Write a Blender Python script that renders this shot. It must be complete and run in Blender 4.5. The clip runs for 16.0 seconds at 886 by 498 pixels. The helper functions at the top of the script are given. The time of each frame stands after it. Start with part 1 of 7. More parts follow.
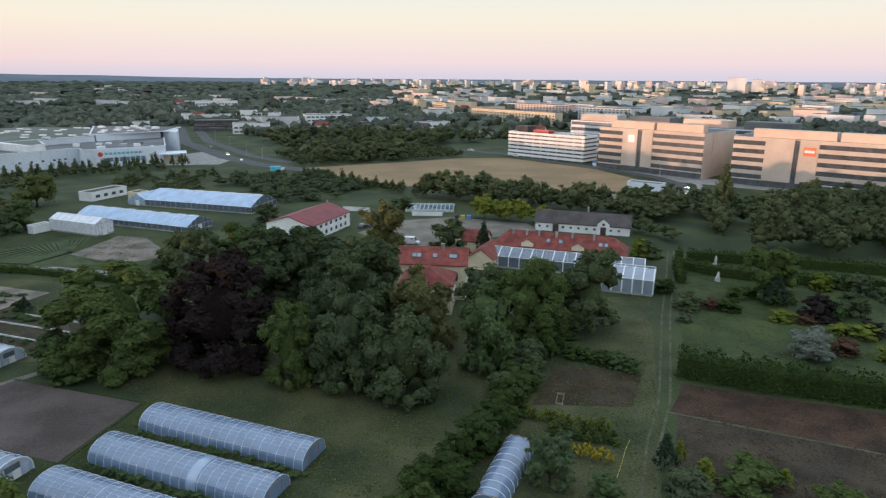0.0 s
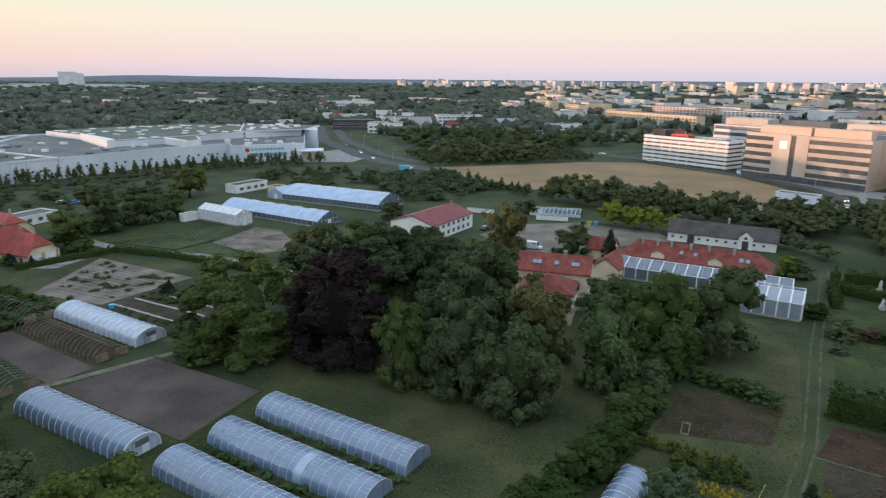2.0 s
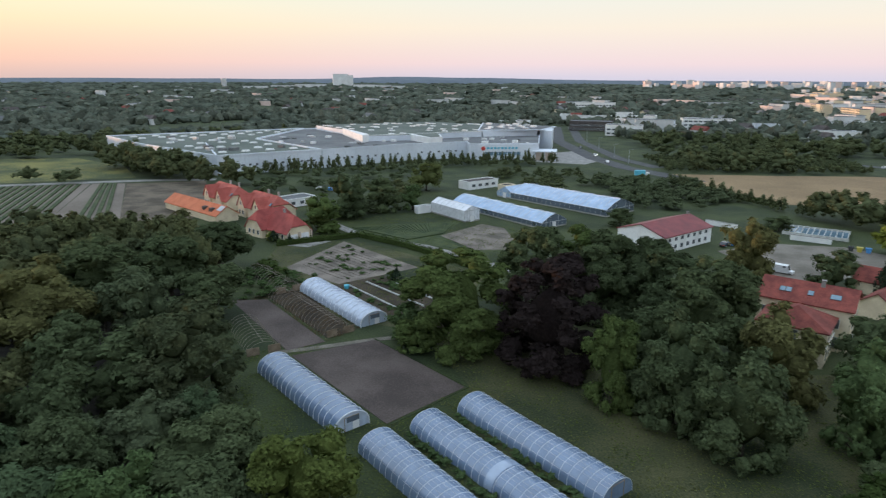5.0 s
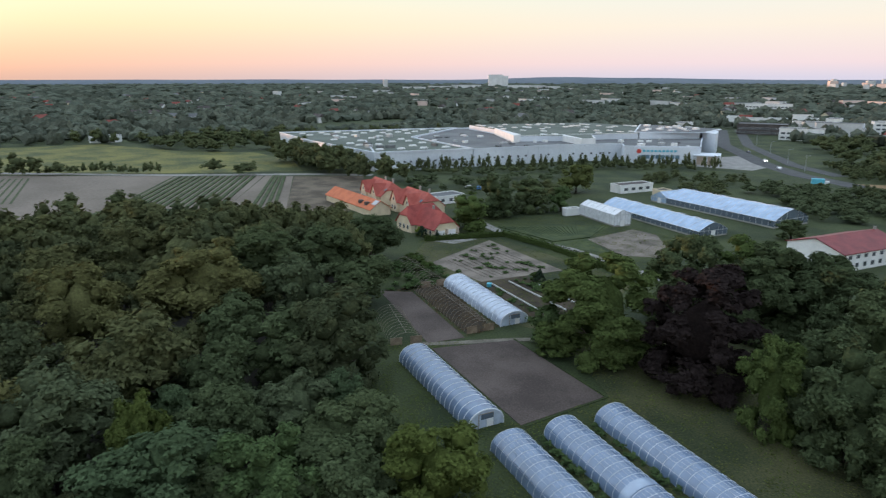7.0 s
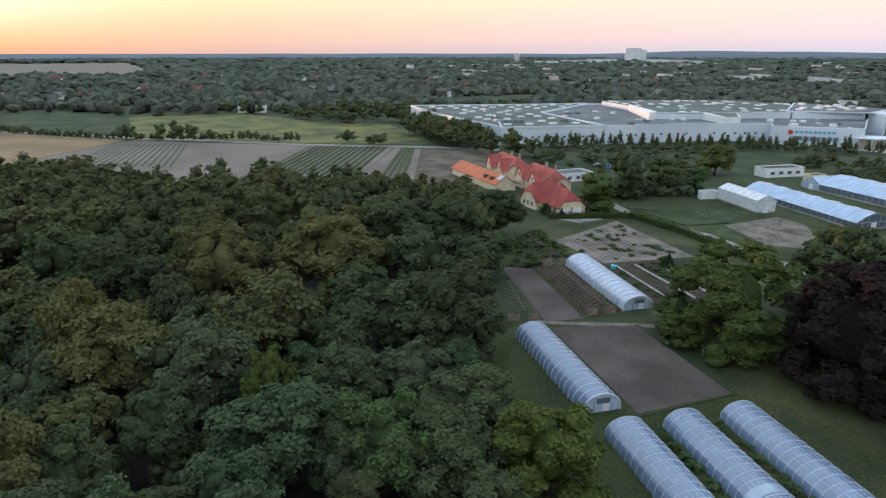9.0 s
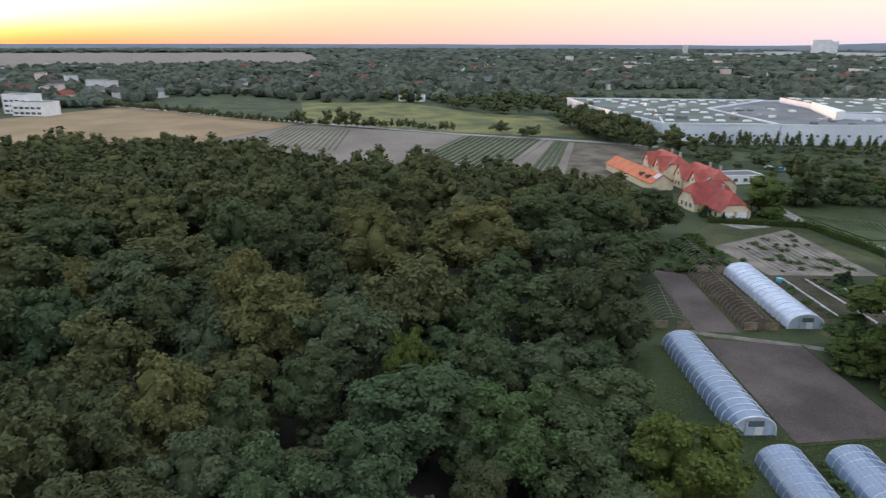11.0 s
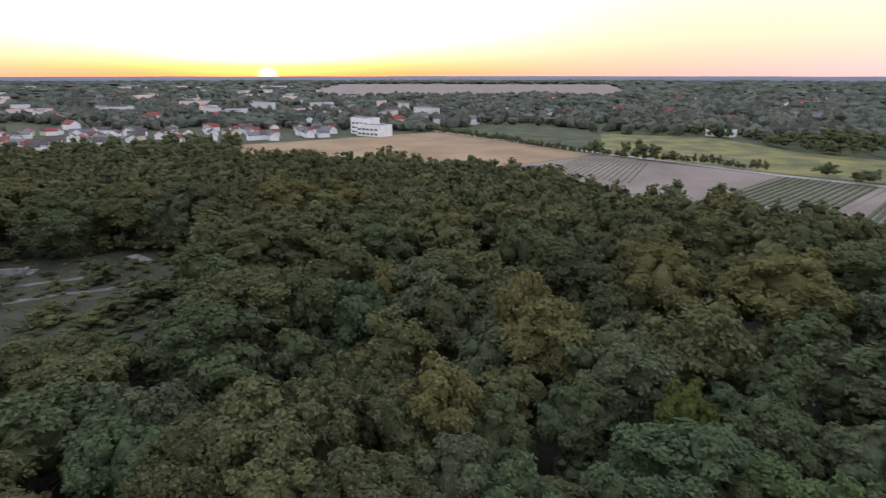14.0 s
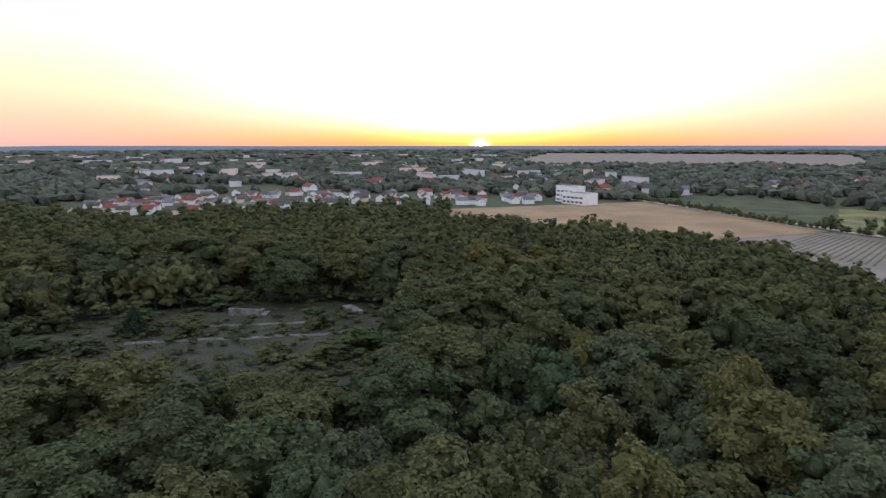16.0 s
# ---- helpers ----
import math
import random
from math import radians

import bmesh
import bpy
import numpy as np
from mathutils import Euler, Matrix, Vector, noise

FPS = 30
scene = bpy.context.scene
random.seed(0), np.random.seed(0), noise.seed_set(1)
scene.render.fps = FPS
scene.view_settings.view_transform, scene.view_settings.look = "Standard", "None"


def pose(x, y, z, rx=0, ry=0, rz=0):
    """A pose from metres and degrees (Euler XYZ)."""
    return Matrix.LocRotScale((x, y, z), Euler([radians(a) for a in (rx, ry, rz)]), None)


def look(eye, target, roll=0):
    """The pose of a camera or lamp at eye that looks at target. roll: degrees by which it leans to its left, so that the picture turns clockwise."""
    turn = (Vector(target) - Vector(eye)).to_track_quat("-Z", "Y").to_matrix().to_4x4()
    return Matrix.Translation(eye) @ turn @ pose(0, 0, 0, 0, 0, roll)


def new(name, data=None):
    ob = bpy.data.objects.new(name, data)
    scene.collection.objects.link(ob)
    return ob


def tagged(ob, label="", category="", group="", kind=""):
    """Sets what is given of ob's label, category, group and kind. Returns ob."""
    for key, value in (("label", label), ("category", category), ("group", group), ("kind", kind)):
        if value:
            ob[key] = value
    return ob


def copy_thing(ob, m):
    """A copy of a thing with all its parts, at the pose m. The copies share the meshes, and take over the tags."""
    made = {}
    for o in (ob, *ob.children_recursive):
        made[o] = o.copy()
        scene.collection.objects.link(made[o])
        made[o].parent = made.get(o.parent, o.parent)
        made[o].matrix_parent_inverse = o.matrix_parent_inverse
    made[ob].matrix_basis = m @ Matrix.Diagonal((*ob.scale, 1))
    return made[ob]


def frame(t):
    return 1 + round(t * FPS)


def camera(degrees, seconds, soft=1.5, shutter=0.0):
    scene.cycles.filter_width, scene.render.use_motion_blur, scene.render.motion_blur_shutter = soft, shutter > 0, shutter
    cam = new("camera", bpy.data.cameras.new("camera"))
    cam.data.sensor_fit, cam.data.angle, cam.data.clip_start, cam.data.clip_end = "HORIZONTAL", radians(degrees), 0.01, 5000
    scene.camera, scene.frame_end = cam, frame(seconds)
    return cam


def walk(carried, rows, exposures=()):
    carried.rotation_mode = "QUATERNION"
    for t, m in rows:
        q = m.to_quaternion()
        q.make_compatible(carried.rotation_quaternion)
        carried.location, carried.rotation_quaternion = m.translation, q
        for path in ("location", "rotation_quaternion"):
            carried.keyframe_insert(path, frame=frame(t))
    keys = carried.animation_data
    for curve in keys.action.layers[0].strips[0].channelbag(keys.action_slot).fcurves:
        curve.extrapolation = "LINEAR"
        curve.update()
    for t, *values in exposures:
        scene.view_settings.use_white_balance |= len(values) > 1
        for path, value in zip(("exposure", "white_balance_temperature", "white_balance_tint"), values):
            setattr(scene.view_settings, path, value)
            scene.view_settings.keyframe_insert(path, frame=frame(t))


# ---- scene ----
cam = camera(69.4, 16.0, soft=1.25, shutter=0.4)
PATH = [
    (0.0, -0.00, 0.00, 50.00, 74.96, -0.42, 0.00),
    (0.5, 0.17, 0.87, 49.97, 74.96, -0.44, 2.70),
    (1.0, 0.44, 1.84, 49.92, 74.97, -0.41, 5.52),
    (1.5, 0.56, 2.91, 49.78, 74.98, -0.40, 8.52),
    (2.0, 0.74, 3.79, 49.68, 75.00, -0.40, 11.52),
    (2.5, 0.89, 4.75, 49.65, 74.99, -0.37, 14.59),
    (3.0, 1.09, 5.49, 49.66, 74.98, -0.32, 17.95),
    (3.5, 1.09, 6.19, 49.65, 75.00, -0.28, 21.70),
    (4.0, 1.00, 6.93, 49.59, 75.00, -0.31, 25.34),
    (6.5, 0.68, 8.31, 49.04, 75.03, -0.06, 42.39),
    (7.0, 0.78, 8.33, 49.08, 74.99, 0.00, 45.65),
    (7.5, 0.83, 8.31, 49.03, 74.51, 0.03, 48.51),
    (8.0, 0.82, 8.35, 49.02, 73.80, 0.02, 51.31),
    (8.5, 0.64, 8.58, 48.90, 73.23, 0.01, 54.19),
    (9.0, 0.41, 8.59, 48.81, 72.84, 0.03, 56.96),
    (11.5, 0.01, 8.53, 48.83, 72.02, -0.13, 74.60),
    (12.0, -0.14, 8.62, 48.69, 71.96, -0.07, 78.98),
    (12.5, -0.23, 8.61, 48.63, 71.91, -0.05, 83.54),
    (13.0, -0.47, 8.69, 48.56, 72.25, -0.01, 87.74),
    (13.5, -0.54, 8.53, 48.59, 73.31, 0.06, 91.93),
    (14.0, -0.56, 8.46, 48.49, 74.72, -0.01, 96.42),
    (14.5, -0.75, 8.37, 48.40, 76.25, -0.00, 101.06),
    (15.0, -0.97, 8.26, 48.27, 77.72, 0.01, 105.69),
    (15.5, -1.21, 8.23, 48.17, 79.24, 0.07, 110.42),
    (16.0, -1.34, 8.25, 48.17, 80.67, 0.04, 114.49),
]
walk(cam, [(r[0], pose(*r[1:])) for r in PATH],
     exposures=((0.0, 0.44, 6080, 10), (4.0, 0.46, 6080, 10), (7.0, 0.50, 6050, 10), (9.0, 0.57, 6050, 11), (11.5, 0.78, 6350, 19), (13.0, 0.87, 6450, 27), (14.5, 0.81, 6400, 29), (16.0, 0.61, 6250, 26)))

# ---- light ----
SUN_AZ = radians(111.2)          # counter-clockwise from +y
SUN_EL = radians(0.3)
sun_dir = Vector((-math.sin(SUN_AZ) * math.cos(SUN_EL), math.cos(SUN_AZ) * math.cos(SUN_EL), math.sin(SUN_EL)))
world = bpy.data.worlds.new("sky")
world.use_nodes = True
scene.world = world
wn, wl = world.node_tree.nodes, world.node_tree.links


def sky_ramp(source, stops):
    ramp = wn.new("ShaderNodeValToRGB")
    while len(ramp.color_ramp.elements) < len(stops):
        ramp.color_ramp.elements.new(0.5)
    for e, (p, c) in zip(ramp.color_ramp.elements, stops):
        e.position, e.color = p, (*c, 1)
    wl.new(source, ramp.inputs[0])
    return ramp.outputs[0]


def sky_mix(kind, a, b, factor=1.0):
    m = wn.new("ShaderNodeMix")
    m.data_type, m.blend_type, m.clamp_result = "RGBA", kind, False
    m.inputs[0].default_value = factor
    for value, socket in ((a, m.inputs[6]), (b, m.inputs[7])):
        if isinstance(value, tuple):
            socket.default_value = (*value, 1)
        else:
            wl.new(value, socket)
    return m.outputs[2]


def sky_math(op, a, b):
    m = wn.new("ShaderNodeMath")
    m.operation = op
    for value, socket in ((a, m.inputs[0]), (b, m.inputs[1])):
        if isinstance(value, (int, float)):
            socket.default_value = value
        else:
            wl.new(value, socket)
    return m.outputs[0]


# evening sky: clear air scattering, a pale pink veil low down, and the glow round the setting sun
sky = wn.new("ShaderNodeTexSky")
sky.sky_type = "NISHITA"
sky.sun_disc = False
sky.sun_elevation = SUN_EL
sky.sun_rotation = -SUN_AZ
sky.altitude = 80
sky.dust_density = 1.0
sky.ozone_density = 3.0
coord, split, toward = wn.new("ShaderNodeTexCoord"), wn.new("ShaderNodeSeparateXYZ"), wn.new("ShaderNodeVectorMath")
toward.operation = "DOT_PRODUCT"
toward.inputs[1].default_value = (sun_dir - Vector((0, 0, 0.0095))).normalized()
wl.new(coord.outputs["Generated"], split.inputs[0])
wl.new(coord.outputs["Generated"], toward.inputs[0])
height = sky_math("MAXIMUM", split.outputs["Z"], 0.0)
near_sun = sky_math("MAXIMUM", toward.outputs["Value"], 0.0)
veil = sky_ramp(height, ((0.0, (0.53, 0.48, 0.53)), (0.02, (0.68, 0.53, 0.51)), (0.07, (0.73, 0.63, 0.50)), (0.14, (0.64, 0.66, 0.57)), (0.21, (0.50, 0.56, 0.58)), (0.34, (0.56, 0.63, 0.66)), (0.52, (0.62, 0.72, 0.80)), (1.0, (0.68, 0.77, 0.89))))
tone = sky_ramp(height, ((0.0, (1.14, 0.70, 0.38)), (0.035, (1.15, 0.82, 0.44)), (0.095, (1.18, 1.08, 0.68)), (0.15, (1.1, 1.1, 0.95)), (0.21, (0.97, 1.0, 1.05)), (0.4, (1.0, 1.0, 1.0))))
warm = sky_mix("MIX", (1.0, 1.0, 1.0), tone)
wl.new(sky_math("POWER", near_sun, 1.6), warm.node.inputs[0])
close_tone = sky_ramp(height, ((0.0, (1.1, 0.70, 0.32)), (0.04, (1.05, 0.80, 0.80)), (0.08, (1.05, 1.0, 0.95)), (0.2, (1.0, 1.0, 1.0))))
close_warm = sky_mix("MIX", (1.0, 1.0, 1.0), close_tone)
wl.new(sky_math("POWER", near_sun, 18.0), close_warm.node.inputs[0])
redden = sky_ramp(height, ((0.0, (0.40, 0.10, 0.01)), (0.012, (0.62, 0.26, 0.03)), (0.035, (0.88, 0.56, 0.36)), (0.07, (1.0, 0.94, 0.85)), (0.16, (1.0, 1.0, 1.0))))
wide = sky_mix("MULTIPLY", (1.05, 1.05, 1.05), sky_math("POWER", near_sun, 17.0))
halo = sky_mix("MULTIPLY", (2.0, 2.0, 2.6), sky_math("POWER", near_sun, 160.0))
core = sky_mix("MULTIPLY", (7.0, 4.6, 1.6), sky_math("POWER", near_sun, 24000.0))
glow = sky_mix("ADD", core, sky_mix("MULTIPLY", sky_mix("ADD", wide, halo), redden))
warm = sky_mix("MULTIPLY", warm, close_warm)
veil = sky_mix("MULTIPLY", veil, warm)
air = sky_mix("MULTIPLY", sky.outputs[0], (0.003, 0.003, 0.003))
bg = wn["Background"]
wl.new(sky_mix("ADD", sky_mix("ADD", veil, glow), air), bg.inputs[0])
bg.inputs[1].default_value = 1.0

sun_data = bpy.data.lights.new("sun", "SUN")
sun_data.energy = 3.4
sun_data.angle = radians(0.6)
sun_data.color = (1.0, 0.56, 0.34)
sun_lamp = new("sun", sun_data)
sun_lamp.matrix_world = look(sun_dir * 200, (0, 0, 0))


# ---- materials ----
def surface(name, low, high, rough=0.8, scale=0.4, fine=6.0, bump=0.2, metal=0.0, vary=0.0, spec=0.4, coat=0.0):
    """Two scales of noise between two colours, fine relief, and a shift of brightness from object to object."""
    m = bpy.data.materials.new(name)
    m.use_nodes = True
    nt = m.node_tree
    n, l = nt.nodes, nt.links
    bsdf = n["Principled BSDF"]
    geo = n.new("ShaderNodeNewGeometry")
    a, b = n.new("ShaderNodeTexNoise"), n.new("ShaderNodeTexNoise")
    a.inputs["Scale"].default_value, a.inputs["Detail"].default_value = scale, 6
    b.inputs["Scale"].default_value, b.inputs["Detail"].default_value = fine, 4
    l.new(geo.outputs["Position"], a.inputs["Vector"])
    l.new(geo.outputs["Position"], b.inputs["Vector"])
    mix = n.new("ShaderNodeMath")
    mix.operation = "MULTIPLY_ADD"
    mix.inputs[1].default_value, mix.inputs[2].default_value = 0.4, 0.0
    l.new(b.outputs["Fac"], mix.inputs[0])
    add = n.new("ShaderNodeMath")
    add.operation = "MULTIPLY_ADD"
    add.inputs[1].default_value = 0.6
    l.new(a.outputs["Fac"], add.inputs[0])
    l.new(mix.outputs[0], add.inputs[2])
    ramp = n.new("ShaderNodeValToRGB")
    ramp.color_ramp.elements[0].position, ramp.color_ramp.elements[1].position = 0.41, 0.59
    ramp.color_ramp.elements[0].color, ramp.color_ramp.elements[1].color = (*low, 1), (*high, 1)
    l.new(add.outputs[0], ramp.inputs[0])
    colour = ramp.outputs[0]
    if vary:
        info = n.new("ShaderNodeObjectInfo")
        rng = n.new("ShaderNodeMapRange")
        rng.inputs[3].default_value, rng.inputs[4].default_value = 1 - vary, 1 + vary
        hsv = n.new("ShaderNodeHueSaturation")
        l.new(info.outputs["Random"], rng.inputs[0])
        l.new(rng.outputs[0], hsv.inputs["Value"])
        l.new(colour, hsv.inputs["Color"])
        colour = hsv.outputs[0]
    l.new(colour, bsdf.inputs["Base Color"])
    bsdf.inputs["Roughness"].default_value = rough
    bsdf.inputs["Metallic"].default_value = metal
    bsdf.inputs["Specular IOR Level"].default_value = spec
    bsdf.inputs["Coat Weight"].default_value = coat
    if bump:
        bp = n.new("ShaderNodeBump")
        bp.inputs["Strength"].default_value, bp.inputs["Distance"].default_value = bump, 0.3 / fine
        l.new(b.outputs["Fac"], bp.inputs["Height"])
        l.new(bp.outputs[0], bsdf.inputs["Normal"])
    return m


def foliage(name, colours, scale=0.35, letting=0.16, island=0.22, cell=0.0, grain=2.2):
    """Leaves: hue by tree, brightness by leaf and by branch, a share of light let through."""
    m = bpy.data.materials.new(name)
    m.use_nodes = True
    nt = m.node_tree
    n, l = nt.nodes, nt.links
    n.remove(n["Principled BSDF"])
    info, geo = n.new("ShaderNodeObjectInfo"), n.new("ShaderNodeNewGeometry")
    noise_tex = n.new("ShaderNodeTexNoise")
    noise_tex.inputs["Scale"].default_value, noise_tex.inputs["Detail"].default_value = scale, 3
    l.new(geo.outputs["Position"], noise_tex.inputs["Vector"])
    pick = n.new("ShaderNodeMath")
    pick.operation = "MULTIPLY_ADD"
    pick.inputs[1].default_value, pick.inputs[2].default_value = 0.75, 0.0
    if cell:
        cells, grey = n.new("ShaderNodeTexVoronoi"), n.new("ShaderNodeSeparateColor")
        cells.inputs["Scale"].default_value = cell
        l.new(geo.outputs["Position"], cells.inputs["Vector"])
        l.new(cells.outputs["Color"], grey.inputs[0])
        l.new(grey.outputs[0], pick.inputs[0])
    else:
        l.new(info.outputs["Random"], pick.inputs[0])
    both = n.new("ShaderNodeMath")
    both.operation = "MULTIPLY_ADD"
    both.inputs[1].default_value = 0.25
    l.new(noise_tex.outputs["Fac"], both.inputs[0])
    l.new(pick.outputs[0], both.inputs[2])
    ramp = n.new("ShaderNodeValToRGB")
    while len(ramp.color_ramp.elements) < len(colours):
        ramp.color_ramp.elements.new(0.5)
    for i, c in enumerate(colours):
        ramp.color_ramp.elements[i].position = i / max(1, len(colours) - 1)
        ramp.color_ramp.elements[i].color = (*c, 1)
    l.new(both.outputs[0], ramp.inputs[0])
    rng = n.new("ShaderNodeMapRange")
    rng.inputs[3].default_value, rng.inputs[4].default_value = 1 - island, 1 + island
    l.new(geo.outputs["Random Per Island"], rng.inputs[0])
    spray = n.new("ShaderNodeTexNoise")
    spray.inputs["Scale"].default_value, spray.inputs["Detail"].default_value = grain, 4
    l.new(geo.outputs["Position"], spray.inputs["Vector"])
    fleck = n.new("ShaderNodeMapRange")
    fleck.inputs[1].default_value, fleck.inputs[2].default_value = 0.32, 0.68
    fleck.inputs[3].default_value, fleck.inputs[4].default_value = 0.74, 1.22
    l.new(spray.outputs["Fac"], fleck.inputs[0])
    value = n.new("ShaderNodeMath")
    value.operation = "MULTIPLY"
    l.new(rng.outputs[0], value.inputs[0])
    l.new(fleck.outputs[0], value.inputs[1])
    hsv = n.new("ShaderNodeHueSaturation")
    l.new(value.outputs[0], hsv.inputs["Value"])
    l.new(ramp.outputs[0], hsv.inputs["Color"])
    dif, tra, mx = n.new("ShaderNodeBsdfDiffuse"), n.new("ShaderNodeBsdfTranslucent"), n.new("ShaderNodeMixShader")
    l.new(hsv.outputs[0], dif.inputs[0])
    l.new(hsv.outputs[0], tra.inputs[0])
    relief = n.new("ShaderNodeBump")
    relief.inputs["Strength"].default_value, relief.inputs["Distance"].default_value = 0.8, 0.6 / grain
    l.new(spray.outputs["Fac"], relief.inputs["Height"])
    l.new(relief.outputs[0], dif.inputs["Normal"])
    mx.inputs[0].default_value = letting
    l.new(dif.outputs[0], mx.inputs[1])
    l.new(tra.outputs[0], mx.inputs[2])
    l.new(mx.outputs[0], n["Material Output"].inputs[0])
    return m


def plastic_film(name, tint, rough=0.22, clear=0.35, wrinkle=0.5, scale=1.2):
    """Greenhouse sheeting: milky, glossy, partly see-through."""
    m = bpy.data.materials.new(name)
    m.use_nodes = True
    nt = m.node_tree
    n, l = nt.nodes, nt.links
    bsdf = n["Principled BSDF"]
    geo, tex = n.new("ShaderNodeNewGeometry"), n.new("ShaderNodeTexNoise")
    tex.inputs["Scale"].default_value, tex.inputs["Detail"].default_value = scale, 5
    l.new(geo.outputs["Position"], tex.inputs["Vector"])
    ramp = n.new("ShaderNodeValToRGB")
    ramp.color_ramp.elements[0].position, ramp.color_ramp.elements[1].position = 0.3, 0.7
    ramp.color_ramp.elements[0].color = (*[c * 0.72 for c in tint], 1)
    ramp.color_ramp.elements[1].color = (*tint, 1)
    l.new(tex.outputs["Fac"], ramp.inputs[0])
    l.new(ramp.outputs[0], bsdf.inputs["Base Color"])
    bsdf.inputs["Roughness"].default_value = rough
    bsdf.inputs["Specular IOR Level"].default_value = 0.8
    bsdf.inputs["IOR"].default_value = 1.75
    bp = n.new("ShaderNodeBump")
    bp.inputs["Strength"].default_value, bp.inputs["Distance"].default_value = wrinkle, 0.12
    l.new(tex.outputs["Fac"], bp.inputs["Height"])
    l.new(bp.outputs[0], bsdf.inputs["Normal"])
    see, mx = n.new("ShaderNodeBsdfTransparent"), n.new("ShaderNodeMixShader")
    see.inputs[0].default_value = (0.85, 0.9, 0.95, 1)
    mx.inputs[0].default_value = clear
    l.new(bsdf.outputs[0], mx.inputs[1])
    l.new(see.outputs[0], mx.inputs[2])
    l.new(mx.outputs[0], n["Material Output"].inputs[0])
    return m


M_GRASS = surface("meadow grass", (0.016, 0.028, 0.007), (0.054, 0.070, 0.020), 0.9, 0.06, 2.6, 1.0)
M_LAWN = surface("dry lawn", (0.018, 0.034, 0.008), (0.058, 0.078, 0.019), 0.9, 0.1, 3.2, 1.0)
M_RUSSET = surface("russet stubble soil", (0.024, 0.014, 0.009), (0.076, 0.040, 0.022), 0.95, 0.2, 3.6, 1.0)
M_SCRUB = surface("grey weedy rubble ground", (0.020, 0.026, 0.013), (0.052, 0.052, 0.034), 0.95, 0.12, 2.0, 0.8)
M_TURF = surface("worn olive turf", (0.018, 0.030, 0.008), (0.092, 0.090, 0.036), 0.9, 0.06, 3.2, 1.0)
M_MEADOW = surface("yellow meadow", (0.052, 0.068, 0.022), (0.190, 0.176, 0.046), 0.9, 0.05, 0.8, 0.6)
M_SOIL = surface("dark tilled soil", (0.060, 0.046, 0.040), (0.126, 0.100, 0.087), 0.95, 0.1, 4.0, 1.0)
M_SAND = surface("pale sandy soil", (0.115, 0.098, 0.08), (0.24, 0.205, 0.17), 0.95, 0.18, 3.0, 0.6)
M_BROWN = surface("brown stubble soil", (0.024, 0.019, 0.012), (0.066, 0.050, 0.030), 0.95, 0.16, 3.6, 1.0)
M_WHEAT = surface("ripe wheat", (0.2, 0.135, 0.068), (0.3, 0.205, 0.105), 0.9, 0.03, 0.9, 0.5)
M_FIELD = surface("bare pale field", (0.150, 0.124, 0.098), (0.215, 0.180, 0.146), 0.95, 0.03, 0.7, 0.4)
M_CROP = surface("green crop rows", (0.028, 0.047, 0.014), (0.066, 0.088, 0.029), 0.9, 0.2, 3.0, 0.7)
M_ASPHALT = surface("asphalt", (0.055, 0.056, 0.060), (0.085, 0.085, 0.088), 0.85, 0.2, 8.0, 0.2)
M_PAVING = surface("grey concrete paving", (0.20, 0.19, 0.18), (0.32, 0.31, 0.29), 0.85, 0.25, 6.0, 0.2)
M_EARTH = surface("churned brown earth", (0.062, 0.050, 0.034), (0.165, 0.132, 0.094), 0.95, 0.12, 2.0, 0.8)
M_DUST = surface("trodden dusty yard", (0.13, 0.115, 0.09), (0.23, 0.205, 0.17), 0.95, 0.12, 3.0, 0.4)
M_TRACK = surface("pale worn track", (0.046, 0.056, 0.026), (0.110, 0.108, 0.066), 0.95, 0.5, 5.0, 0.4)
M_PATH = surface("trodden pale earth", (0.11, 0.10, 0.078), (0.21, 0.19, 0.155), 0.95, 0.4, 4.0, 0.5)
M_LINE = surface("pale stone edging", (0.42, 0.42, 0.40), (0.60, 0.60, 0.57), 0.8, 1.0, 9.0, 0.2)

M_RED = surface("red clay roof tiles", (0.13, 0.028, 0.020), (0.25, 0.060, 0.042), 0.75, 0.5, 5.0, 0.6, vary=0.1)
M_CORAL = surface("new coral roof tiles", (0.28, 0.060, 0.044), (0.40, 0.098, 0.072), 0.7, 0.4, 5.0, 0.5, vary=0.08)
M_CRIMSON = surface("deep red roof tiles", (0.22, 0.036, 0.030), (0.33, 0.064, 0.052), 0.7, 0.4, 5.0, 0.5)
M_ORANGE = surface("orange shed roof", (0.46, 0.12, 0.045), (0.58, 0.17, 0.07), 0.65, 0.3, 5.0, 0.3)
M_MAROON = surface("dark red sheet roof", (0.15, 0.018, 0.022), (0.23, 0.034, 0.036), 0.5, 0.3, 4.0, 0.2)
M_SLATE = surface("dark brown roofing felt", (0.055, 0.046, 0.044), (0.10, 0.085, 0.080), 0.85, 0.3, 5.0, 0.4)
M_ROOFGREY = surface("grey roof membrane", (0.1, 0.105, 0.11), (0.17, 0.175, 0.175), 0.8, 0.05, 1.5, 0.1)
M_ROOFGREEN = surface("greenish grey roof felt", (0.085, 0.105, 0.085), (0.135, 0.155, 0.13), 0.85, 0.04, 1.0, 0.1)
M_CREAM = surface("cream render", (0.62, 0.52, 0.36), (0.76, 0.66, 0.48), 0.85, 0.3, 5.0, 0.1, vary=0.05)
M_WHITE = surface("white render", (0.72, 0.72, 0.71), (0.84, 0.84, 0.83), 0.8, 0.3, 4.0, 0.1, vary=0.05)
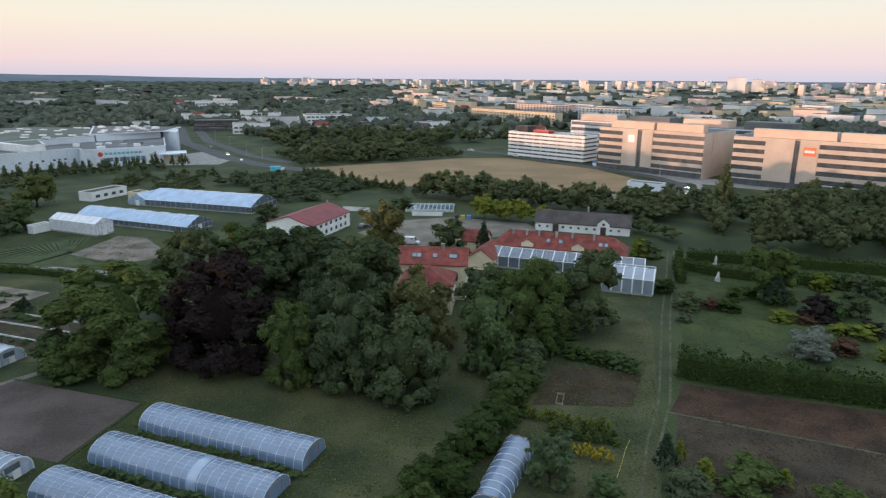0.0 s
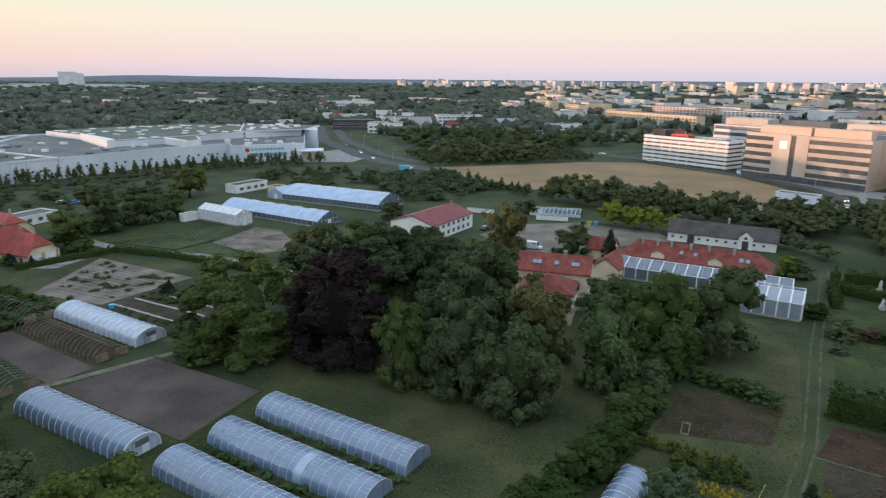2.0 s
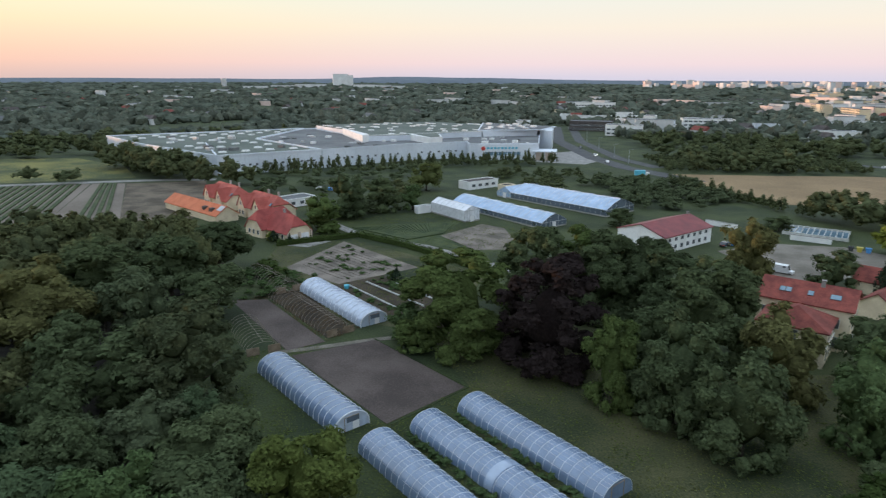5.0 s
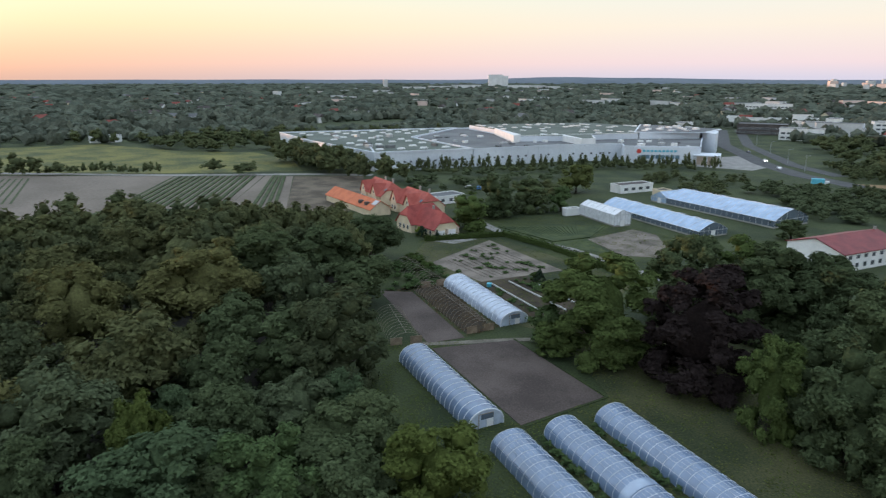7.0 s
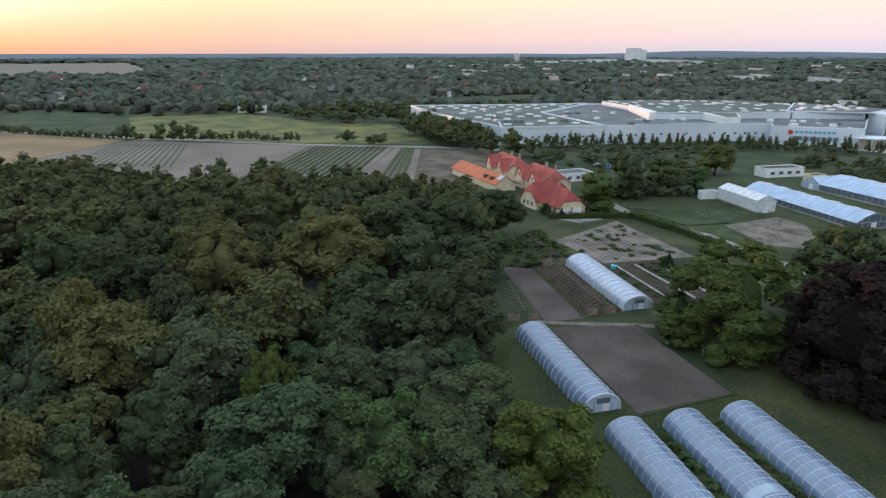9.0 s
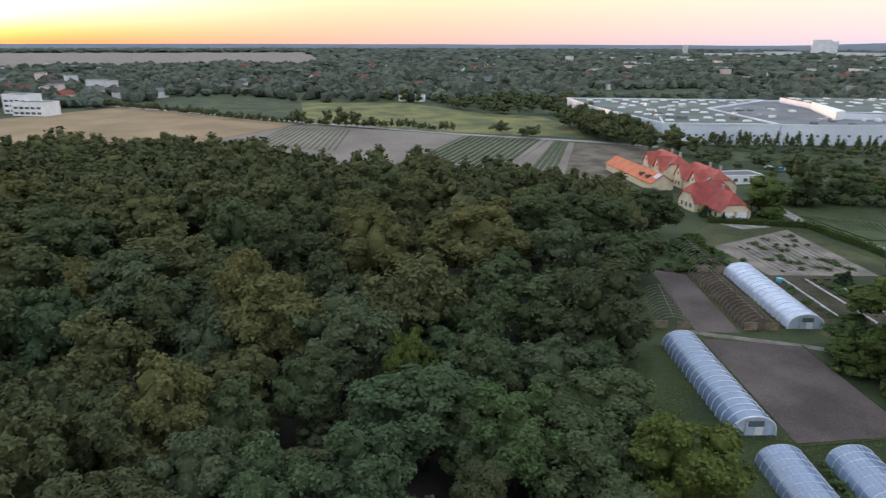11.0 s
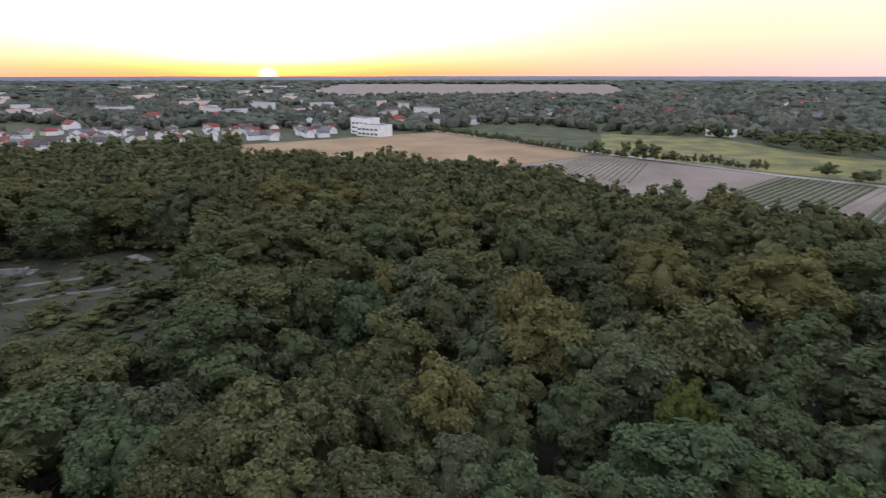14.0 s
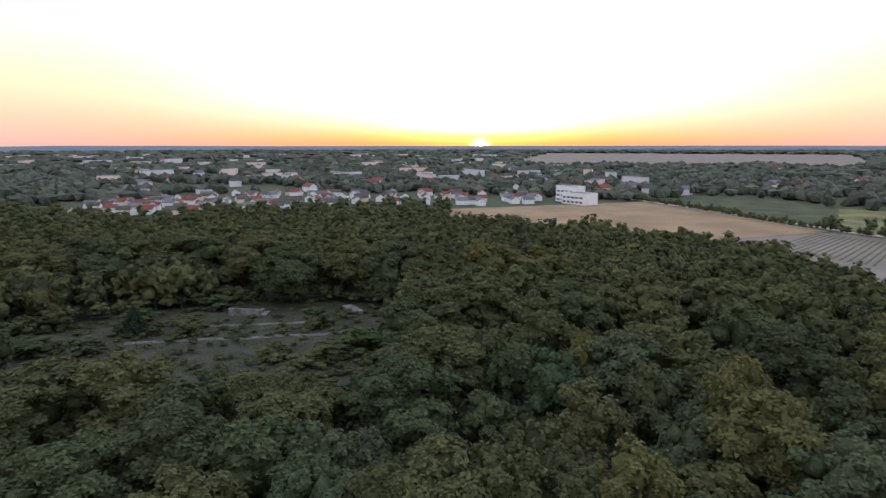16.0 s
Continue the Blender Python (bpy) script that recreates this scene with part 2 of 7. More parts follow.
M_CLAD = surface("light grey metal cladding", (0.6, 0.64, 0.7), (0.72, 0.76, 0.82), 0.5, 0.05, 1.0, 0.05)
M_TAN = surface("tan stone cladding", (0.50, 0.41, 0.34), (0.60, 0.50, 0.42), 0.75, 0.1, 2.0, 0.1)
# warmer than the tan walls: low sunlight on the top storeys put into the colour
M_SUNLIT_PEACH = surface("facade panels tinted sunlit peach", (0.6, 0.44, 0.34), (0.69, 0.52, 0.42), 0.75, 0.1, 2.0, 0.1)
M_GLASS = surface("dark window glass", (0.07, 0.078, 0.088), (0.12, 0.128, 0.14), 0.08, 0.3, 1.0, 0.0, spec=0.9)
M_GLASSBLUE = surface("bluish window glass", (0.12, 0.20, 0.26), (0.20, 0.30, 0.36), 0.1, 0.3, 1.0, 0.0, spec=0.9)
M_FRAME = surface("galvanised steel", (0.40, 0.42, 0.44), (0.55, 0.57, 0.60), 0.45, 0.6, 6.0, 0.0, metal=0.6)
M_RUST = surface("weathered hoop steel", (0.20, 0.16, 0.13), (0.32, 0.28, 0.24), 0.7, 0.6, 6.0, 0.0, metal=0.3)
M_WOOD = surface("weathered boards", (0.17, 0.125, 0.085), (0.30, 0.235, 0.165), 0.85, 0.7, 7.0, 0.3)
M_BARK = surface("bark", (0.045, 0.036, 0.028), (0.11, 0.09, 0.07), 0.95, 0.8, 6.0, 0.6)
M_BIRCH = surface("bleached dead wood", (0.12, 0.105, 0.09), (0.22, 0.195, 0.17), 0.9, 0.8, 6.0, 0.4)
M_DOOR = surface("dark door paint", (0.05, 0.035, 0.030), (0.09, 0.065, 0.055), 0.6, 0.8, 6.0, 0.1)
M_CONCRETE = surface("old concrete", (0.24, 0.23, 0.215), (0.38, 0.365, 0.34), 0.9, 0.3, 4.0, 0.4)
M_WHITEPAINT = surface("white lacquer", (0.74, 0.74, 0.75), (0.84, 0.84, 0.85), 0.25, 0.5, 3.0, 0.0, coat=0.5)
M_DARKPAINT = surface("dark lacquer", (0.03, 0.032, 0.036), (0.06, 0.062, 0.07), 0.25, 0.5, 3.0, 0.0, coat=0.5)
M_REDPAINT = surface("red paint", (0.45, 0.04, 0.03), (0.60, 0.07, 0.05), 0.5, 0.5, 3.0, 0.0)
M_CYANPAINT = surface("turquoise sign panel", (0.10, 0.42, 0.56), (0.15, 0.52, 0.66), 0.5, 0.5, 3.0, 0.0)
M_ORANGEPAINT = surface("orange red sign panel", (0.72, 0.17, 0.07), (0.80, 0.22, 0.10), 0.5, 0.5, 3.0, 0.0)
M_YELLOWPAINT = surface("yellow plastic", (0.42, 0.36, 0.06), (0.52, 0.44, 0.09), 0.5, 0.5, 3.0, 0.0)
M_BLUEPAINT = surface("blue plastic", (0.05, 0.22, 0.55), (0.09, 0.30, 0.65), 0.5, 0.5, 3.0, 0.0)
M_TYRE = surface("tyre rubber", (0.02, 0.02, 0.02), (0.035, 0.035, 0.035), 0.85, 1.0, 9.0, 0.1)

M_FILM = plastic_film("clear tunnel film", (0.25, 0.34, 0.50), 0.12, 0.22, 0.5, 0.5)
M_FILMWHITE = plastic_film("milky tunnel film", (0.60, 0.68, 0.82), 0.16, 0.10, 0.5, 0.9)
M_FILMHOUSE = plastic_film("white house film", (0.84, 0.86, 0.90), 0.32, 0.05, 0.5, 0.9)
M_FILMDOUBLE = plastic_film("doubled tunnel film", (0.44, 0.54, 0.70), 0.22, 0.12, 0.4, 0.6)
M_HOUSEGLASS = plastic_film("grey conservatory panes", (0.34, 0.40, 0.48), 0.12, 0.2, 0.1, 0.25)
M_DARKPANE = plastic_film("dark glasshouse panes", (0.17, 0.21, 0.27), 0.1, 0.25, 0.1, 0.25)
M_RIB = surface("pale painted rib", (0.60, 0.63, 0.68), (0.74, 0.77, 0.81), 0.4, 0.6, 6.0, 0.0)
M_GREENGLASS = plastic_film("greenhouse panes", (0.46, 0.62, 0.86), 0.18, 0.12, 0.6, 0.3)

M_RUIN = surface("mossy weathered concrete", (0.10, 0.10, 0.085), (0.23, 0.225, 0.205), 0.95, 0.5, 2.5, 0.6)
M_GRAVEL = surface("dusty grey gravel", (0.062, 0.062, 0.052), (0.155, 0.15, 0.135), 0.95, 0.5, 3.0, 0.8)
# litter brown taken near black: the shade under the crowns is in the colour
M_FLOOR_SHADE = surface("leaf litter with shade painted in", (0.012, 0.011, 0.008), (0.030, 0.027, 0.018), 0.95, 0.3, 3.0, 0.6)
L_FOREST = foliage("forest leaves", [(0.048, 0.058, 0.031), (0.108, 0.117, 0.052), (0.066, 0.080, 0.042), (0.118, 0.122, 0.053), (0.078, 0.090, 0.045), (0.138, 0.134, 0.060)])
L_WOOD = foliage("wood leaves", [(0.048, 0.058, 0.031), (0.108, 0.117, 0.052), (0.066, 0.080, 0.042), (0.118, 0.122, 0.053), (0.078, 0.090, 0.045), (0.138, 0.134, 0.060)], cell=0.1)
L_BELT = foliage("belt leaves", [(0.072, 0.092, 0.046), (0.110, 0.126, 0.060), (0.092, 0.110, 0.056), (0.128, 0.138, 0.064)], letting=0.22, cell=0.1)
L_GOLD = foliage("golden green leaves", [(0.084, 0.108, 0.030), (0.104, 0.122, 0.034)])
L_DARK = foliage("dark leaves", [(0.064, 0.084, 0.042), (0.080, 0.102, 0.049), (0.090, 0.112, 0.053)])
L_BRIGHT = foliage("fresh green leaves", [(0.064, 0.098, 0.040), (0.078, 0.116, 0.046), (0.086, 0.120, 0.050)])
L_FRESH = foliage("cool green leaves", [(0.070, 0.100, 0.051), (0.079, 0.110, 0.054)])
L_LINDEN = foliage("linden leaves", [(0.074, 0.104, 0.034), (0.094, 0.122, 0.040)])
L_WILLOW = foliage("willow leaves", [(0.108, 0.126, 0.046), (0.124, 0.138, 0.050)], letting=0.25)
L_GREY = foliage("grey green leaves", [(0.075, 0.093, 0.052), (0.091, 0.111, 0.060), (0.083, 0.105, 0.055)])
L_SILVER = foliage("silver leaves", [(0.14, 0.165, 0.13), (0.19, 0.21, 0.17)])
L_AUTUMN = foliage("yellowing leaves", [(0.104, 0.110, 0.046), (0.128, 0.124, 0.050), (0.116, 0.118, 0.048)])
L_RUST = foliage("rusty leaves", [(0.085, 0.052, 0.036), (0.105, 0.062, 0.042)])
L_BEECH = foliage("copper beech leaves", [(0.028, 0.021, 0.020), (0.038, 0.030, 0.027)], letting=0.1)
L_YELLOW = foliage("yellow foliage", [(0.130, 0.165, 0.030), (0.180, 0.200, 0.038)])
L_FLOWER = foliage("yellow flower heads", [(0.32, 0.26, 0.03), (0.40, 0.31, 0.04)])
L_HEDGE = foliage("hedge leaves", [(0.036, 0.058, 0.018), (0.052, 0.076, 0.023), (0.062, 0.086, 0.028)])
L_CONIFER = foliage("conifer needles", [(0.026, 0.042, 0.026), (0.040, 0.058, 0.034)], letting=0.12)
# distance haze is put into these leaves: lighter and bluer than the near ones
L_FAR_HAZE = foliage("far foliage tinted for haze", [(0.094, 0.112, 0.088), (0.112, 0.128, 0.098), (0.126, 0.136, 0.102)], 0.012, 0.2, 0.4, cell=0.03, grain=0.5)


# ---- helpers ----
class Shape:
    """Collects vertices and faces of one part."""

    def __init__(self):
        self.v, self.f = [], []

    def add(self, verts, faces):
        k = len(self.v)
        self.v.extend(verts)
        self.f.extend([tuple(i + k for i in f) for f in faces])
        return self

    def box(self, x0, x1, y0, y1, z0, z1):
        return self.add([(x0, y0, z0), (x1, y0, z0), (x1, y1, z0), (x0, y1, z0), (x0, y0, z1), (x1, y0, z1), (x1, y1, z1), (x0, y1, z1)],
                        [(3, 2, 1, 0), (4, 5, 6, 7), (0, 1, 5, 4), (1, 2, 6, 5), (2, 3, 7, 6), (3, 0, 4, 7)])

    def prism(self, poly, z0, z1):
        n = len(poly)
        area = sum(poly[i][0] * poly[(i + 1) % n][1] - poly[(i + 1) % n][0] * poly[i][1] for i in range(n))
        if area < 0:
            poly = poly[::-1]
        return self.add([(x, y, z0) for x, y in poly] + [(x, y, z1) for x, y in poly],
                        [tuple(range(n - 1, -1, -1)), tuple(range(n, 2 * n))] + [(i, (i + 1) % n, n + (i + 1) % n, n + i) for i in range(n)])

    def bar(self, a, b, w, h=None):
        """A square bar from a to b."""
        a, b = Vector(a), Vector(b)
        h = h or w
        d = (b - a).normalized()
        s = d.cross(Vector((0, 0, 1)))
        s = s.normalized() if s.length > 1e-4 else Vector((1, 0, 0))
        u = s.cross(d).normalized()
        vs = [tuple(p + s * i * w / 2 + u * j * h / 2) for p in (a, b) for i, j in ((-1, -1), (1, -1), (1, 1), (-1, 1))]
        return self.add(vs, [(0, 1, 2, 3), (7, 6, 5, 4), (0, 4, 5, 1), (1, 5, 6, 2), (2, 6, 7, 3), (3, 7, 4, 0)])

    def tube(self, pts, radii, sides=6):
        rings = []
        k = len(self.v)
        for i, p in enumerate(pts):
            p = Vector(p)
            d = Vector(pts[min(i + 1, len(pts) - 1)]) - Vector(pts[max(i - 1, 0)])
            d.normalize()
            s = d.cross(Vector((0.31, 0.95, 0.05)))
            s.normalize()
            u = s.cross(d)
            self.v.extend(tuple(p + (s * math.cos(a) + u * math.sin(a)) * radii[i]) for a in [2 * math.pi * j / sides for j in range(sides)])
            rings.append(k + i * sides)
        for r0, r1 in zip(rings, rings[1:]):
            self.f.extend((r0 + j, r0 + (j + 1) % sides, r1 + (j + 1) % sides, r1 + j) for j in range(sides))
        self.f.append(tuple(range(rings[0] + sides - 1, rings[0] - 1, -1)))
        self.f.append(tuple(range(rings[-1], rings[-1] + sides)))
        return self

    def mesh(self, name, material, smooth=False):
        me = bpy.data.meshes.new(name)
        me.from_pydata(self.v, [], self.f)
        me.materials.append(material)
        if smooth:
            me.polygons.foreach_set("use_smooth", [True] * len(me.polygons))
        me.update()
        return me


def part(name, shape, material, parent, label="", smooth=False):
    """One mesh object under a thing or under a part."""
    me = shape if isinstance(shape, bpy.types.Mesh) else shape.mesh(name, material, smooth)
    ob = new(name, me)
    ob.parent = parent
    return tagged(ob, label)


def thing(name, label, category, x=0, y=0, z=0, turn=0, group="", kind=""):
    ob = new(name)
    ob.matrix_basis = pose(x, y, z, 0, 0, turn)
    ob.empty_display_size = 0.3
    return tagged(ob, label, category, group, kind)


def structure(name, shape, material, label, category):
    return tagged(new(name, shape.mesh(name, material)), label, category, "", "structure")


def inside(x, y, poly):
    hit = False
    for i in range(len(poly)):
        (x0, y0), (x1, y1) = poly[i - 1], poly[i]
        if (y0 > y) != (y1 > y) and x < (x1 - x0) * (y - y0) / (y1 - y0) + x0:
            hit = not hit
    return hit


# ---- ground, fields and roads ----
ground_shape = Shape()
rings = [0, 60, 120, 200, 300, 450, 700, 1100, 1700, 2600, 3600, 4880]
ground_shape.v.append((0, 0, 0))
for r in rings[1:]:
    ground_shape.v.extend((r * math.cos(2 * math.pi * k / 64), r * math.sin(2 * math.pi * k / 64), 0) for k in range(64))
for k in range(64):
    ground_shape.f.append((0, 1 + k, 1 + (k + 1) % 64))
for i in range(len(rings) - 2):
    b = 1 + i * 64
    for k in range(64):
        ground_shape.f.append((b + k, b + 64 + k, b + 64 + (k + 1) % 64, b + (k + 1) % 64))
structure("ground", ground_shape, M_GRASS, "dark green rough grassland reaching to the horizon", "ground")


def field(name, poly, material, label, category="field", z=0.04):
    return structure(name, Shape().prism(poly, -0.05, z), material, label, category)


def strip(name, pts, width, material, label, category="road", z=0.05):
    """A road along points, of even width."""
    s = Shape()
    left, right = [], []
    for i, p in enumerate(pts):
        a, b = Vector(pts[max(0, i - 1)]), Vector(pts[min(len(pts) - 1, i + 1)])
        d = (b - a).normalized() * width / 2
        left.append((p[0] - d.y, p[1] + d.x))
        right.append((p[0] + d.y, p[1] - d.x))
    n = len(pts)
    s.add([(x, y, z) for x, y in left] + [(x, y, z) for x, y in right] + [(x, y, -0.05) for x, y in left] + [(x, y, -0.05) for x, y in right],
          [(i, n + i, n + i + 1, i + 1) for i in range(n - 1)] + [(i, i + 1, 2 * n + i + 1, 2 * n + i) for i in range(n - 1)]
          + [(n + i + 1, n + i, 3 * n + i, 3 * n + i + 1) for i in range(n - 1)])
    return structure(name, s, material, label, category)


WHEAT_EAST = [(-84, 357), (-30, 385), (14, 411), (42, 413), (87, 364), (108, 304), (90, 285), (66, 274), (40, 293), (19, 312), (-18, 299), (-50, 325)]
WHEAT_WEST = [(-440, -185), (-560, -60), (-516, -22), (-409, 58), (-352, 3), (-310, -20), (-300, -70), (-330, -140)]
FIELD_BARE = [(-352, 4), (-409, 60), (-330, 138), (-268, 90), (-226, 40), (-270, 0)]
FIELD_ROWS = [(-329, 139), (-299, 172), (-232, 118), (-262, 88)]
FIELD_STRIP = [(-299, 173), (-287, 182), (-214, 134), (-232, 118)]
AIRFIELD = [(-1500, -470), (-1390, -330), (-1570, -210), (-1440, -70), (-1640, 60), (-1420, 200), (-1900, 330), (-3300, 450), (-3300, -900), (-2100, -640)]
MEADOW = [(-410, 62), (-345, 137), (-300, 196), (-340, 215), (-400, 222), (-440, 190), (-530, 165), (-560, 80)]
SOIL_A = [(-71.8, 98.6), (-47.2, 91.0), (-51.0, 74.8), (-80.0, 84.4)]
SOIL_B = [(-113, 98.5), (-107, 103.5), (-79.3, 92.6), (-82.4, 85.6)]
YARD = [(-28, 206), (-17, 224), (4, 232), (30, 222), (34, 212), (20, 203), (6, 196), (-3, 186), (-12, 188)]

field("field_wheat", WHEAT_EAST, M_WHEAT, "ripe golden brown wheat field beside the offices")
field("field_stubble", WHEAT_WEST, M_WHEAT, "ripe golden wheat field beyond the wood")
field("field_bare", FIELD_BARE, M_FIELD, "bare greyish brown field beyond the wood")
field("field_crop", FIELD_ROWS, M_FIELD, "field with green vegetable rows")
field("field_strip", FIELD_STRIP, M_FIELD, "narrow bare strip of field with green rows")
field("meadow", MEADOW, M_MEADOW, "yellow green flowering meadow behind the road", "meadow")
field("soil_plot", SOIL_A, M_SOIL, "dark bare tilled plot between the tunnels", "soil", 0.06)
strip("soil_bank", [(-72.2, 98.9), (-60.0, 95.3), (-46.8, 91.3), (-50.4, 75.0)], 0.35, M_GRASS, "narrow weedy bank along the tilled plot", "bank", 0.1)
field("soil_plot_far", SOIL_B, M_SOIL, "long dark bare tilled plot", "soil", 0.06)
field("nursery_plot", [(-122, 124), (-127.5, 154), (-92.5, 143.5), (-100.8, 121)], M_SAND, "pale sandy nursery plot with weedy patches", "soil", 0.05)
field("nursery_ground", [(-141, 140), (-129, 158), (-74, 148), (-64, 108), (-80, 104), (-106, 108), (-128, 120)], M_TURF, "weedy olive ground of the nursery", "ground", 0.025)
field("garden_plot", [(-103, 117), (-97, 133), (-70, 126), (-74, 110)], M_BROWN, "brown garden plot with plank edges", "soil", 0.045)
field("brown_field", [(40.7, 99), (120, 72), (110, 40), (36, 55), (27, 64)], M_BROWN, "brown stubble field beside the hedge", "field")
field("russet_field", [(41.2, 98.6), (119, 72.3), (61.4, 78.0), (35.5, 89.2)], M_RUSSET, "russet brown strip of field along the hedge", "field", 0.048)
strip("field_balk", [(35.5, 89.2), (61.4, 78.0)], 0.5, M_TRACK, "pale grassy balk across the brown field", "path", 0.07)
field("garden_lawn", [(48, 118), (64, 168), (118, 158), (140, 120), (72, 93), (42, 103)], M_LAWN, "lawn of the garden with shrubs", "lawn")
field("park_lawn", [(-70, 108), (-47, 92), (-42, 82), (-15, 66), (26, 64), (37, 100), (50, 145), (20, 140), (-10, 120), (-45, 130)], M_TURF, "worn dry park lawn with olive grass", "lawn", 0.03)
field("garden_bed", [(20.7, 106), (35.2, 102.5), (30.3, 91), (14.5, 91.5)], M_BROWN, "brown weedy bed with grey bed posts", "soil", 0.055)
field("yard", YARD, M_DUST, "dusty trodden yard behind the villa", "yard")
field("sandy_plot", [(-106.6, 176.9), (-103.9, 199.2), (-94.4, 197.6), (-83.4, 184.2), (-80.5, 173.4), (-88.9, 167.7)], M_SAND, "sandy bare plot before the greenhouses", "soil")
field("kitchen_field", [(-141, 168), (-112, 200), (-106.8, 178), (-92, 166.5), (-108, 164.5)], M_CROP, "green nursery field with rows of plants", "field", 0.035)
field("construction_ground", [(-286, 182), (-262, 208), (-205, 165), (-190, 142), (-214, 134)], M_EARTH, "brown disturbed ground beside the orange shed", "soil", 0.06)
field("office_forecourt", [(84, 372), (92, 380), (140, 330), (190, 284), (180, 275), (120, 318)], M_PAVING, "grey paved forecourt before the offices", "pavement")
field("mall_apron", [(-165, 366), (-130, 372), (-128, 402), (-160, 440), (-172, 410)], M_PAVING, "paved apron beside the retail hall", "pavement")
field("airfield", AIRFIELD, M_FIELD, "wide pale dry grassland far off", "field")

strip("road_west", [(-640, -120), (-514, -14), (-414, 68), (-334, 139), (-288, 192), (-262, 214)], 6, M_PAVING, "grey country road along the fields")
strip("road_mall", [(-260, 640), (-200, 500), (-136, 405), (-106, 372), (-84, 358), (-60, 340)], 11, M_ASPHALT, "asphalt road past the retail hall")
strip("road_mall_second", [(-246, 648), (-184, 508), (-122, 412), (-90, 382)], 8, M_ASPHALT, "second carriageway past the retail hall")
strip("street", [(103, 262), (110, 290), (117, 314), (112, 335), (93, 364), (66, 398), (42, 436), (15, 458), (-60, 480)], 7, M_ASPHALT, "asphalt street before the office buildings")
strip("street_pavement", [(112, 262), (119, 288), (126, 312), (121, 334)], 3, M_PAVING, "pale pavement beside the street", "pavement")
strip("lane", [(-160, 178), (-145, 170), (-128, 163), (-103, 163), (-74, 156), (-60, 152)], 3.5, M_PAVING, "pale gravel lane behind the hedge")
strip("farm_path", [(-83.5, 84), (-79.6, 88.4), (-72, 98.6), (-68, 103)], 1.6, M_PATH, "pale dirt path between the plots", "path")
for i, dx in enumerate((-0.9, 0.9)):
    strip("track_rut_%d" % (i + 1), [(69 + dx, 186), (58 + dx, 155), (49 + dx, 131), (41 + dx, 107.5), (36 + dx, 93), (30 + dx, 80), (25 + dx, 66), (18 + dx, 45)], 0.42, M_TRACK, "pale wheel rut in the grass track", "path")

# hills that close the horizon; their blue is aerial haze put into the colour
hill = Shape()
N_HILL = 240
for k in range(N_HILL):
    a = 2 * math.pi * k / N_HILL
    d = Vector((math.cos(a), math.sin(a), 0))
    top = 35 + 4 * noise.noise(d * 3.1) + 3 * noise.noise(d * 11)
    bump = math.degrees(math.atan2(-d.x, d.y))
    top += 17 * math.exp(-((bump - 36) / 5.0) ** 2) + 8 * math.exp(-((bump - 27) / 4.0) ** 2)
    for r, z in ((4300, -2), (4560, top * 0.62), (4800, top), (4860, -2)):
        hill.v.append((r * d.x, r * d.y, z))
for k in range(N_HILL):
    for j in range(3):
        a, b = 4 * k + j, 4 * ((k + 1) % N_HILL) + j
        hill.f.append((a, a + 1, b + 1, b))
M_HILL = surface("far hills tinted haze blue", (0.10, 0.125, 0.155), (0.13, 0.155, 0.185), 0.95, 0.004, 0.03, 0.0)
structure("backdrop", hill, M_HILL, "low wooded hills along the horizon, painted haze blue", "hills")


# ---- trees ----
ICO = bmesh.new()
bmesh.ops.create_icosphere(ICO, subdivisions=1, radius=1)
ICO_V = np.array([v.co[:] for v in ICO.verts])
ICO_F = np.array([[v.index for v in f.verts] for f in ICO.faces])
ICO.free()


def many(name, verts, faces, material, smooth=True):
    """A mesh from arrays of vertices and of triangles or quads."""
    me = bpy.data.meshes.new(name)
    k = faces.shape[1]
    me.vertices.add(len(verts))
    me.vertices.foreach_set("co", np.asarray(verts, np.float32).ravel())
    me.loops.add(faces.size)
    me.loops.foreach_set("vertex_index", faces.astype(np.int32).ravel())
    me.polygons.add(len(faces))
    me.polygons.foreach_set("loop_start", np.arange(0, faces.size, k, dtype=np.int32))
    me.polygons.foreach_set("use_smooth", np.full(len(faces), smooth))
    me.materials.append(material)
    me.update(calc_edges=True)
    return me


def blobs(centres, radii, heights, rng, rough=0.22):
    """Uneven clumps: centres (n,3), radii (n), half heights (n)."""
    n = len(centres)
    v = ICO_V[None] * (1 + rng.uniform(-rough, rough, (n, 12, 1)))
    v = v * np.stack([radii, radii, heights], 1)[:, None] + centres[:, None]
    f = ICO_F[None] + 12 * np.arange(n)[:, None, None]
    return v.reshape(-1, 3), f.reshape(-1, 3)


def leaf_tris(pos, nor, size, rng):
    """A three-cornered spray of leaves at each place."""
    n = len(pos)
    t = np.cross(nor, rng.normal(size=(n, 3)))
    t /= np.linalg.norm(t, axis=1)[:, None] + 1e-9
    b = np.cross(nor, t)
    s = size * rng.uniform(0.55, 1.35, (n, 1))
    tip = nor * s * rng.uniform(-0.3, 0.2, (n, 1))
    return np.stack([pos + t * s * 0.75 + tip, pos - t * s * 0.45 + b * s * 0.5, pos - t * s * 0.4 - b * s * 0.5], 1).reshape(-1, 3)


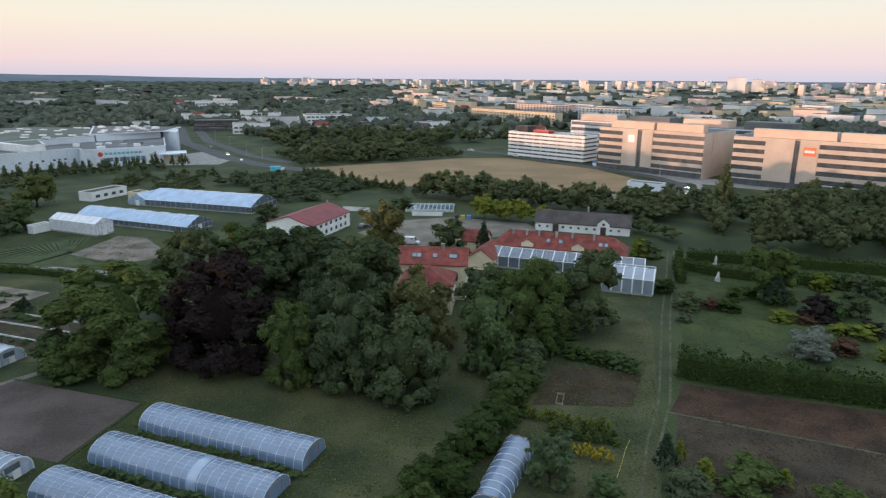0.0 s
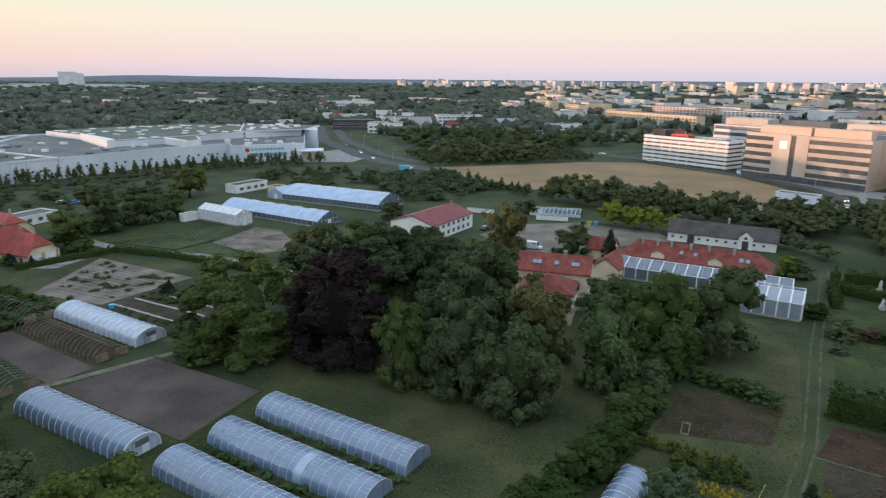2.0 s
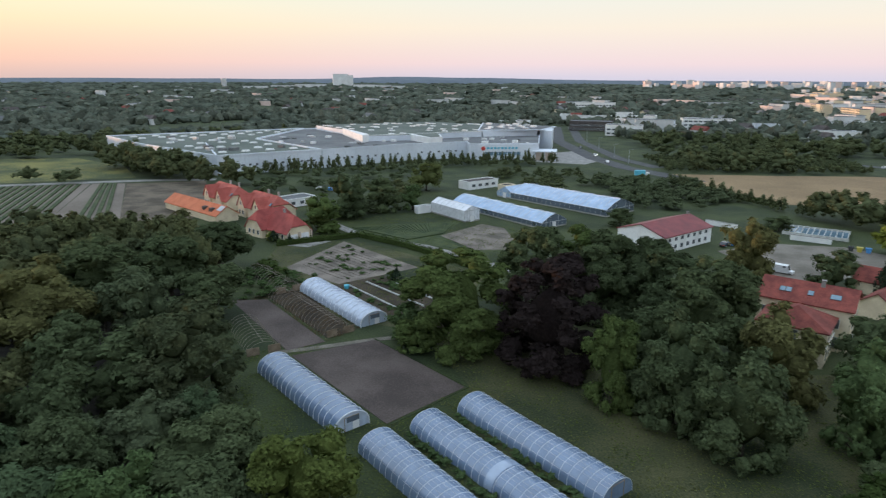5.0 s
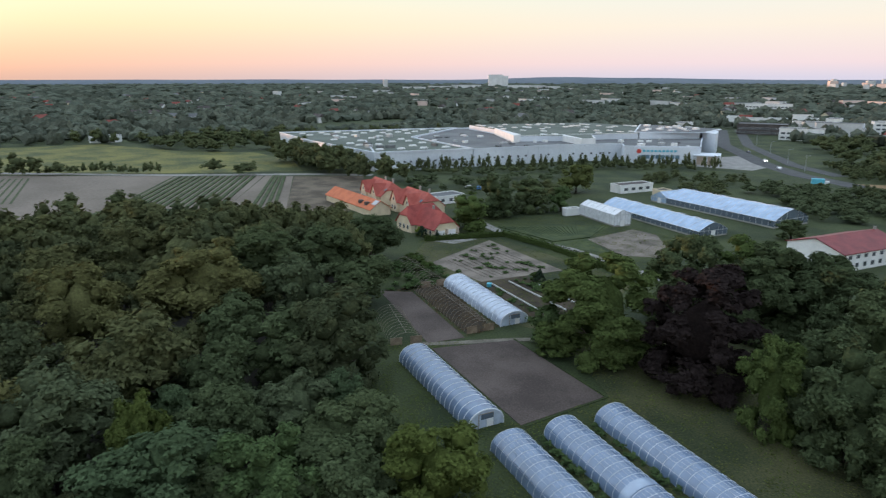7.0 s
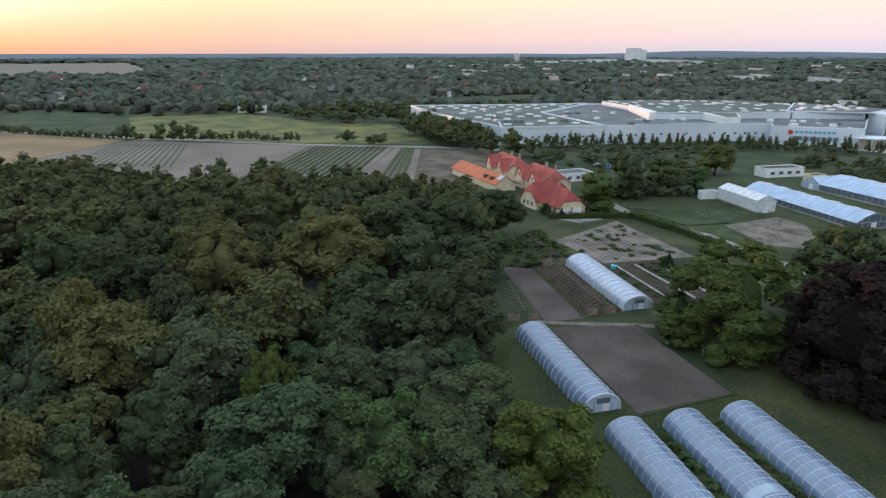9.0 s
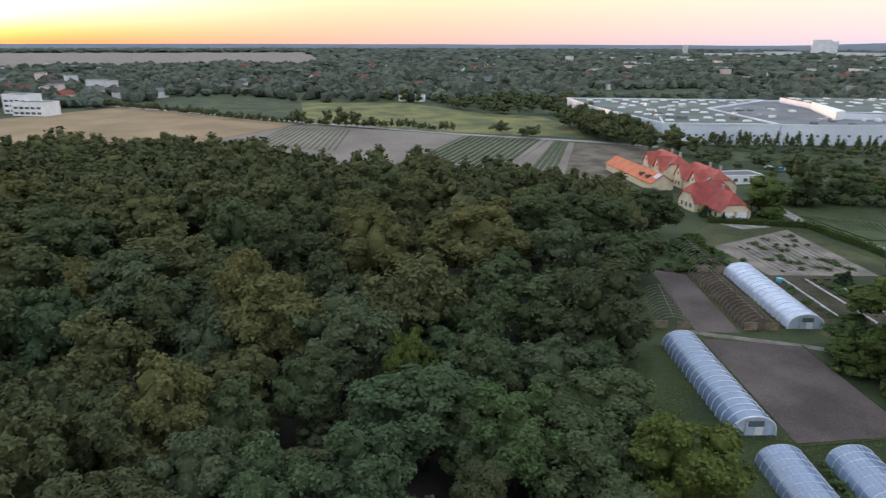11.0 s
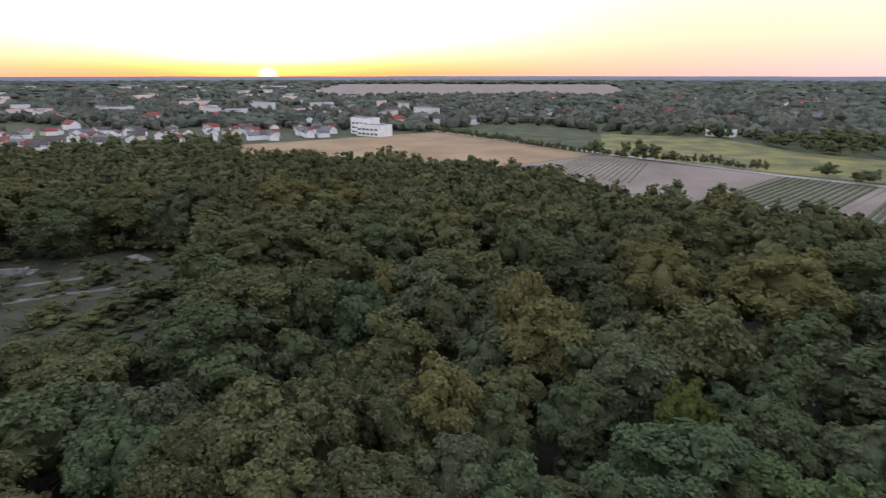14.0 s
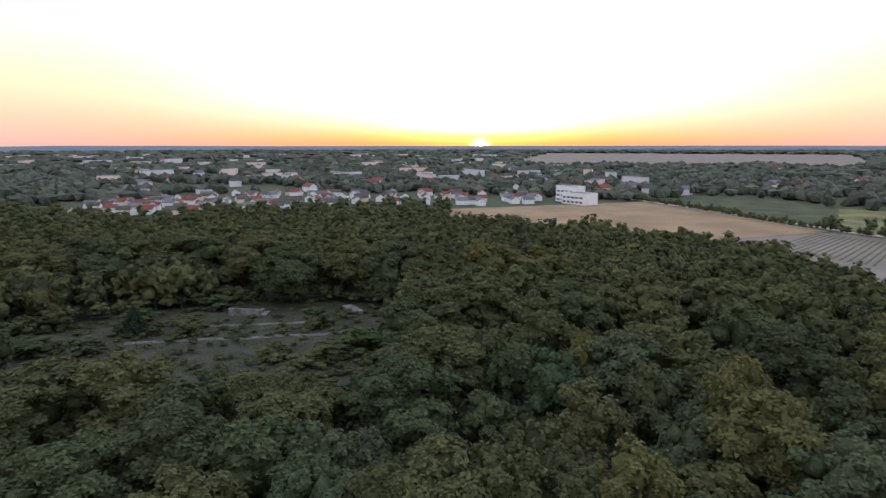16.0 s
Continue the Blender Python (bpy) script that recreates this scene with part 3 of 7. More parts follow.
def leaf_quads(pos, nor, size, rng):
    """A kite-shaped spray of leaves at each place."""
    n = len(pos)
    t = np.cross(nor, rng.normal(size=(n, 3)))
    t /= np.linalg.norm(t, axis=1)[:, None] + 1e-9
    b = np.cross(nor, t)
    s = size * rng.uniform(0.6, 1.3, (n, 1))
    sag = nor * s * rng.uniform(-0.25, 0.25, (n, 1))
    q = np.stack([pos - t * s * 0.6, pos + b * s * 0.42 + sag, pos + t * s * 0.7, pos - b * s * 0.38 + sag], 1)
    return q.reshape(-1, 3)


WOOD_SHAPES = {}


def crown_arrays(seed, R, z0, z1, leaves, size, lumps, shape="round"):
    """A crown of large boughs, each with smaller tufts on it, clothed in leaf sprays that lie towards the sky;
    where it starts at the ground it keeps its width downwards."""
    rng = np.random.RandomState(seed)
    mid, half = (z0 + z1) / 2, (z1 - z0) / 2
    broad = shape in ("round", "dome", "weeping")
    boughs = max(8 if lumps > 12 else 5, lumps // 6) if broad else lumps
    i = np.arange(boughs) + 0.5
    zz = 1 - 1.9 * i / boughs
    ang = i * 2.39996 + rng.uniform(-0.45, 0.45, boughs)
    low = zz < 0
    full = z0 < 0.05 * z1 and shape in ("round", "dome")
    rad = np.sqrt(np.clip(1 - np.where(low & full, zz * 0.5, zz) ** 2, 0, 1))
    d = np.stack([rad * np.cos(ang), rad * np.sin(ang), zz], 1)
    if broad:
        lr = rng.uniform(0.72, 1.3, boughs) * (1.3 if shape == "dome" else 1.45) / math.sqrt(boughs)
        uneven = 0.05 if shape == "dome" else 0.15
        reach = (1.0 - 0.85 * lr + rng.uniform(-uneven, uneven * 0.6, boughs))[:, None]
    else:
        lr = rng.uniform(0.72, 1.28, boughs) * 2.1 / math.sqrt(boughs) * 0.75
        reach = rng.uniform(0.7, 0.87, (boughs, 1))
    if shape == "tall":
        taper = np.clip(1.0 - 0.75 * ((d[:, 2:] + 1) / 2) ** 1.5, 0.2, 1)
        d = d * np.concatenate([taper, taper, np.ones_like(taper)], 1)
    if shape == "cone":
        taper = np.clip(1.0 - (d[:, 2:] + 0.75) / 1.75, 0.05, 1) * 1.15
        d = np.concatenate([d[:, :2] / (rad[:, None] + 1e-6) * taper, d[:, 2:]], 1)
    c = d * reach
    if full:
        c[:, 2] = np.where(low, d[:, 2] * 0.98, c[:, 2])
    if full:
        # a skirt of low boughs down to the ground
        a = np.arange(11) * 2 * math.pi / 11 + rng.uniform(-0.2, 0.2, 11)
        w = rng.uniform(0.70, 0.84, 11)
        c = np.concatenate([c, np.stack([w * np.cos(a), w * np.sin(a), rng.uniform(-0.86, -0.7, 11)], 1)])
        lr = np.append(lr, rng.uniform(0.2, 0.27, 11))
        boughs += 11
    cw = c * np.array([R, R, half]) + np.array([0, 0, mid])
    rw, hw = lr * R, lr * (0.5 * R + 0.5 * half) * 0.9
    out = c / (np.linalg.norm(c, axis=1)[:, None] + 1e-6)
    if broad:
        share = rw ** 2 / np.sum(rw ** 2)
        on = rng.choice(boughs, lumps, p=share)
        td = rng.normal(size=(lumps, 3)) * 0.8 + 0.9 * out[on] + np.array([0, 0, 0.35])
        td /= np.linalg.norm(td, axis=1)[:, None]
        tw = cw[on] + td * np.stack([rw, rw, hw], 1)[on] * rng.uniform(0.75, 1.0, (lumps, 1))
        tr = rng.uniform(0.26, 0.6, lumps) * rw[on]
        th = tr * 0.85
    else:
        td, tw, tr, th = out, cw, rw, hw
    heart = 0.44 if broad else 0.3
    bough = 0.7 if broad else 0.62
    cv, cr, ch = [cw, [[0, 0, mid * (0.86 if full else 1.0)]]], [rw * bough, [R * heart]], [hw * bough, [half * 0.6]]
    if broad:
        cv, cr, ch = cv + [tw], cr + [tr * 0.76], ch + [th * 0.76]
    core_v, core_f = blobs(np.concatenate(cv), np.concatenate(cr), np.concatenate(ch), rng, 0.16)
    if broad:
        odds = np.append(0.7 * tr ** 2 / np.sum(tr ** 2), 0.3 * share)
        td, tw, tr, th = np.concatenate([td, out]), np.concatenate([tw, cw]), np.append(tr, rw * 0.88), np.append(th, hw * 0.88)
        pick = rng.choice(len(odds), leaves, p=odds / odds.sum())
    else:
        pick = rng.randint(0, lumps, leaves)
    nd = rng.normal(size=(leaves, 3)) + 0.9 * td[pick] + np.array([0, 0, 0.45])
    nd /= np.linalg.norm(nd, axis=1)[:, None]
    pos = tw[pick] + nd * np.stack([tr, tr, th], 1)[pick] * np.where(pick < lumps, rng.uniform(0.72, 1.18, leaves), rng.uniform(0.86, 1.06, leaves))[:, None]
    if shape == "weeping":
        pos[:, 2] -= rng.uniform(0, 0.25, leaves) * half * (np.hypot(pos[:, 0], pos[:, 1]) / R) ** 2
    nor = 0.65 * nd + 0.25 * td[pick] + np.array([0, 0, 0.5]) + rng.normal(size=(leaves, 3)) * 0.36
    nor /= np.linalg.norm(nor, axis=1)[:, None]
    lv = leaf_tris(pos, nor, size, rng)
    tri = len(core_v) + 3 * np.arange(leaves)[:, None] + np.array([[0, 1, 2]])
    return np.concatenate([core_v, lv]), np.concatenate([core_f, tri])


def crown_mesh(name, material, seed, R, z0, z1, leaves, size, lumps, shape="round"):
    return many(name, *crown_arrays(seed, R, z0, z1, leaves, size, lumps, shape), material, True)


def trunk_mesh(name, seed, R, z0, z1, thick):
    rng = random.Random(seed)
    s = Shape()
    top = z0 + (z1 - z0) * 0.6
    s.tube([(0, 0, -0.3), (rng.uniform(-.2, .2), rng.uniform(-.2, .2), top * 0.4), (rng.uniform(-.4, .4), rng.uniform(-.4, .4), top)],
           [thick * 1.25, thick * 0.85, thick * 0.35], 7)
    for k in range(5):
        a = k * 2.4 + rng.uniform(-.4, .4)
        h = z0 + (top - z0) * rng.uniform(-0.15, 0.5)
        e = rng.uniform(0.5, 0.75) * R
        s.tube([(0, 0, h), (math.cos(a) * e * .5, math.sin(a) * e * .5, h + e * .45), (math.cos(a) * e, math.sin(a) * e, h + e * .75)],
               [thick * 0.45, thick * 0.28, thick * 0.1], 5)
    return s.mesh(name, M_BARK, True)


LEAF_MAT = {"forest": L_FOREST, "dark": L_DARK, "bright": L_BRIGHT, "linden": L_LINDEN, "grey": L_GREY, "autumn": L_AUTUMN, "rust": L_RUST,
            "beech": L_BEECH, "silver": L_SILVER, "yellow": L_YELLOW, "conifer": L_CONIFER, "poplar": L_DARK, "willow": L_WILLOW,
            "bush": L_HEDGE, "cypress": L_YELLOW, "young": L_BRIGHT, "fresh": L_FRESH, "golden": L_GOLD}
LEAF_SHAPE = {"beech": "dome", "conifer": "cone", "poplar": "tall", "willow": "weeping", "cypress": "cone"}
LEAF_LABEL = {"forest": "broad-leaved forest tree with a dense dull green crown", "dark": "tall park tree with a dense dark green crown",
              "bright": "broad-leaved tree with a fresh light green crown", "linden": "large spreading tree with a mid green crown",
              "grey": "large tree with a loose grey green crown", "autumn": "broad-leaved tree with yellowing olive crown",
              "rust": "tree with rust brown withered leaves", "beech": "huge copper beech with a blackish purple crown",
              "silver": "small tree with silvery leaves in the garden", "yellow": "shrub with yellow green leaves",
              "conifer": "dark green narrow conifer", "poplar": "tall slender dark green poplar", "willow": "weeping willow with hanging yellow green crown",
              "bush": "dense dark green garden bush", "cypress": "narrow golden yellow cypress", "young": "low fresh green shrub", "fresh": "rounded forest tree with a cool green crown", "golden": "rounded tree with a golden green crown"}
DETAIL = {"huge": (15000, 0.31, 150), "close": (6000, 0.36, 80), "near": (2600, 0.50, 46), "mid": (1100, 0.62, 40), "far": (500, 0.8, 24), "low": (800, 0.4, 24)}
CROWNS, TRUNKS, GROWN = {}, {}, []


def tree(x, y, h, r, sort="forest", detail="mid", clear=0.22, group="", label=""):
    """One tree: trunk and crown on an empty at its foot, of height h and crown radius r."""
    if detail == "near" and r > 7.0:
        detail = "close"
    if h < 4.2:
        h = max(h, 1.05 * r)
    variant = int(abs(x * 7.3 + y * 3.1)) % 5
    key = (sort, detail, variant, clear)
    if key not in CROWNS:
        leaves, size, lumps = DETAIL[detail]
        CROWNS[key] = crown_mesh("crown", LEAF_MAT[sort], hash(variant * 31 + len(CROWNS)) % 9999, 5.0, 14 * clear, 14.0, leaves, size, lumps, LEAF_SHAPE.get(sort, "round"))
        TRUNKS[key] = trunk_mesh("trunk", variant + 7, 5.0, 14 * clear, 14.0, 0.28)
    bushy = h < 4.2
    if group == "wood":
        GROWN.append((x, y, r))
    ob = thing("bush" if bushy else "tree", label or LEAF_LABEL[sort], "bush" if bushy else "tree", x, y, 0, (x * 37 + y * 91) % 360, group)
    ob.scale = (r / 5.0, r / 5.0, h / 14.0)
    part("trunk", TRUNKS[key], None, ob)
    part("crown", CROWNS[key], None, ob)
    return ob


# park round the villa
tree(-57.8, 106.4, 19.3, 10.4, "linden", "huge", 0.02)
tree(-38.9, 106.5, 20.2, 9.2, "beech", "huge", 0.02)
tree(-25.1, 98.1, 15.4, 4.2, "linden", "close", 0.02)
tree(-15.2, 98.2, 17.3, 6.0, "dark", "close", 0.02)
tree(-5.8, 93.8, 15.7, 6.0, "dark", "close", 0.02)
tree(-21.0, 106.0, 15.5, 5.5, "dark", "close", 0.02)
tree(-15.7, 122.1, 20.0, 8.3, "dark", "huge", 0.02)
tree(-52.3, 130.2, 18.9, 8.3, "dark", "huge", 0.02)
tree(-40.0, 136.4, 18.9, 8.5, "dark", "huge", 0.02)
tree(-29.5, 138.0, 18.5, 8.0, "dark", "huge", 0.02)
tree(-45.5, 142.0, 18.0, 7.5, "linden", "near", 0.02)
tree(-17.6, 183.5, 16.0, 5.6, "autumn", "near", 0.02)
tree(-3.3, 112.6, 16.1, 5.4, "autumn", "near", 0.02)
tree(7.8, 104.3, 16.1, 4.8, "bright", "near", 0.02)
tree(17.0, 118.0, 17.1, 7.0, "linden", "close", 0.02)
tree(30.6, 124.7, 16.7, 6.4, "dark", "near", 0.02)
tree(9.0, 126.0, 13.5, 5.5, "dark", "near", 0.02)
tree(2.2, 183.4, 10.3, 5.0, "dark", "mid", 0.02)
tree(12.2, 182.1, 9.5, 2.4, "conifer", "mid", 0.03)
tree(99.3, 222.6, 21.5, 4.2, "poplar", "mid", 0.08)
# garden beside the track
tree(77.2, 142.0, 12.9, 5.5, "linden", "near", 0.02)
tree(69.6, 110.3, 5.9, 3.7, "silver", "near", 0.02)
tree(80.8, 129.3, 5.8, 3.6, "beech", "mid", 0.02, "", "round dark purple garden shrub")
# trees round the nursery
tree(-157.2, 244.3, 13.0, 7.2, "willow", "mid", 0.02)
tree(-149.3, 181.8, 16.5, 7.3, "dark", "mid", 0.02)
tree(-142.9, 161.3, 13.3, 6.5, "linden", "mid", 0.02)
tree(-146.5, 198.0, 12.8, 6.8, "dark", "mid", 0.02)
tree(-138.0, 206.0, 9.8, 4.2, "bright", "mid", 0.02)

# wood
FOREST = [(-236, 37), (-222, 60), (-198, 82), (-178, 104), (-150, 114), (-132, 108), (-117, 97), (-104, 86), (-92, 73), (-83, 66), (-70, 61), (-58, 57), (-44, 50), (-32, 36), (-24, 10), (-30, -40),
          (-44, -90), (-50, -150), (-90, -230), (-150, -290), (-228, -272), (-280, -230), (-309, -168), (-297, -70), (-274, -31), (-264, 8)]
CLEARING = [(-86, -40), (-92, -59), (-91, -77), (-84, -96), (-74, -116), (-84, -157), (-119, -152), (-146, -133), (-163, -111), (-168, -85), (-143, -63), (-112, -48), (-94, -38)]
# dark sheet that paints the shade in the gaps between crowns
field("forest_floor", FOREST, M_FLOOR_SHADE, "leaf litter under the wood, its shade painted in", "forest floor", 0.03)
field("clearing_ground", CLEARING, M_SCRUB, "grey weedy ground of the clearing", "clearing", 0.06)
tree(-79.6, 63.4, 17.0, 7.3, "forest", "close", 0.02, "wood")
tree(-45.2, 52.4, 12.2, 5.8, "golden", "close", 0.02, "wood", "rounded tree with yellow green crown at the wood's edge")
tree(-50.9, 10.0, 14.5, 4.8, "fresh", "close", 0.1, "wood")
tree(-51.5, -4.7, 15.0, 5.1, "forest", "close", 0.1, "wood")
tree(-52.2, 18.9, 13.5, 5.2, "fresh", "close", 0.1, "wood")
tree(-49.5, -12.4, 14.5, 5.3, "forest", "close", 0.1, "wood")
tree(-54.7, 3.2, 14.5, 4.8, "grey", "close", 0.1, "wood")
tree(-50.7, 41.9, 11.0, 5.7, "dark", "close", 0.1, "wood")
tree(-56.5, 32.2, 10.5, 3.8, "dark", "close", 0.1, "wood")
tree(-54.9, 36.8, 13.5, 5.3, "bright", "close", 0.1, "wood")
tree(-54.5, -22.5, 15.5, 5.3, "forest", "close", 0.1, "wood")
tree(-58.8, -18.2, 17.0, 6.1, "forest", "close", 0.1, "wood")
tree(-61.6, -12.7, 17.0, 5.2, "forest", "close", 0.1, "wood")
tree(-61.7, 28.3, 14.0, 7.3, "fresh", "close", 0.1, "wood")
tree(-64.2, -4.2, 15.0, 4.3, "forest", "close", 0.1, "wood")
tree(-56.2, -25.3, 14.5, 5.0, "forest", "close", 0.1, "wood")
tree(-66.5, 6.7, 13.0, 4.0, "dark", "close", 0.1, "wood")
tree(-67.0, -0.4, 17.0, 5.5, "autumn", "close", 0.1, "wood")
tree(-55.7, -31.2, 14.5, 5.3, "fresh", "close", 0.1, "wood")
tree(-67.5, -11.2, 17.0, 5.2, "forest", "close", 0.1, "wood")
tree(-63.4, -22.1, 15.0, 4.8, "forest", "close", 0.1, "wood")
tree(-48.0, -43.3, 14.0, 6.5, "forest", "close", 0.1, "wood")
tree(-58.0, 49.8, 11.5, 6.0, "dark", "close", 0.1, "wood")
tree(-72.7, 16.6, 13.0, 4.3, "dark", "close", 0.1, "wood")
tree(-71.3, 29.2, 14.0, 3.3, "golden", "close", 0.1, "wood")
tree(-71.2, 39.0, 12.5, 5.0, "dark", "close", 0.1, "wood")
tree(-58.5, -43.9, 14.5, 6.6, "dark", "near", 0.1, "wood")
tree(-65.1, -38.3, 13.5, 5.5, "grey", "near", 0.1, "wood")
tree(-69.1, 48.7, 11.0, 4.8, "grey", "near", 0.1, "wood")
tree(-80.1, 22.2, 17.0, 7.1, "grey", "near", 0.1, "wood")
tree(-70.0, -35.0, 11.0, 3.8, "grey", "near", 0.1, "wood")
tree(-45.5, -61.2, 14.0, 7.3, "dark", "near", 0.1, "wood")
tree(-55.8, -56.5, 15.5, 7.4, "forest", "near", 0.1, "wood")
tree(-77.9, -30.0, 13.0, 5.3, "dark", "near", 0.1, "wood")
tree(-87.9, 4.9, 13.5, 4.3, "grey", "near", 0.1, "wood")
tree(-89.1, 15.4, 18.5, 7.3, "autumn", "near", 0.1, "wood")
tree(-70.3, -47.7, 14.0, 7.2, "forest", "near", 0.1, "wood")
tree(-88.8, -9.0, 14.5, 5.0, "forest", "near", 0.1, "wood")
tree(-83.6, 44.6, 13.0, 4.5, "dark", "near", 0.1, "wood")
tree(-89.7, 35.5, 17.5, 6.8, "forest", "near", 0.1, "wood")
tree(-95.3, 10.2, 19.5, 4.2, "autumn", "near", 0.1, "wood")
tree(-65.9, -62.2, 15.5, 6.6, "forest", "near", 0.1, "wood")
tree(-86.7, -37.5, 16.0, 7.8, "dark", "near", 0.1, "wood")
tree(-98.6, 6.5, 14.0, 4.1, "grey", "near", 0.1, "wood")
tree(-98.8, -2.0, 14.5, 4.6, "forest", "near", 0.1, "wood")
tree(-86.6, 57.4, 13.5, 7.0, "dark", "near", 0.1, "wood")
tree(-99.3, -17.2, 15.5, 4.9, "fresh", "near", 0.1, "wood")
tree(-101.9, -23.7, 16.0, 4.5, "dark", "near", 0.1, "wood")
tree(-105.6, 25.1, 15.0, 5.1, "forest", "near", 0.1, "wood")
tree(-94.3, -44.2, 14.0, 5.9, "forest", "near", 0.1, "wood")
tree(-102.1, -30.0, 16.5, 4.8, "forest", "near", 0.1, "wood")
tree(-108.1, -5.8, 17.0, 7.6, "grey", "near", 0.1, "wood")
tree(-67.2, -77.8, 16.5, 8.6, "forest", "near", 0.1, "wood")
tree(-99.9, -36.0, 17.0, 8.0, "forest", "near", 0.1, "wood")
tree(-98.7, -39.6, 16.5, 8.6, "forest", "near", 0.1, "wood")
tree(-99.0, 55.3, 14.0, 5.3, "dark", "near", 0.1, "wood")
tree(-59.6, -85.5, 16.0, 8.3, "forest", "near", 0.1, "wood")
tree(-108.8, -13.6, 16.0, 4.1, "autumn", "near", 0.1, "wood")
tree(-112.1, 8.0, 15.5, 6.0, "forest", "near", 0.1, "wood")
tree(-116.0, 35.9, 19.0, 7.8, "autumn", "near", 0.1, "wood")
tree(-121.0, -0.9, 17.0, 8.8, "forest", "near", 0.1, "wood")
tree(-104.7, 71.6, 16.5, 5.8, "grey", "near", 0.1, "wood")
tree(-115.8, 57.6, 19.0, 9.9, "autumn", "near", 0.1, "wood")
tree(-125.7, 20.7, 17.5, 7.1, "forest", "near", 0.1, "wood")
tree(-123.1, -26.8, 17.0, 7.0, "forest", "near", 0.1, "wood")
tree(-114.1, -50.3, 16.0, 6.8, "dark", "near", 0.1, "wood")
tree(-107.6, 89.6, 12.0, 6.2, "dark", "near", 0.1, "wood")
tree(-129.3, -52.9, 17.0, 7.8, "forest", "near", 0.1, "wood")
tree(-143.5, 11.4, 17.0, 6.5, "dark", "near", 0.1, "wood")
tree(-131.5, -50.2, 17.0, 8.8, "forest", "near", 0.1, "wood")
tree(-128.0, 76.8, 17.0, 8.8, "dark", "near", 0.1, "wood")
tree(-143.5, 38.9, 17.0, 7.3, "forest", "near", 0.1, "wood")
tree(-148.5, -6.7, 17.0, 7.0, "forest", "near", 0.1, "wood")
tree(-147.2, -22.4, 17.0, 7.6, "dark", "near", 0.1, "wood")
tree(-125.6, 92.2, 15.0, 7.8, "dark", "near", 0.1, "wood")
tree(-144.8, -46.1, 17.5, 9.1, "forest", "near", 0.1, "wood")
tree(-151.3, 56.0, 17.0, 7.4, "forest", "near", 0.1, "wood")
tree(-153.0, -51.9, 17.0, 8.8, "forest", "near", 0.1, "wood")
tree(-133.6, 112.0, 14.0, 7.3, "dark", "near", 0.1, "wood")
tree(-172.6, -75.2, 19.0, 8.5, "forest", "near", 0.1, "wood")
tree(-168.1, -85.3, 19.0, 8.5, "grey", "near", 0.1, "wood")
tree(-189.3, -43.7, 18.0, 9.4, "autumn", "near", 0.1, "wood")
tree(-156.6, -113.1, 18.5, 9.6, "dark", "near", 0.1, "wood")
tree(-186.1, -61.2, 18.5, 9.2, "autumn", "near", 0.1, "wood")
tree(-170.9, -101.6, 19.0, 9.9, "forest", "near", 0.1, "wood")
tree(-160.7, -132.5, 20.0, 10.4, "forest", "near", 0.1, "wood")
tree(-153.8, -147.7, 20.0, 10.4, "dark", "near", 0.1, "wood")
tree(-137.3, -164.8, 19.0, 9.9, "dark", "near", 0.1, "wood")
tree(-130.4, -175.8, 20.0, 10.4, "grey", "near", 0.1, "wood")
tree(-121.4, -182.0, 20.0, 10.4, "forest", "near", 0.1, "wood")
tree(-149.9, -160.8, 20.5, 10.7, "forest", "near", 0.1, "wood")
tree(-217.6, -55.1, 18.5, 9.6, "forest", "near", 0.1, "wood")
dead = thing("dead_tree", "bleached dead tree with bare forked limbs", "tree", -69.1, 6.1, 0, 40)
limbs = Shape().tube([(0, 0, -0.3), (0.3, 0.1, 5), (0.1, 0.4, 10)], [0.26, 0.18, 0.07], 7)
part("trunk", limbs, M_BIRCH, dead)
for a, z, e, up in ((0.2, 5.5, 3.0, 2.2), (1.9, 7, 2.2, 2.6), (3.3, 6.2, 3.2, 1.6), (4.6, 8.0, 1.8, 2.6), (5.6, 9.0, 1.3, 2.2), (2.6, 8.6, 1.2, 2.4)):
    part("limb", Shape().tube([(0.15, 0.2, z), (math.cos(a) * e * .6, math.sin(a) * e * .6, z + up * .5), (math.cos(a) * e, math.sin(a) * e, z + up)], [0.08, 0.055, 0.02], 5), M_BIRCH, dead)


def beside(a, b, x, y):
    """Distance of a place from a line between two points."""
    a, d, p = Vector(a), Vector(b) - Vector(a), Vector((x, y))
    t = min(1.0, max(0.0, (p - a).dot(d) / d.length_squared))
    return (p - a - d * t).length


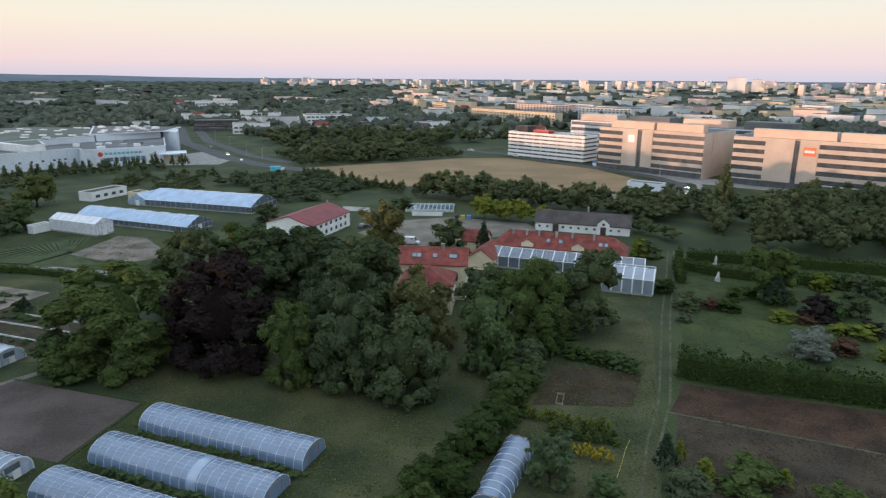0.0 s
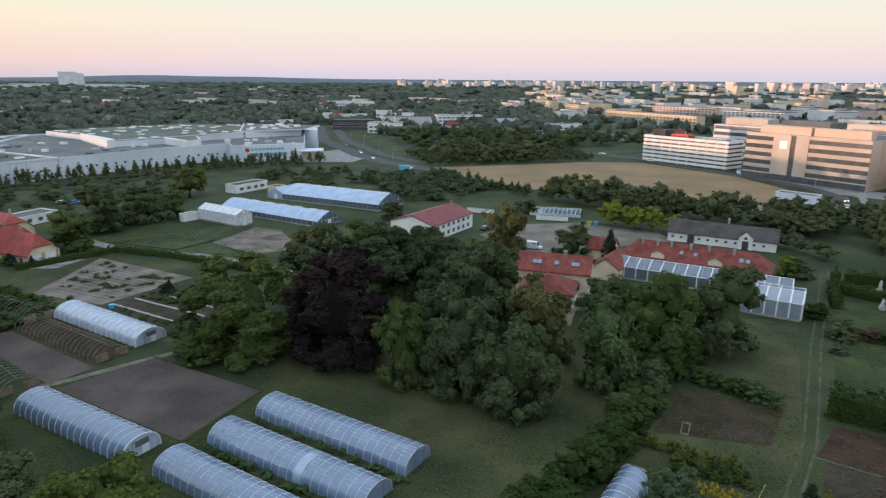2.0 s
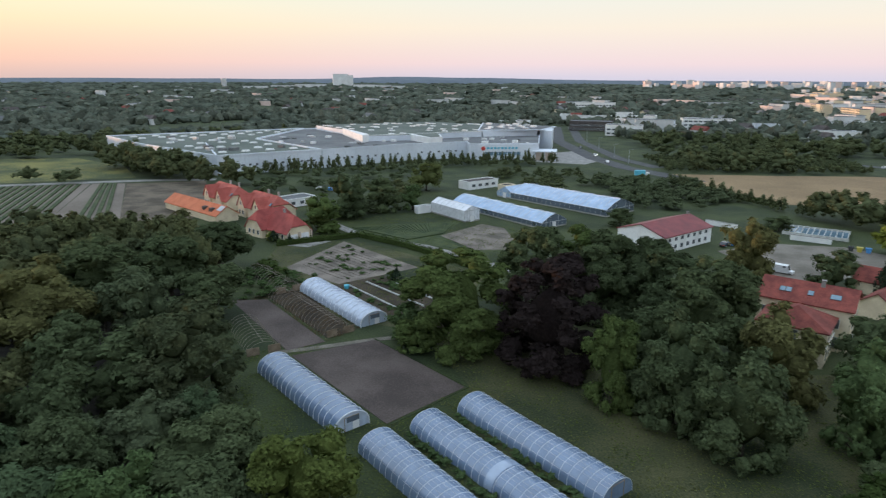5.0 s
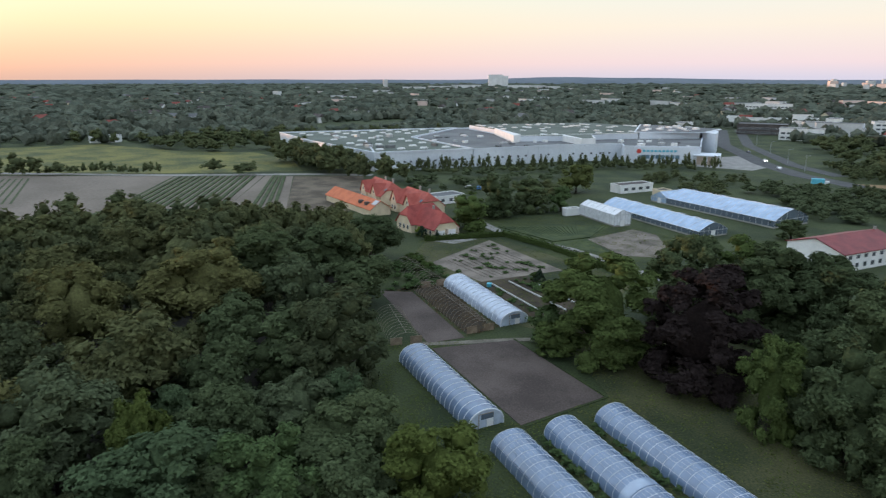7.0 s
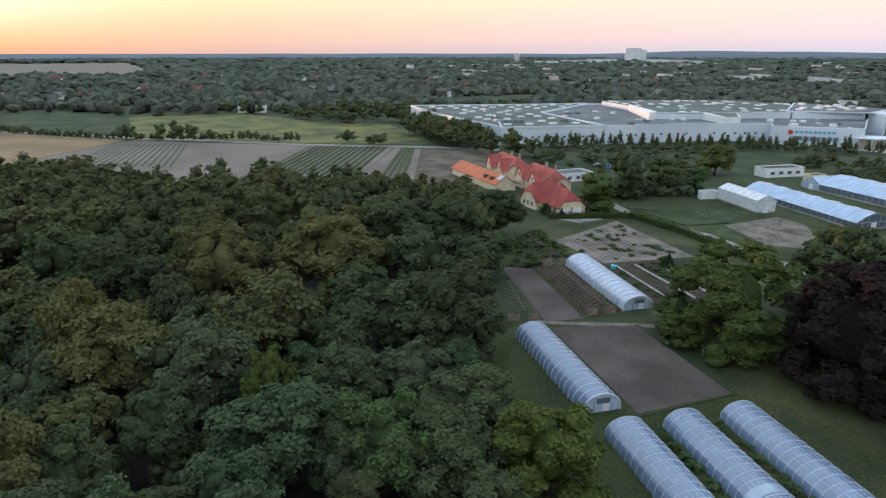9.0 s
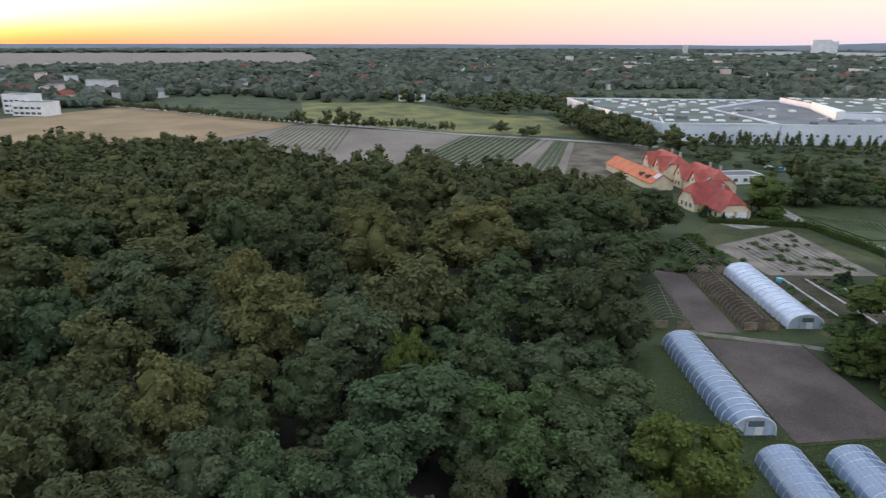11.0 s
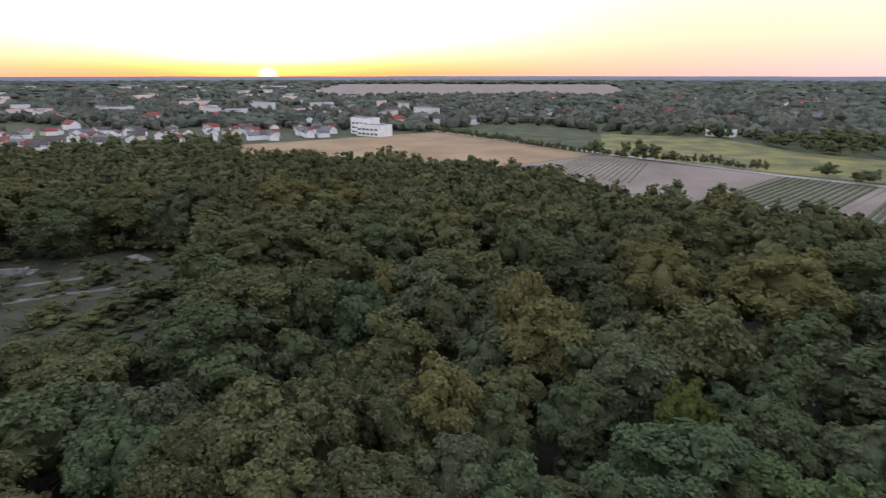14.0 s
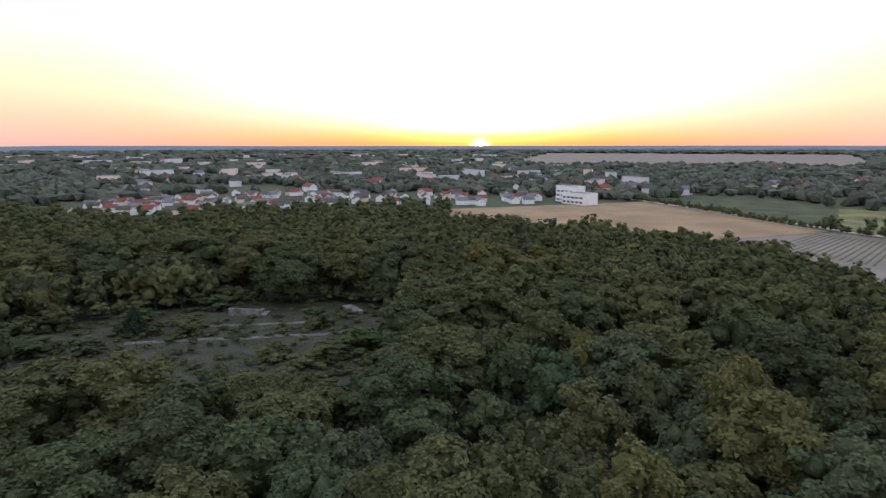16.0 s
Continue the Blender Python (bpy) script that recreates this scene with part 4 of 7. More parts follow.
rng = random.Random(11)
SPACING = 8.6
MARKED = list(GROWN)
wood_v, wood_f, wood_n = [], [], 0
bark = Shape()
gy = -292
row = 0
while gy < 116:
    gx = -312 + (row % 2) * SPACING / 2
    while gx < -20:
        x, y = gx + rng.uniform(-3.0, 3.0), gy + rng.uniform(-3.0, 3.0)
        gx += SPACING
        u, w, v, turn = rng.random(), rng.random(), rng.random(), rng.uniform(0, 6.28)
        dist = math.hypot(x, y - 8)
        if dist < 150:
            r, h = 2.6 + 2.0 * u, 5.5 + 4.0 * w + 2.5 * u
        else:
            r, h = 3.8 + 3.4 * u * u, 11.0 + 4.0 * w + 4.0 * u * u
        if not inside(x, y, FOREST) or inside(x, y, CLEARING) or any(math.hypot(x - a, y - b) < 0.82 * (c + r) for a, b, c in MARKED):
            continue
        edge = min(beside((-54, 67.5), (-81, 76.5), x, y), beside((-22, 56.5), (-49, 66.5), x, y))
        if edge < 4.5:
            continue
        h = min(h, 3.4 + 0.6 * edge)
        r = min(r, 0.55 * h)
        sort = "forest" if v < 0.62 else ("dark", "dark", "fresh", "grey", "autumn", "dark")[int(v * 997) % 6]
        if dist < 118:
            tree(round(x, 1), round(y, 1), h, r, sort, "close" if dist < 66 else "near", 0.14, "wood")
            continue
        # the farther part of the wood is one joined mesh
        key = (int(v * 1000) % 5, dist < 190)
        if key not in WOOD_SHAPES:
            WOOD_SHAPES[key] = crown_arrays(key[0] + 60, 5.0, 0.9, 14.0, 600 if key[1] else 240, 0.74 if key[1] else 1.1, 24 if key[1] else 18)
        pv, pf = WOOD_SHAPES[key]
        c, s = math.cos(turn) * r / 5, math.sin(turn) * r / 5
        wood_v.append(np.stack([pv[:, 0] * c - pv[:, 1] * s + x, pv[:, 0] * s + pv[:, 1] * c + y, pv[:, 2] * h / 14], 1))
        wood_f.append(pf + wood_n)
        wood_n += len(pv)
        bark.tube([(x, y, -0.2), (x, y, h * 0.5)], [0.3, 0.12], 5)
    gy += SPACING * 0.87
    row += 1

# bushes of the clearing
for x, y, h, r, sort in ((-125.3, -69.2, 6.0, 5.2, "dark"), (-118.2, -73.1, 4.5, 4.6, "forest"), (-97.3, -70.1, 4.5, 4.6, "dark"), (-93.5, -76.6, 4.3, 4.2, "forest"), (-97.2, -61.9, 5.0, 4.2, "dark"),
                         (-113.1, -128.8, 7.0, 5.2, "dark"), (-117.8, -116.4, 5.0, 4.0, "forest"), (-109.2, -73.4, 4.5, 4.4, "forest"), (-92.2, -137.2, 5.0, 5.0, "dark"), (-97.0, -126.5, 5.0, 4.0, "grey"),
                         (-137.7, -90.8, 6.0, 4.0, "dark"), (-136.5, -66.3, 6.0, 5.0, "dark"), (-91.8, -48.5, 6.0, 4.1, "dark"), (-91.8, -54.4, 5.0, 4.2, "forest"), (-106.7, -152.3, 6.0, 5.0, "forest"),
                         (-97.1, -153.2, 6.0, 4.6, "dark"), (-140.4, -128.7, 5.0, 4.2, "dark"), (-111.8, -84.7, 3.5, 4.0, "forest")):
    tree(x, y, h, r, sort, "mid", 0.02, "clearing bushes", "broad dull green bush in the clearing")

# low growth under the edge of the wood
under = random.Random(91)
for i in range(46):
    x, y = under.uniform(-100, -34), under.uniform(-30, 58)
    if inside(x, y, FOREST) and min(beside((-54, 67.5), (-81, 76.5), x, y), beside((-22, 56.5), (-49, 66.5), x, y)) > 9 and 40 < math.hypot(x, y - 8) < 104 and not inside(x, y, CLEARING):
        tree(round(x, 1), round(y, 1), under.uniform(4.5, 7.5), under.uniform(2.4, 4.0), under.choice(("dark", "forest", "grey")), "mid", 0.02, "undergrowth", "low dull green young tree under the wood's canopy")


def add_wood(store, x, y, h, r, seed, kind="light"):
    """Adds one tree to a joined stretch of trees."""
    key = (kind, int(seed * 1000) % 4)
    if key not in WOOD_SHAPES:
        leaves, size, lumps, form = {"light": (80, 1.2, 8, "round"), "medium": (230, 0.95, 18, "round"), "cone": (130, 1.5, 9, "cone")}[kind]
        WOOD_SHAPES[key] = crown_arrays(key[1] + 80, 5.0, 1.0, 14.0, leaves, size, lumps, form)
    pv, pf = WOOD_SHAPES[key]
    turn = seed * 61.0
    c, s = math.cos(turn) * r / 5, math.sin(turn) * r / 5
    store[0].append(np.stack([pv[:, 0] * c - pv[:, 1] * s + x, pv[:, 0] * s + pv[:, 1] * c + y, pv[:, 2] * h / 14], 1))
    store[1].append(pf + store[2])
    store[2] += len(pv)


def put_wood(store, name, material, label, category):
    return tagged(new(name, many(name, np.concatenate(store[0]), np.concatenate(store[1]), material, True)), label, category, "", "stuff")


wood = tagged(new("wood", many("wood", np.concatenate(wood_v), np.concatenate(wood_f), L_WOOD, True)), "farther part of the dense green deciduous wood", "wood", "", "stuff")
part("trunks", bark, M_BARK, wood)


# ---- far woods and town ----
CITY_FREE = [[(-264, 205), (-138, 205), (-58, 332), (-152, 332), (-232, 271)], WHEAT_EAST, WHEAT_WEST, FIELD_BARE, FIELD_ROWS, FIELD_STRIP, MEADOW, FOREST,
             [(-440, 225), (-350, 205), (-262, 205), (-230, 270), (-150, 330), (-60, 330), (-100, 420), (-170, 530), (-310, 500), (-390, 400)],
             [(30, 450), (100, 520), (330, 420), (300, 250), (150, 255), (95, 250), (60, 270), (20, 315), (-20, 295), (-90, 350), (0, 425)],
             [(-330, 205), (-140, 205), (-60, 330), (60, 330), (120, 190), (140, 100), (140, -60), (-60, -60), (-220, 60)],
             [(-290, 660), (-225, 660), (-75, 390), (-55, 330), (-112, 345), (-165, 410), (-215, 520)],
             [(-409, 58), (-516, -22), (-560, -60), (-650, -20), (-620, 60), (-560, 80)],
             AIRFIELD,
             [(-276, -390), (-470, -490), (-560, -220), (-560, -60), (-460, -160), (-400, -250)]]
far_rng = np.random.RandomState(5)
belt = [[], [], 0]
places, rads, highs = [], [], []
for r0, r1, gap, rr, hh in ((230, 560, 13, 5.2, 9.5), (560, 1000, 14.3, 6.6, 4.9), (1000, 1700, 21, 9.6, 5.4), (1700, 2900, 40, 17.5, 6.2), (2900, 4500, 64, 28, 7.5)):
    n = int(math.pi * (r1 * r1 - r0 * r0) * (215 / 360) / (gap * gap))
    rad = np.sqrt(far_rng.uniform(r0 * r0, r1 * r1, n))
    az = np.radians(far_rng.uniform(-48, 167, n))
    for d, a, k in zip(rad, az, far_rng.uniform(0, 1, n)):
        x, y = -d * math.sin(a), d * math.cos(a)
        deg = math.degrees(a)
        open_land = noise.noise(Vector((x / 160, y / 160, 0))) + 0.5 * noise.noise(Vector((x / 60, y / 60, 3)))
        limit = 0.25 if 2 < deg < 95 else (0.0 if deg <= 2 else 0.05)
        if d > 1000 and 5 < deg < 95:
            limit = 0.4
        if open_land > limit + 0.15 or any(inside(x, y, p) for p in CITY_FREE):
            continue
        if r1 < 600:
            add_wood(belt, x, y, hh * (0.6 + 0.7 * k), rr * (0.7 + 0.6 * ((k * 7.3) % 1)), k)
            continue
        for j in range(2 if r1 < 1100 and k < 0.3 else 1):
            ox, oy = (far_rng.uniform(-0.7, 0.7, 2) * rr) if j else (0, 0)
            places.append((x + ox, y + oy, hh * (0.8 + 0.25 * j)))
            rads.append(rr * (0.6 + 0.5 * k) * (0.7 if j else 1))
            highs.append(hh * (0.7 + 0.6 * ((k * 7.3) % 1)))


def row_of(store, pts, gap, h, r, kind="light", wander=1.5, seed=1):
    """Trees along a line."""
    q = random.Random(seed)
    for (x0, y0), (x1, y1) in zip(pts, pts[1:]):
        n = max(1, int(math.hypot(x1 - x0, y1 - y0) / gap))
        for i in range(n):
            t = (i + q.uniform(0.2, 0.8)) / n
            k = q.uniform(0.7, 1.25)
            add_wood(store, x0 + (x1 - x0) * t + q.uniform(-wander, wander), y0 + (y1 - y0) * t + q.uniform(-wander, wander), h * k, r * q.uniform(0.8, 1.25), q.random(), kind)


def fill(store, poly, gap, h, r, kind="light", seed=1):
    """Trees spread over an area."""
    q = random.Random(seed)
    xs, ys = [p[0] for p in poly], [p[1] for p in poly]
    n = int((max(xs) - min(xs)) * (max(ys) - min(ys)) / gap ** 2)
    for _ in range(n):
        x, y = q.uniform(min(xs), max(xs)), q.uniform(min(ys), max(ys))
        if inside(x, y, poly):
            add_wood(store, x, y, h * q.uniform(0.6, 1.2), r * q.uniform(0.7, 1.25), q.random(), kind)


light_belt = [[], [], 0]
# tree belts between the nursery, the hall and the fields
row_of(belt, [(-350, 214), (-325, 206), (-300, 203), (-268, 203), (-248, 202), (-236, 214)], 4.5, 13, 5.2, "medium", 4, 2)
row_of(belt, [(-345, 222), (-300, 212), (-272, 212)], 6, 12, 5, "medium", 3, 3)
row_of(belt, [(-430, 232), (-395, 240), (-372, 246), (-360, 228)], 6, 11, 5, "light", 4, 4)
row_of(belt, [(-258, 238), (-238, 266), (-212, 297), (-192, 331), (-160, 358), (-143, 364)], 2.6, 6.6, 1.5, "cone", 2.0, 5)
row_of(belt, [(-250, 230), (-230, 258), (-204, 290), (-184, 324), (-152, 350)], 4.0, 4.2, 2.2, "light", 3.0, 55)
fill(light_belt, [(-235, 215), (-212, 190), (-168, 200), (-160, 230), (-190, 280), (-225, 255)], 13, 5.5, 3.6, "light", 7)
fill(light_belt, [(-106, 300), (-86, 282), (-68, 258), (-50, 254), (-40, 275), (-36, 290), (-60, 326), (-108, 322)], 5.2, 4.8, 2.8, "light", 8)
fill(belt, [(-150, 290), (-110, 262), (-100, 300), (-110, 330), (-150, 335)], 9, 5, 2.6, "cone", 9)
for i in range(9):
    row_of(belt, [(-82 - 3.2 * i, 366 + 6.0 * i), (14 - 2.0 * i, 419 + 6.4 * i)], 4.6, 5.0 - 0.12 * i, 2.1, "light", 0.35, 100 + i)
row_of(belt, [(-72, 323), (-34, 294), (-8, 274)], 4, 5.5, 2.0, "cone", 1.0, 11)
row_of(belt, [(-10, 274), (16, 263), (38, 251), (56, 236)], 4.2, 10.5, 5.0, "medium", 4, 12)
row_of(belt, [(0, 284), (25, 270), (48, 258), (66, 246)], 5, 9, 4.5, "light", 3, 13)
fill(belt, [(92, 224), (86, 192), (102, 182), (150, 168), (178, 240), (145, 262), (122, 244)], 9.6, 11.5, 4.3, "medium", 14)
fill(belt, [(66, 228), (90, 226), (118, 246), (90, 258), (64, 244)], 5.6, 9.0, 4.2, "medium", 24)
row_of(belt, [(62, 214), (70, 204), (74, 196)], 4, 6, 2.6, "light", 1.5, 15)
row_of(belt, [(-600, -95), (-520, -30), (-424, 40), (-400, 64), (-384, 88), (-368, 112), (-343, 137)], 3.4, 5.6, 2.0, "light", 0.5, 16)
row_of(belt, [(-150, 214), (-158, 226), (-166, 236)], 5, 6, 3.5, "light", 2, 17)
fill(light_belt, [(-170, 176), (-150, 172), (-138, 200), (-150, 216), (-172, 204)], 11, 7, 3.8, "medium", 18)
row_of(belt, [(150, 262), (172, 250), (200, 236)], 5, 10, 4, "light", 3, 19)
put_wood(light_belt, "shrub_belt", L_GREY, "light green shrubs between the greenhouses and the road", "shrubs")
put_wood(belt, "tree_belts", L_BELT, "belts of green trees and shrubs between fields and buildings", "trees")
yellow_row = [[], [], 0]
row_of(yellow_row, [(10, 230), (31, 224), (36, 222)], 3.6, 8.5, 4.2, "medium", 1.5, 20)
put_wood(yellow_row, "yellow_tree_row", L_YELLOW, "row of yellow green trees behind the yard", "trees")

# far crowns, with the haze in their leaf colour
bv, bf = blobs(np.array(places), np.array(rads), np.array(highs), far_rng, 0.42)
tagged(new("far_wood", many("far_wood", bv, bf, L_FAR_HAZE, False)), "green woods and tree belts far off, lightened for haze", "wood", "", "stuff")


def prism_house(name, label, category, x, y, turn, length, width, wall, rise, m_wall, m_roof, group="", hip=0.0, over=0.4, cut=0.0):
    """A house with walls, a ridged roof with eaves, ridge along its local x."""
    ob = thing(name, label, category, x, y, 0, turn, group)
    a, b = length / 2, width / 2
    w = Shape()
    g = a * hip
    if hip:
        w.box(-a, a, -b, b, -0.2, wall)
    else:
        w.add([(-a, -b, -.2), (a, -b, -.2), (a, b, -.2), (-a, b, -.2), (-a, -b, wall), (a, -b, wall), (a, b, wall), (-a, b, wall), (-a, 0, wall + rise), (a, 0, wall + rise)],
              [(0, 1, 5, 4), (2, 3, 7, 6), (1, 2, 6, 9, 5), (3, 0, 4, 8, 7), (4, 5, 9, 8), (6, 7, 8, 9)])
    if cut:
        w, k, z = Shape(), 1 - cut, wall + cut * rise
        w.add([(s * a, p * b, h) for s in (-1, 1) for p, h in ((-1, -.2), (1, -.2), (1, wall), (k, z), (-k, z), (-1, wall))],
              [(5, 4, 3, 2, 1, 0), (6, 7, 8, 9, 10, 11), (0, 6, 11, 5), (7, 1, 2, 8), (5, 11, 10, 4), (8, 2, 3, 9), (4, 10, 9, 3)])
    part("wall", w, m_wall, ob)
    A, B, t = a + over, b + over, 0.22
    drop = rise * over / b
    r = Shape()
    e, top = wall - drop + 0.03, wall + rise + 0.03
    if cut:
        # the ridge ends in small hips above the cut gables
        g, k, z = rise * (1 - cut) * 0.8, 1 - cut, e + (top - e) * cut
        for s in (-1, 1):
            lo = [(-A, s * B, e), (A, s * B, e), (A, s * B * k, z), (A - g, 0, top), (-A + g, 0, top), (-A, s * B * k, z)]
            r.add(lo + [(x0, y0, z0 + t) for x0, y0, z0 in lo], [(0, 1, 2, 3, 4, 5), (11, 10, 9, 8, 7, 6)] + [(i, 6 + i, 6 + (i + 1) % 6, (i + 1) % 6) for i in range(6)])
            lo = [(s * A, -B * k, z), (s * A, B * k, z), (s * (A - g), 0, top)]
            r.add(lo + [(x0, y0, z0 + t) for x0, y0, z0 in lo], [(0, 1, 2), (5, 4, 3), (0, 3, 4, 1), (1, 4, 5, 2), (2, 5, 3, 0)])
    for s in () if cut else (-1, 1):
        lo = [(-A, s * B, e), (A, s * B, e), (A - g, 0, top), (-A + g, 0, top)]
        hi = [(p[0], p[1], p[2] + t) for p in lo]
        f = [(0, 1, 2, 3), (7, 6, 5, 4), (0, 4, 5, 1), (1, 5, 6, 2), (2, 6, 7, 3), (3, 7, 4, 0)]
        r.add(lo + hi, f)
    if hip:
        for s in (-1, 1):
            lo = [(s * A, -B, e), (s * A, B, e), (s * (A - g), 0, top)]
            hi = [(p[0], p[1], p[2] + t) for p in lo]
            r.add(lo + hi, [(0, 1, 2), (5, 4, 3), (0, 3, 4, 1), (1, 4, 5, 2), (2, 5, 3, 0)])
    part("roof", r, m_roof, ob)
    return ob


def windows(ob, y, xs, z0, w, h, face=-1, m=None, axis="x", name="window"):
    """A row of framed windows in a wall at local y (or x)."""
    for x in xs:
        f, p = Shape(), Shape()
        o = 0.06 * face
        if axis == "x":
            f.box(x - w / 2 - .08, x + w / 2 + .08, min(y, y + o), max(y, y + o), z0 - .08, z0 + h + .08)
            p.box(x - w / 2, x + w / 2, min(y + o, y + o * 1.5), max(y + o, y + o * 1.5), z0, z0 + h)
        else:
            f.box(min(y, y + o), max(y, y + o), x - w / 2 - .08, x + w / 2 + .08, z0 - .08, z0 + h + .08)
            p.box(min(y + o, y + o * 1.5), max(y + o, y + o * 1.5), x - w / 2, x + w / 2, z0, z0 + h)
        win = part(name, f, M_WHITE, ob)
        part("pane", p, m or M_GLASS, win)


# ---- tunnels ----
def tunnel(x, y, turn, length, width, height, film, label, gap=1.4, wires=True, closed=True, sag=0.982):
    """A film-covered hoop tunnel; local x runs from its near end (0) along its length."""
    ob = thing("poly_tunnel", label, "greenhouse", x, y, 0, turn, "hoop tunnels")
    n, b = 14, width / 2

    def arch(k, s=1.0):
        a = math.pi * k / n
        return (-math.cos(a) * b * s, (0.25 + math.sin(a) ** 0.8 * (height - 0.25)) * s if 0 < k < n else 0.0)

    count = max(2, round(length / gap))
    cover = Shape()
    steps = count * 2
    for i in range(steps + 1):
        px = length * i / steps
        s = 1.0 if i % 2 == 0 else sag
        for k in range(n + 1):
            yy, zz = arch(k, s)
            cover.v.append((px, yy, zz))
    for i in range(steps):
        for k in range(n):
            a = i * (n + 1) + k
            cover.f.append((a, a + 1, a + n + 2, a + n + 1))
    part("film_cover", cover, film, ob, "", True)
    for i in range(count + 1):
        px = length * i / count
        hoop = Shape()
        pts = [(px, *arch(k, 1.004)) for k in range(n + 1)]
        hoop.tube(pts, [0.032 if wires else 0.055] * len(pts), 4)
        part("hoop", hoop, M_RIB, ob)
    if wires:
        for k in (2, 4, 5, 6, 7, 8, 9, 10, 12):
            yy, zz = arch(k, 1.004)
            part("purlin", Shape().bar((0, yy, zz), (length, yy, zz), 0.02), M_RIB, ob)
    for px, s in ((0.02, 1), (length - 0.02, -1)):
        face = Shape()
        door = 1.2
        ys = [arch(k) for k in range(n + 1)]
        for k in range(n):
            (y0, z0), (y1, z1) = ys[k], ys[k + 1]
            face.add([(px, y0, 0), (px, y1, 0), (px, y1, z1), (px, y0, z0)], [(0, 1, 2, 3)])
        part("end_sheet", face, film if closed else M_FILMWHITE, ob)
        if not closed:
            o = px - 0.05 * s
            # no hole is cut: a dark panel paints the shaded inside of the vent
            part("vent_shade_panel", Shape().box(o - .03, o + .03, -door, door * 0.7, 1.35, 2.15), M_DARKPANE, ob, "dark panel painting the shade of an open vent")
            part("door_panel", Shape().box(o - .03, o + .03, -door, -0.1, 0.05, 1.3), M_WHITE, ob)
            part("end_arch", Shape().tube([(o, *arch(k, 0.985)) for k in range(n + 1)], [0.09] * (n + 1), 5), M_RIB, ob)
        fr = Shape()
        for yy in (-door, door):
            fr.bar((px, yy, 0), (px, yy, 2.2), 0.1)
        fr.bar((px, -door, 2.2), (px, door, 2.2), 0.1)
        part("door_frame", fr, M_WOOD, ob)
    return ob


tunnel(-17.0, 76.0, 159.3, 27.6, 5.8, 2.65, M_FILM, "clear film hoop tunnel with a fine rib grid")
mended = tunnel(-20.0, 67.8, 159.3, 27.6, 5.8, 2.65, M_FILM, "clear film hoop tunnel with a milky mended stretch")
patch = Shape()
for i in range(3):
    for k in range(15):
        a = math.pi * k / 14
        patch.v.append((9.9 + 0.75 * i, -math.cos(a) * 2.93, 0.25 + max(math.sin(a), 0) ** 0.8 * 2.46))
for i in range(2):
    for k in range(14):
        patch.f.append((15 * i + k, 15 * i + k + 1, 15 * i + k + 16, 15 * i + k + 15))
part("film_patch", patch, M_FILMDOUBLE, mended, "milky doubled film", True)
tunnel(-22.9, 59.7, 159.3, 27.6, 5.8, 2.65, M_FILM, "bluish film hoop tunnel at the wood's edge")
tunnel(-54.3, 70.9, 161.5, 26.0, 6.0, 2.9, M_FILM, "ribbed hoop tunnel with a milky end sheet", 1.55, False, False, 0.965)
tunnel(-77.0, 104.9, 159.6, 28.2, 6.6, 2.9, M_FILMWHITE, "milky white hoop tunnel with a sagging cover", 1.9, False, False, 0.91)

# ---- villa and its neighbours ----
def chimney(ob, x, y, z0, z1, w=0.6):
    s = Shape().box(x - w / 2, x + w / 2, y - w / 2, y + w / 2, z0, z1)
    s.box(x - w / 2 - .08, x + w / 2 + .08, y - w / 2 - .08, y + w / 2 + .08, z1, z1 + 0.15)
    part("chimney", s, M_CONCRETE, ob)


def skylight(ob, x, y, z, tilt, w=0.9, h=1.2):
    """A roof window lying in a slope that rises along local y."""
    f, g = Shape().box(-w / 2 - .08, w / 2 + .08, -h / 2 - .08, h / 2 + .08, 0, 0.1), Shape().box(-w / 2, w / 2, -h / 2, h / 2, 0.1, 0.13)
    o = part("roof_window", f, M_SLATE, ob)
    o.matrix_basis = pose(x, y, z, tilt)
    part("pane", g, M_GLASSBLUE, o)


def dormer(ob, x, y, z, w, h, depth):
    """A small gabled dormer facing local -y."""
    s = Shape().add([(x - w / 2, y, z), (x + w / 2, y, z), (x + w / 2, y, z + h * .6), (x, y, z + h), (x - w / 2, y, z + h * .6),
                     (x - w / 2, y + depth, z), (x + w / 2, y + depth, z), (x + w / 2, y + depth, z + h * .6), (x, y + depth, z + h), (x - w / 2, y + depth, z + h * .6)],
                    [(0, 1, 2, 3, 4), (9, 8, 7, 6, 5), (1, 6, 7, 2), (5, 0, 4, 9)])
    d = part("dormer", s, M_CREAM, ob)
    r = Shape()
    for q in (-1, 1):
        lo = [(x + q * (w / 2 + .15), y - .15, z + h * .6 - .08), (x, y - .15, z + h + .02), (x, y + depth, z + h + .02), (x + q * (w / 2 + .15), y + depth, z + h * .6 - .08)]
        r.add(lo + [(a, b, c + .12) for a, b, c in lo], [(0, 1, 2, 3), (7, 6, 5, 4), (0, 4, 5, 1), (1, 5, 6, 2), (2, 6, 7, 3), (3, 7, 4, 0)])
    part("dormer_roof", r, M_RED, d)


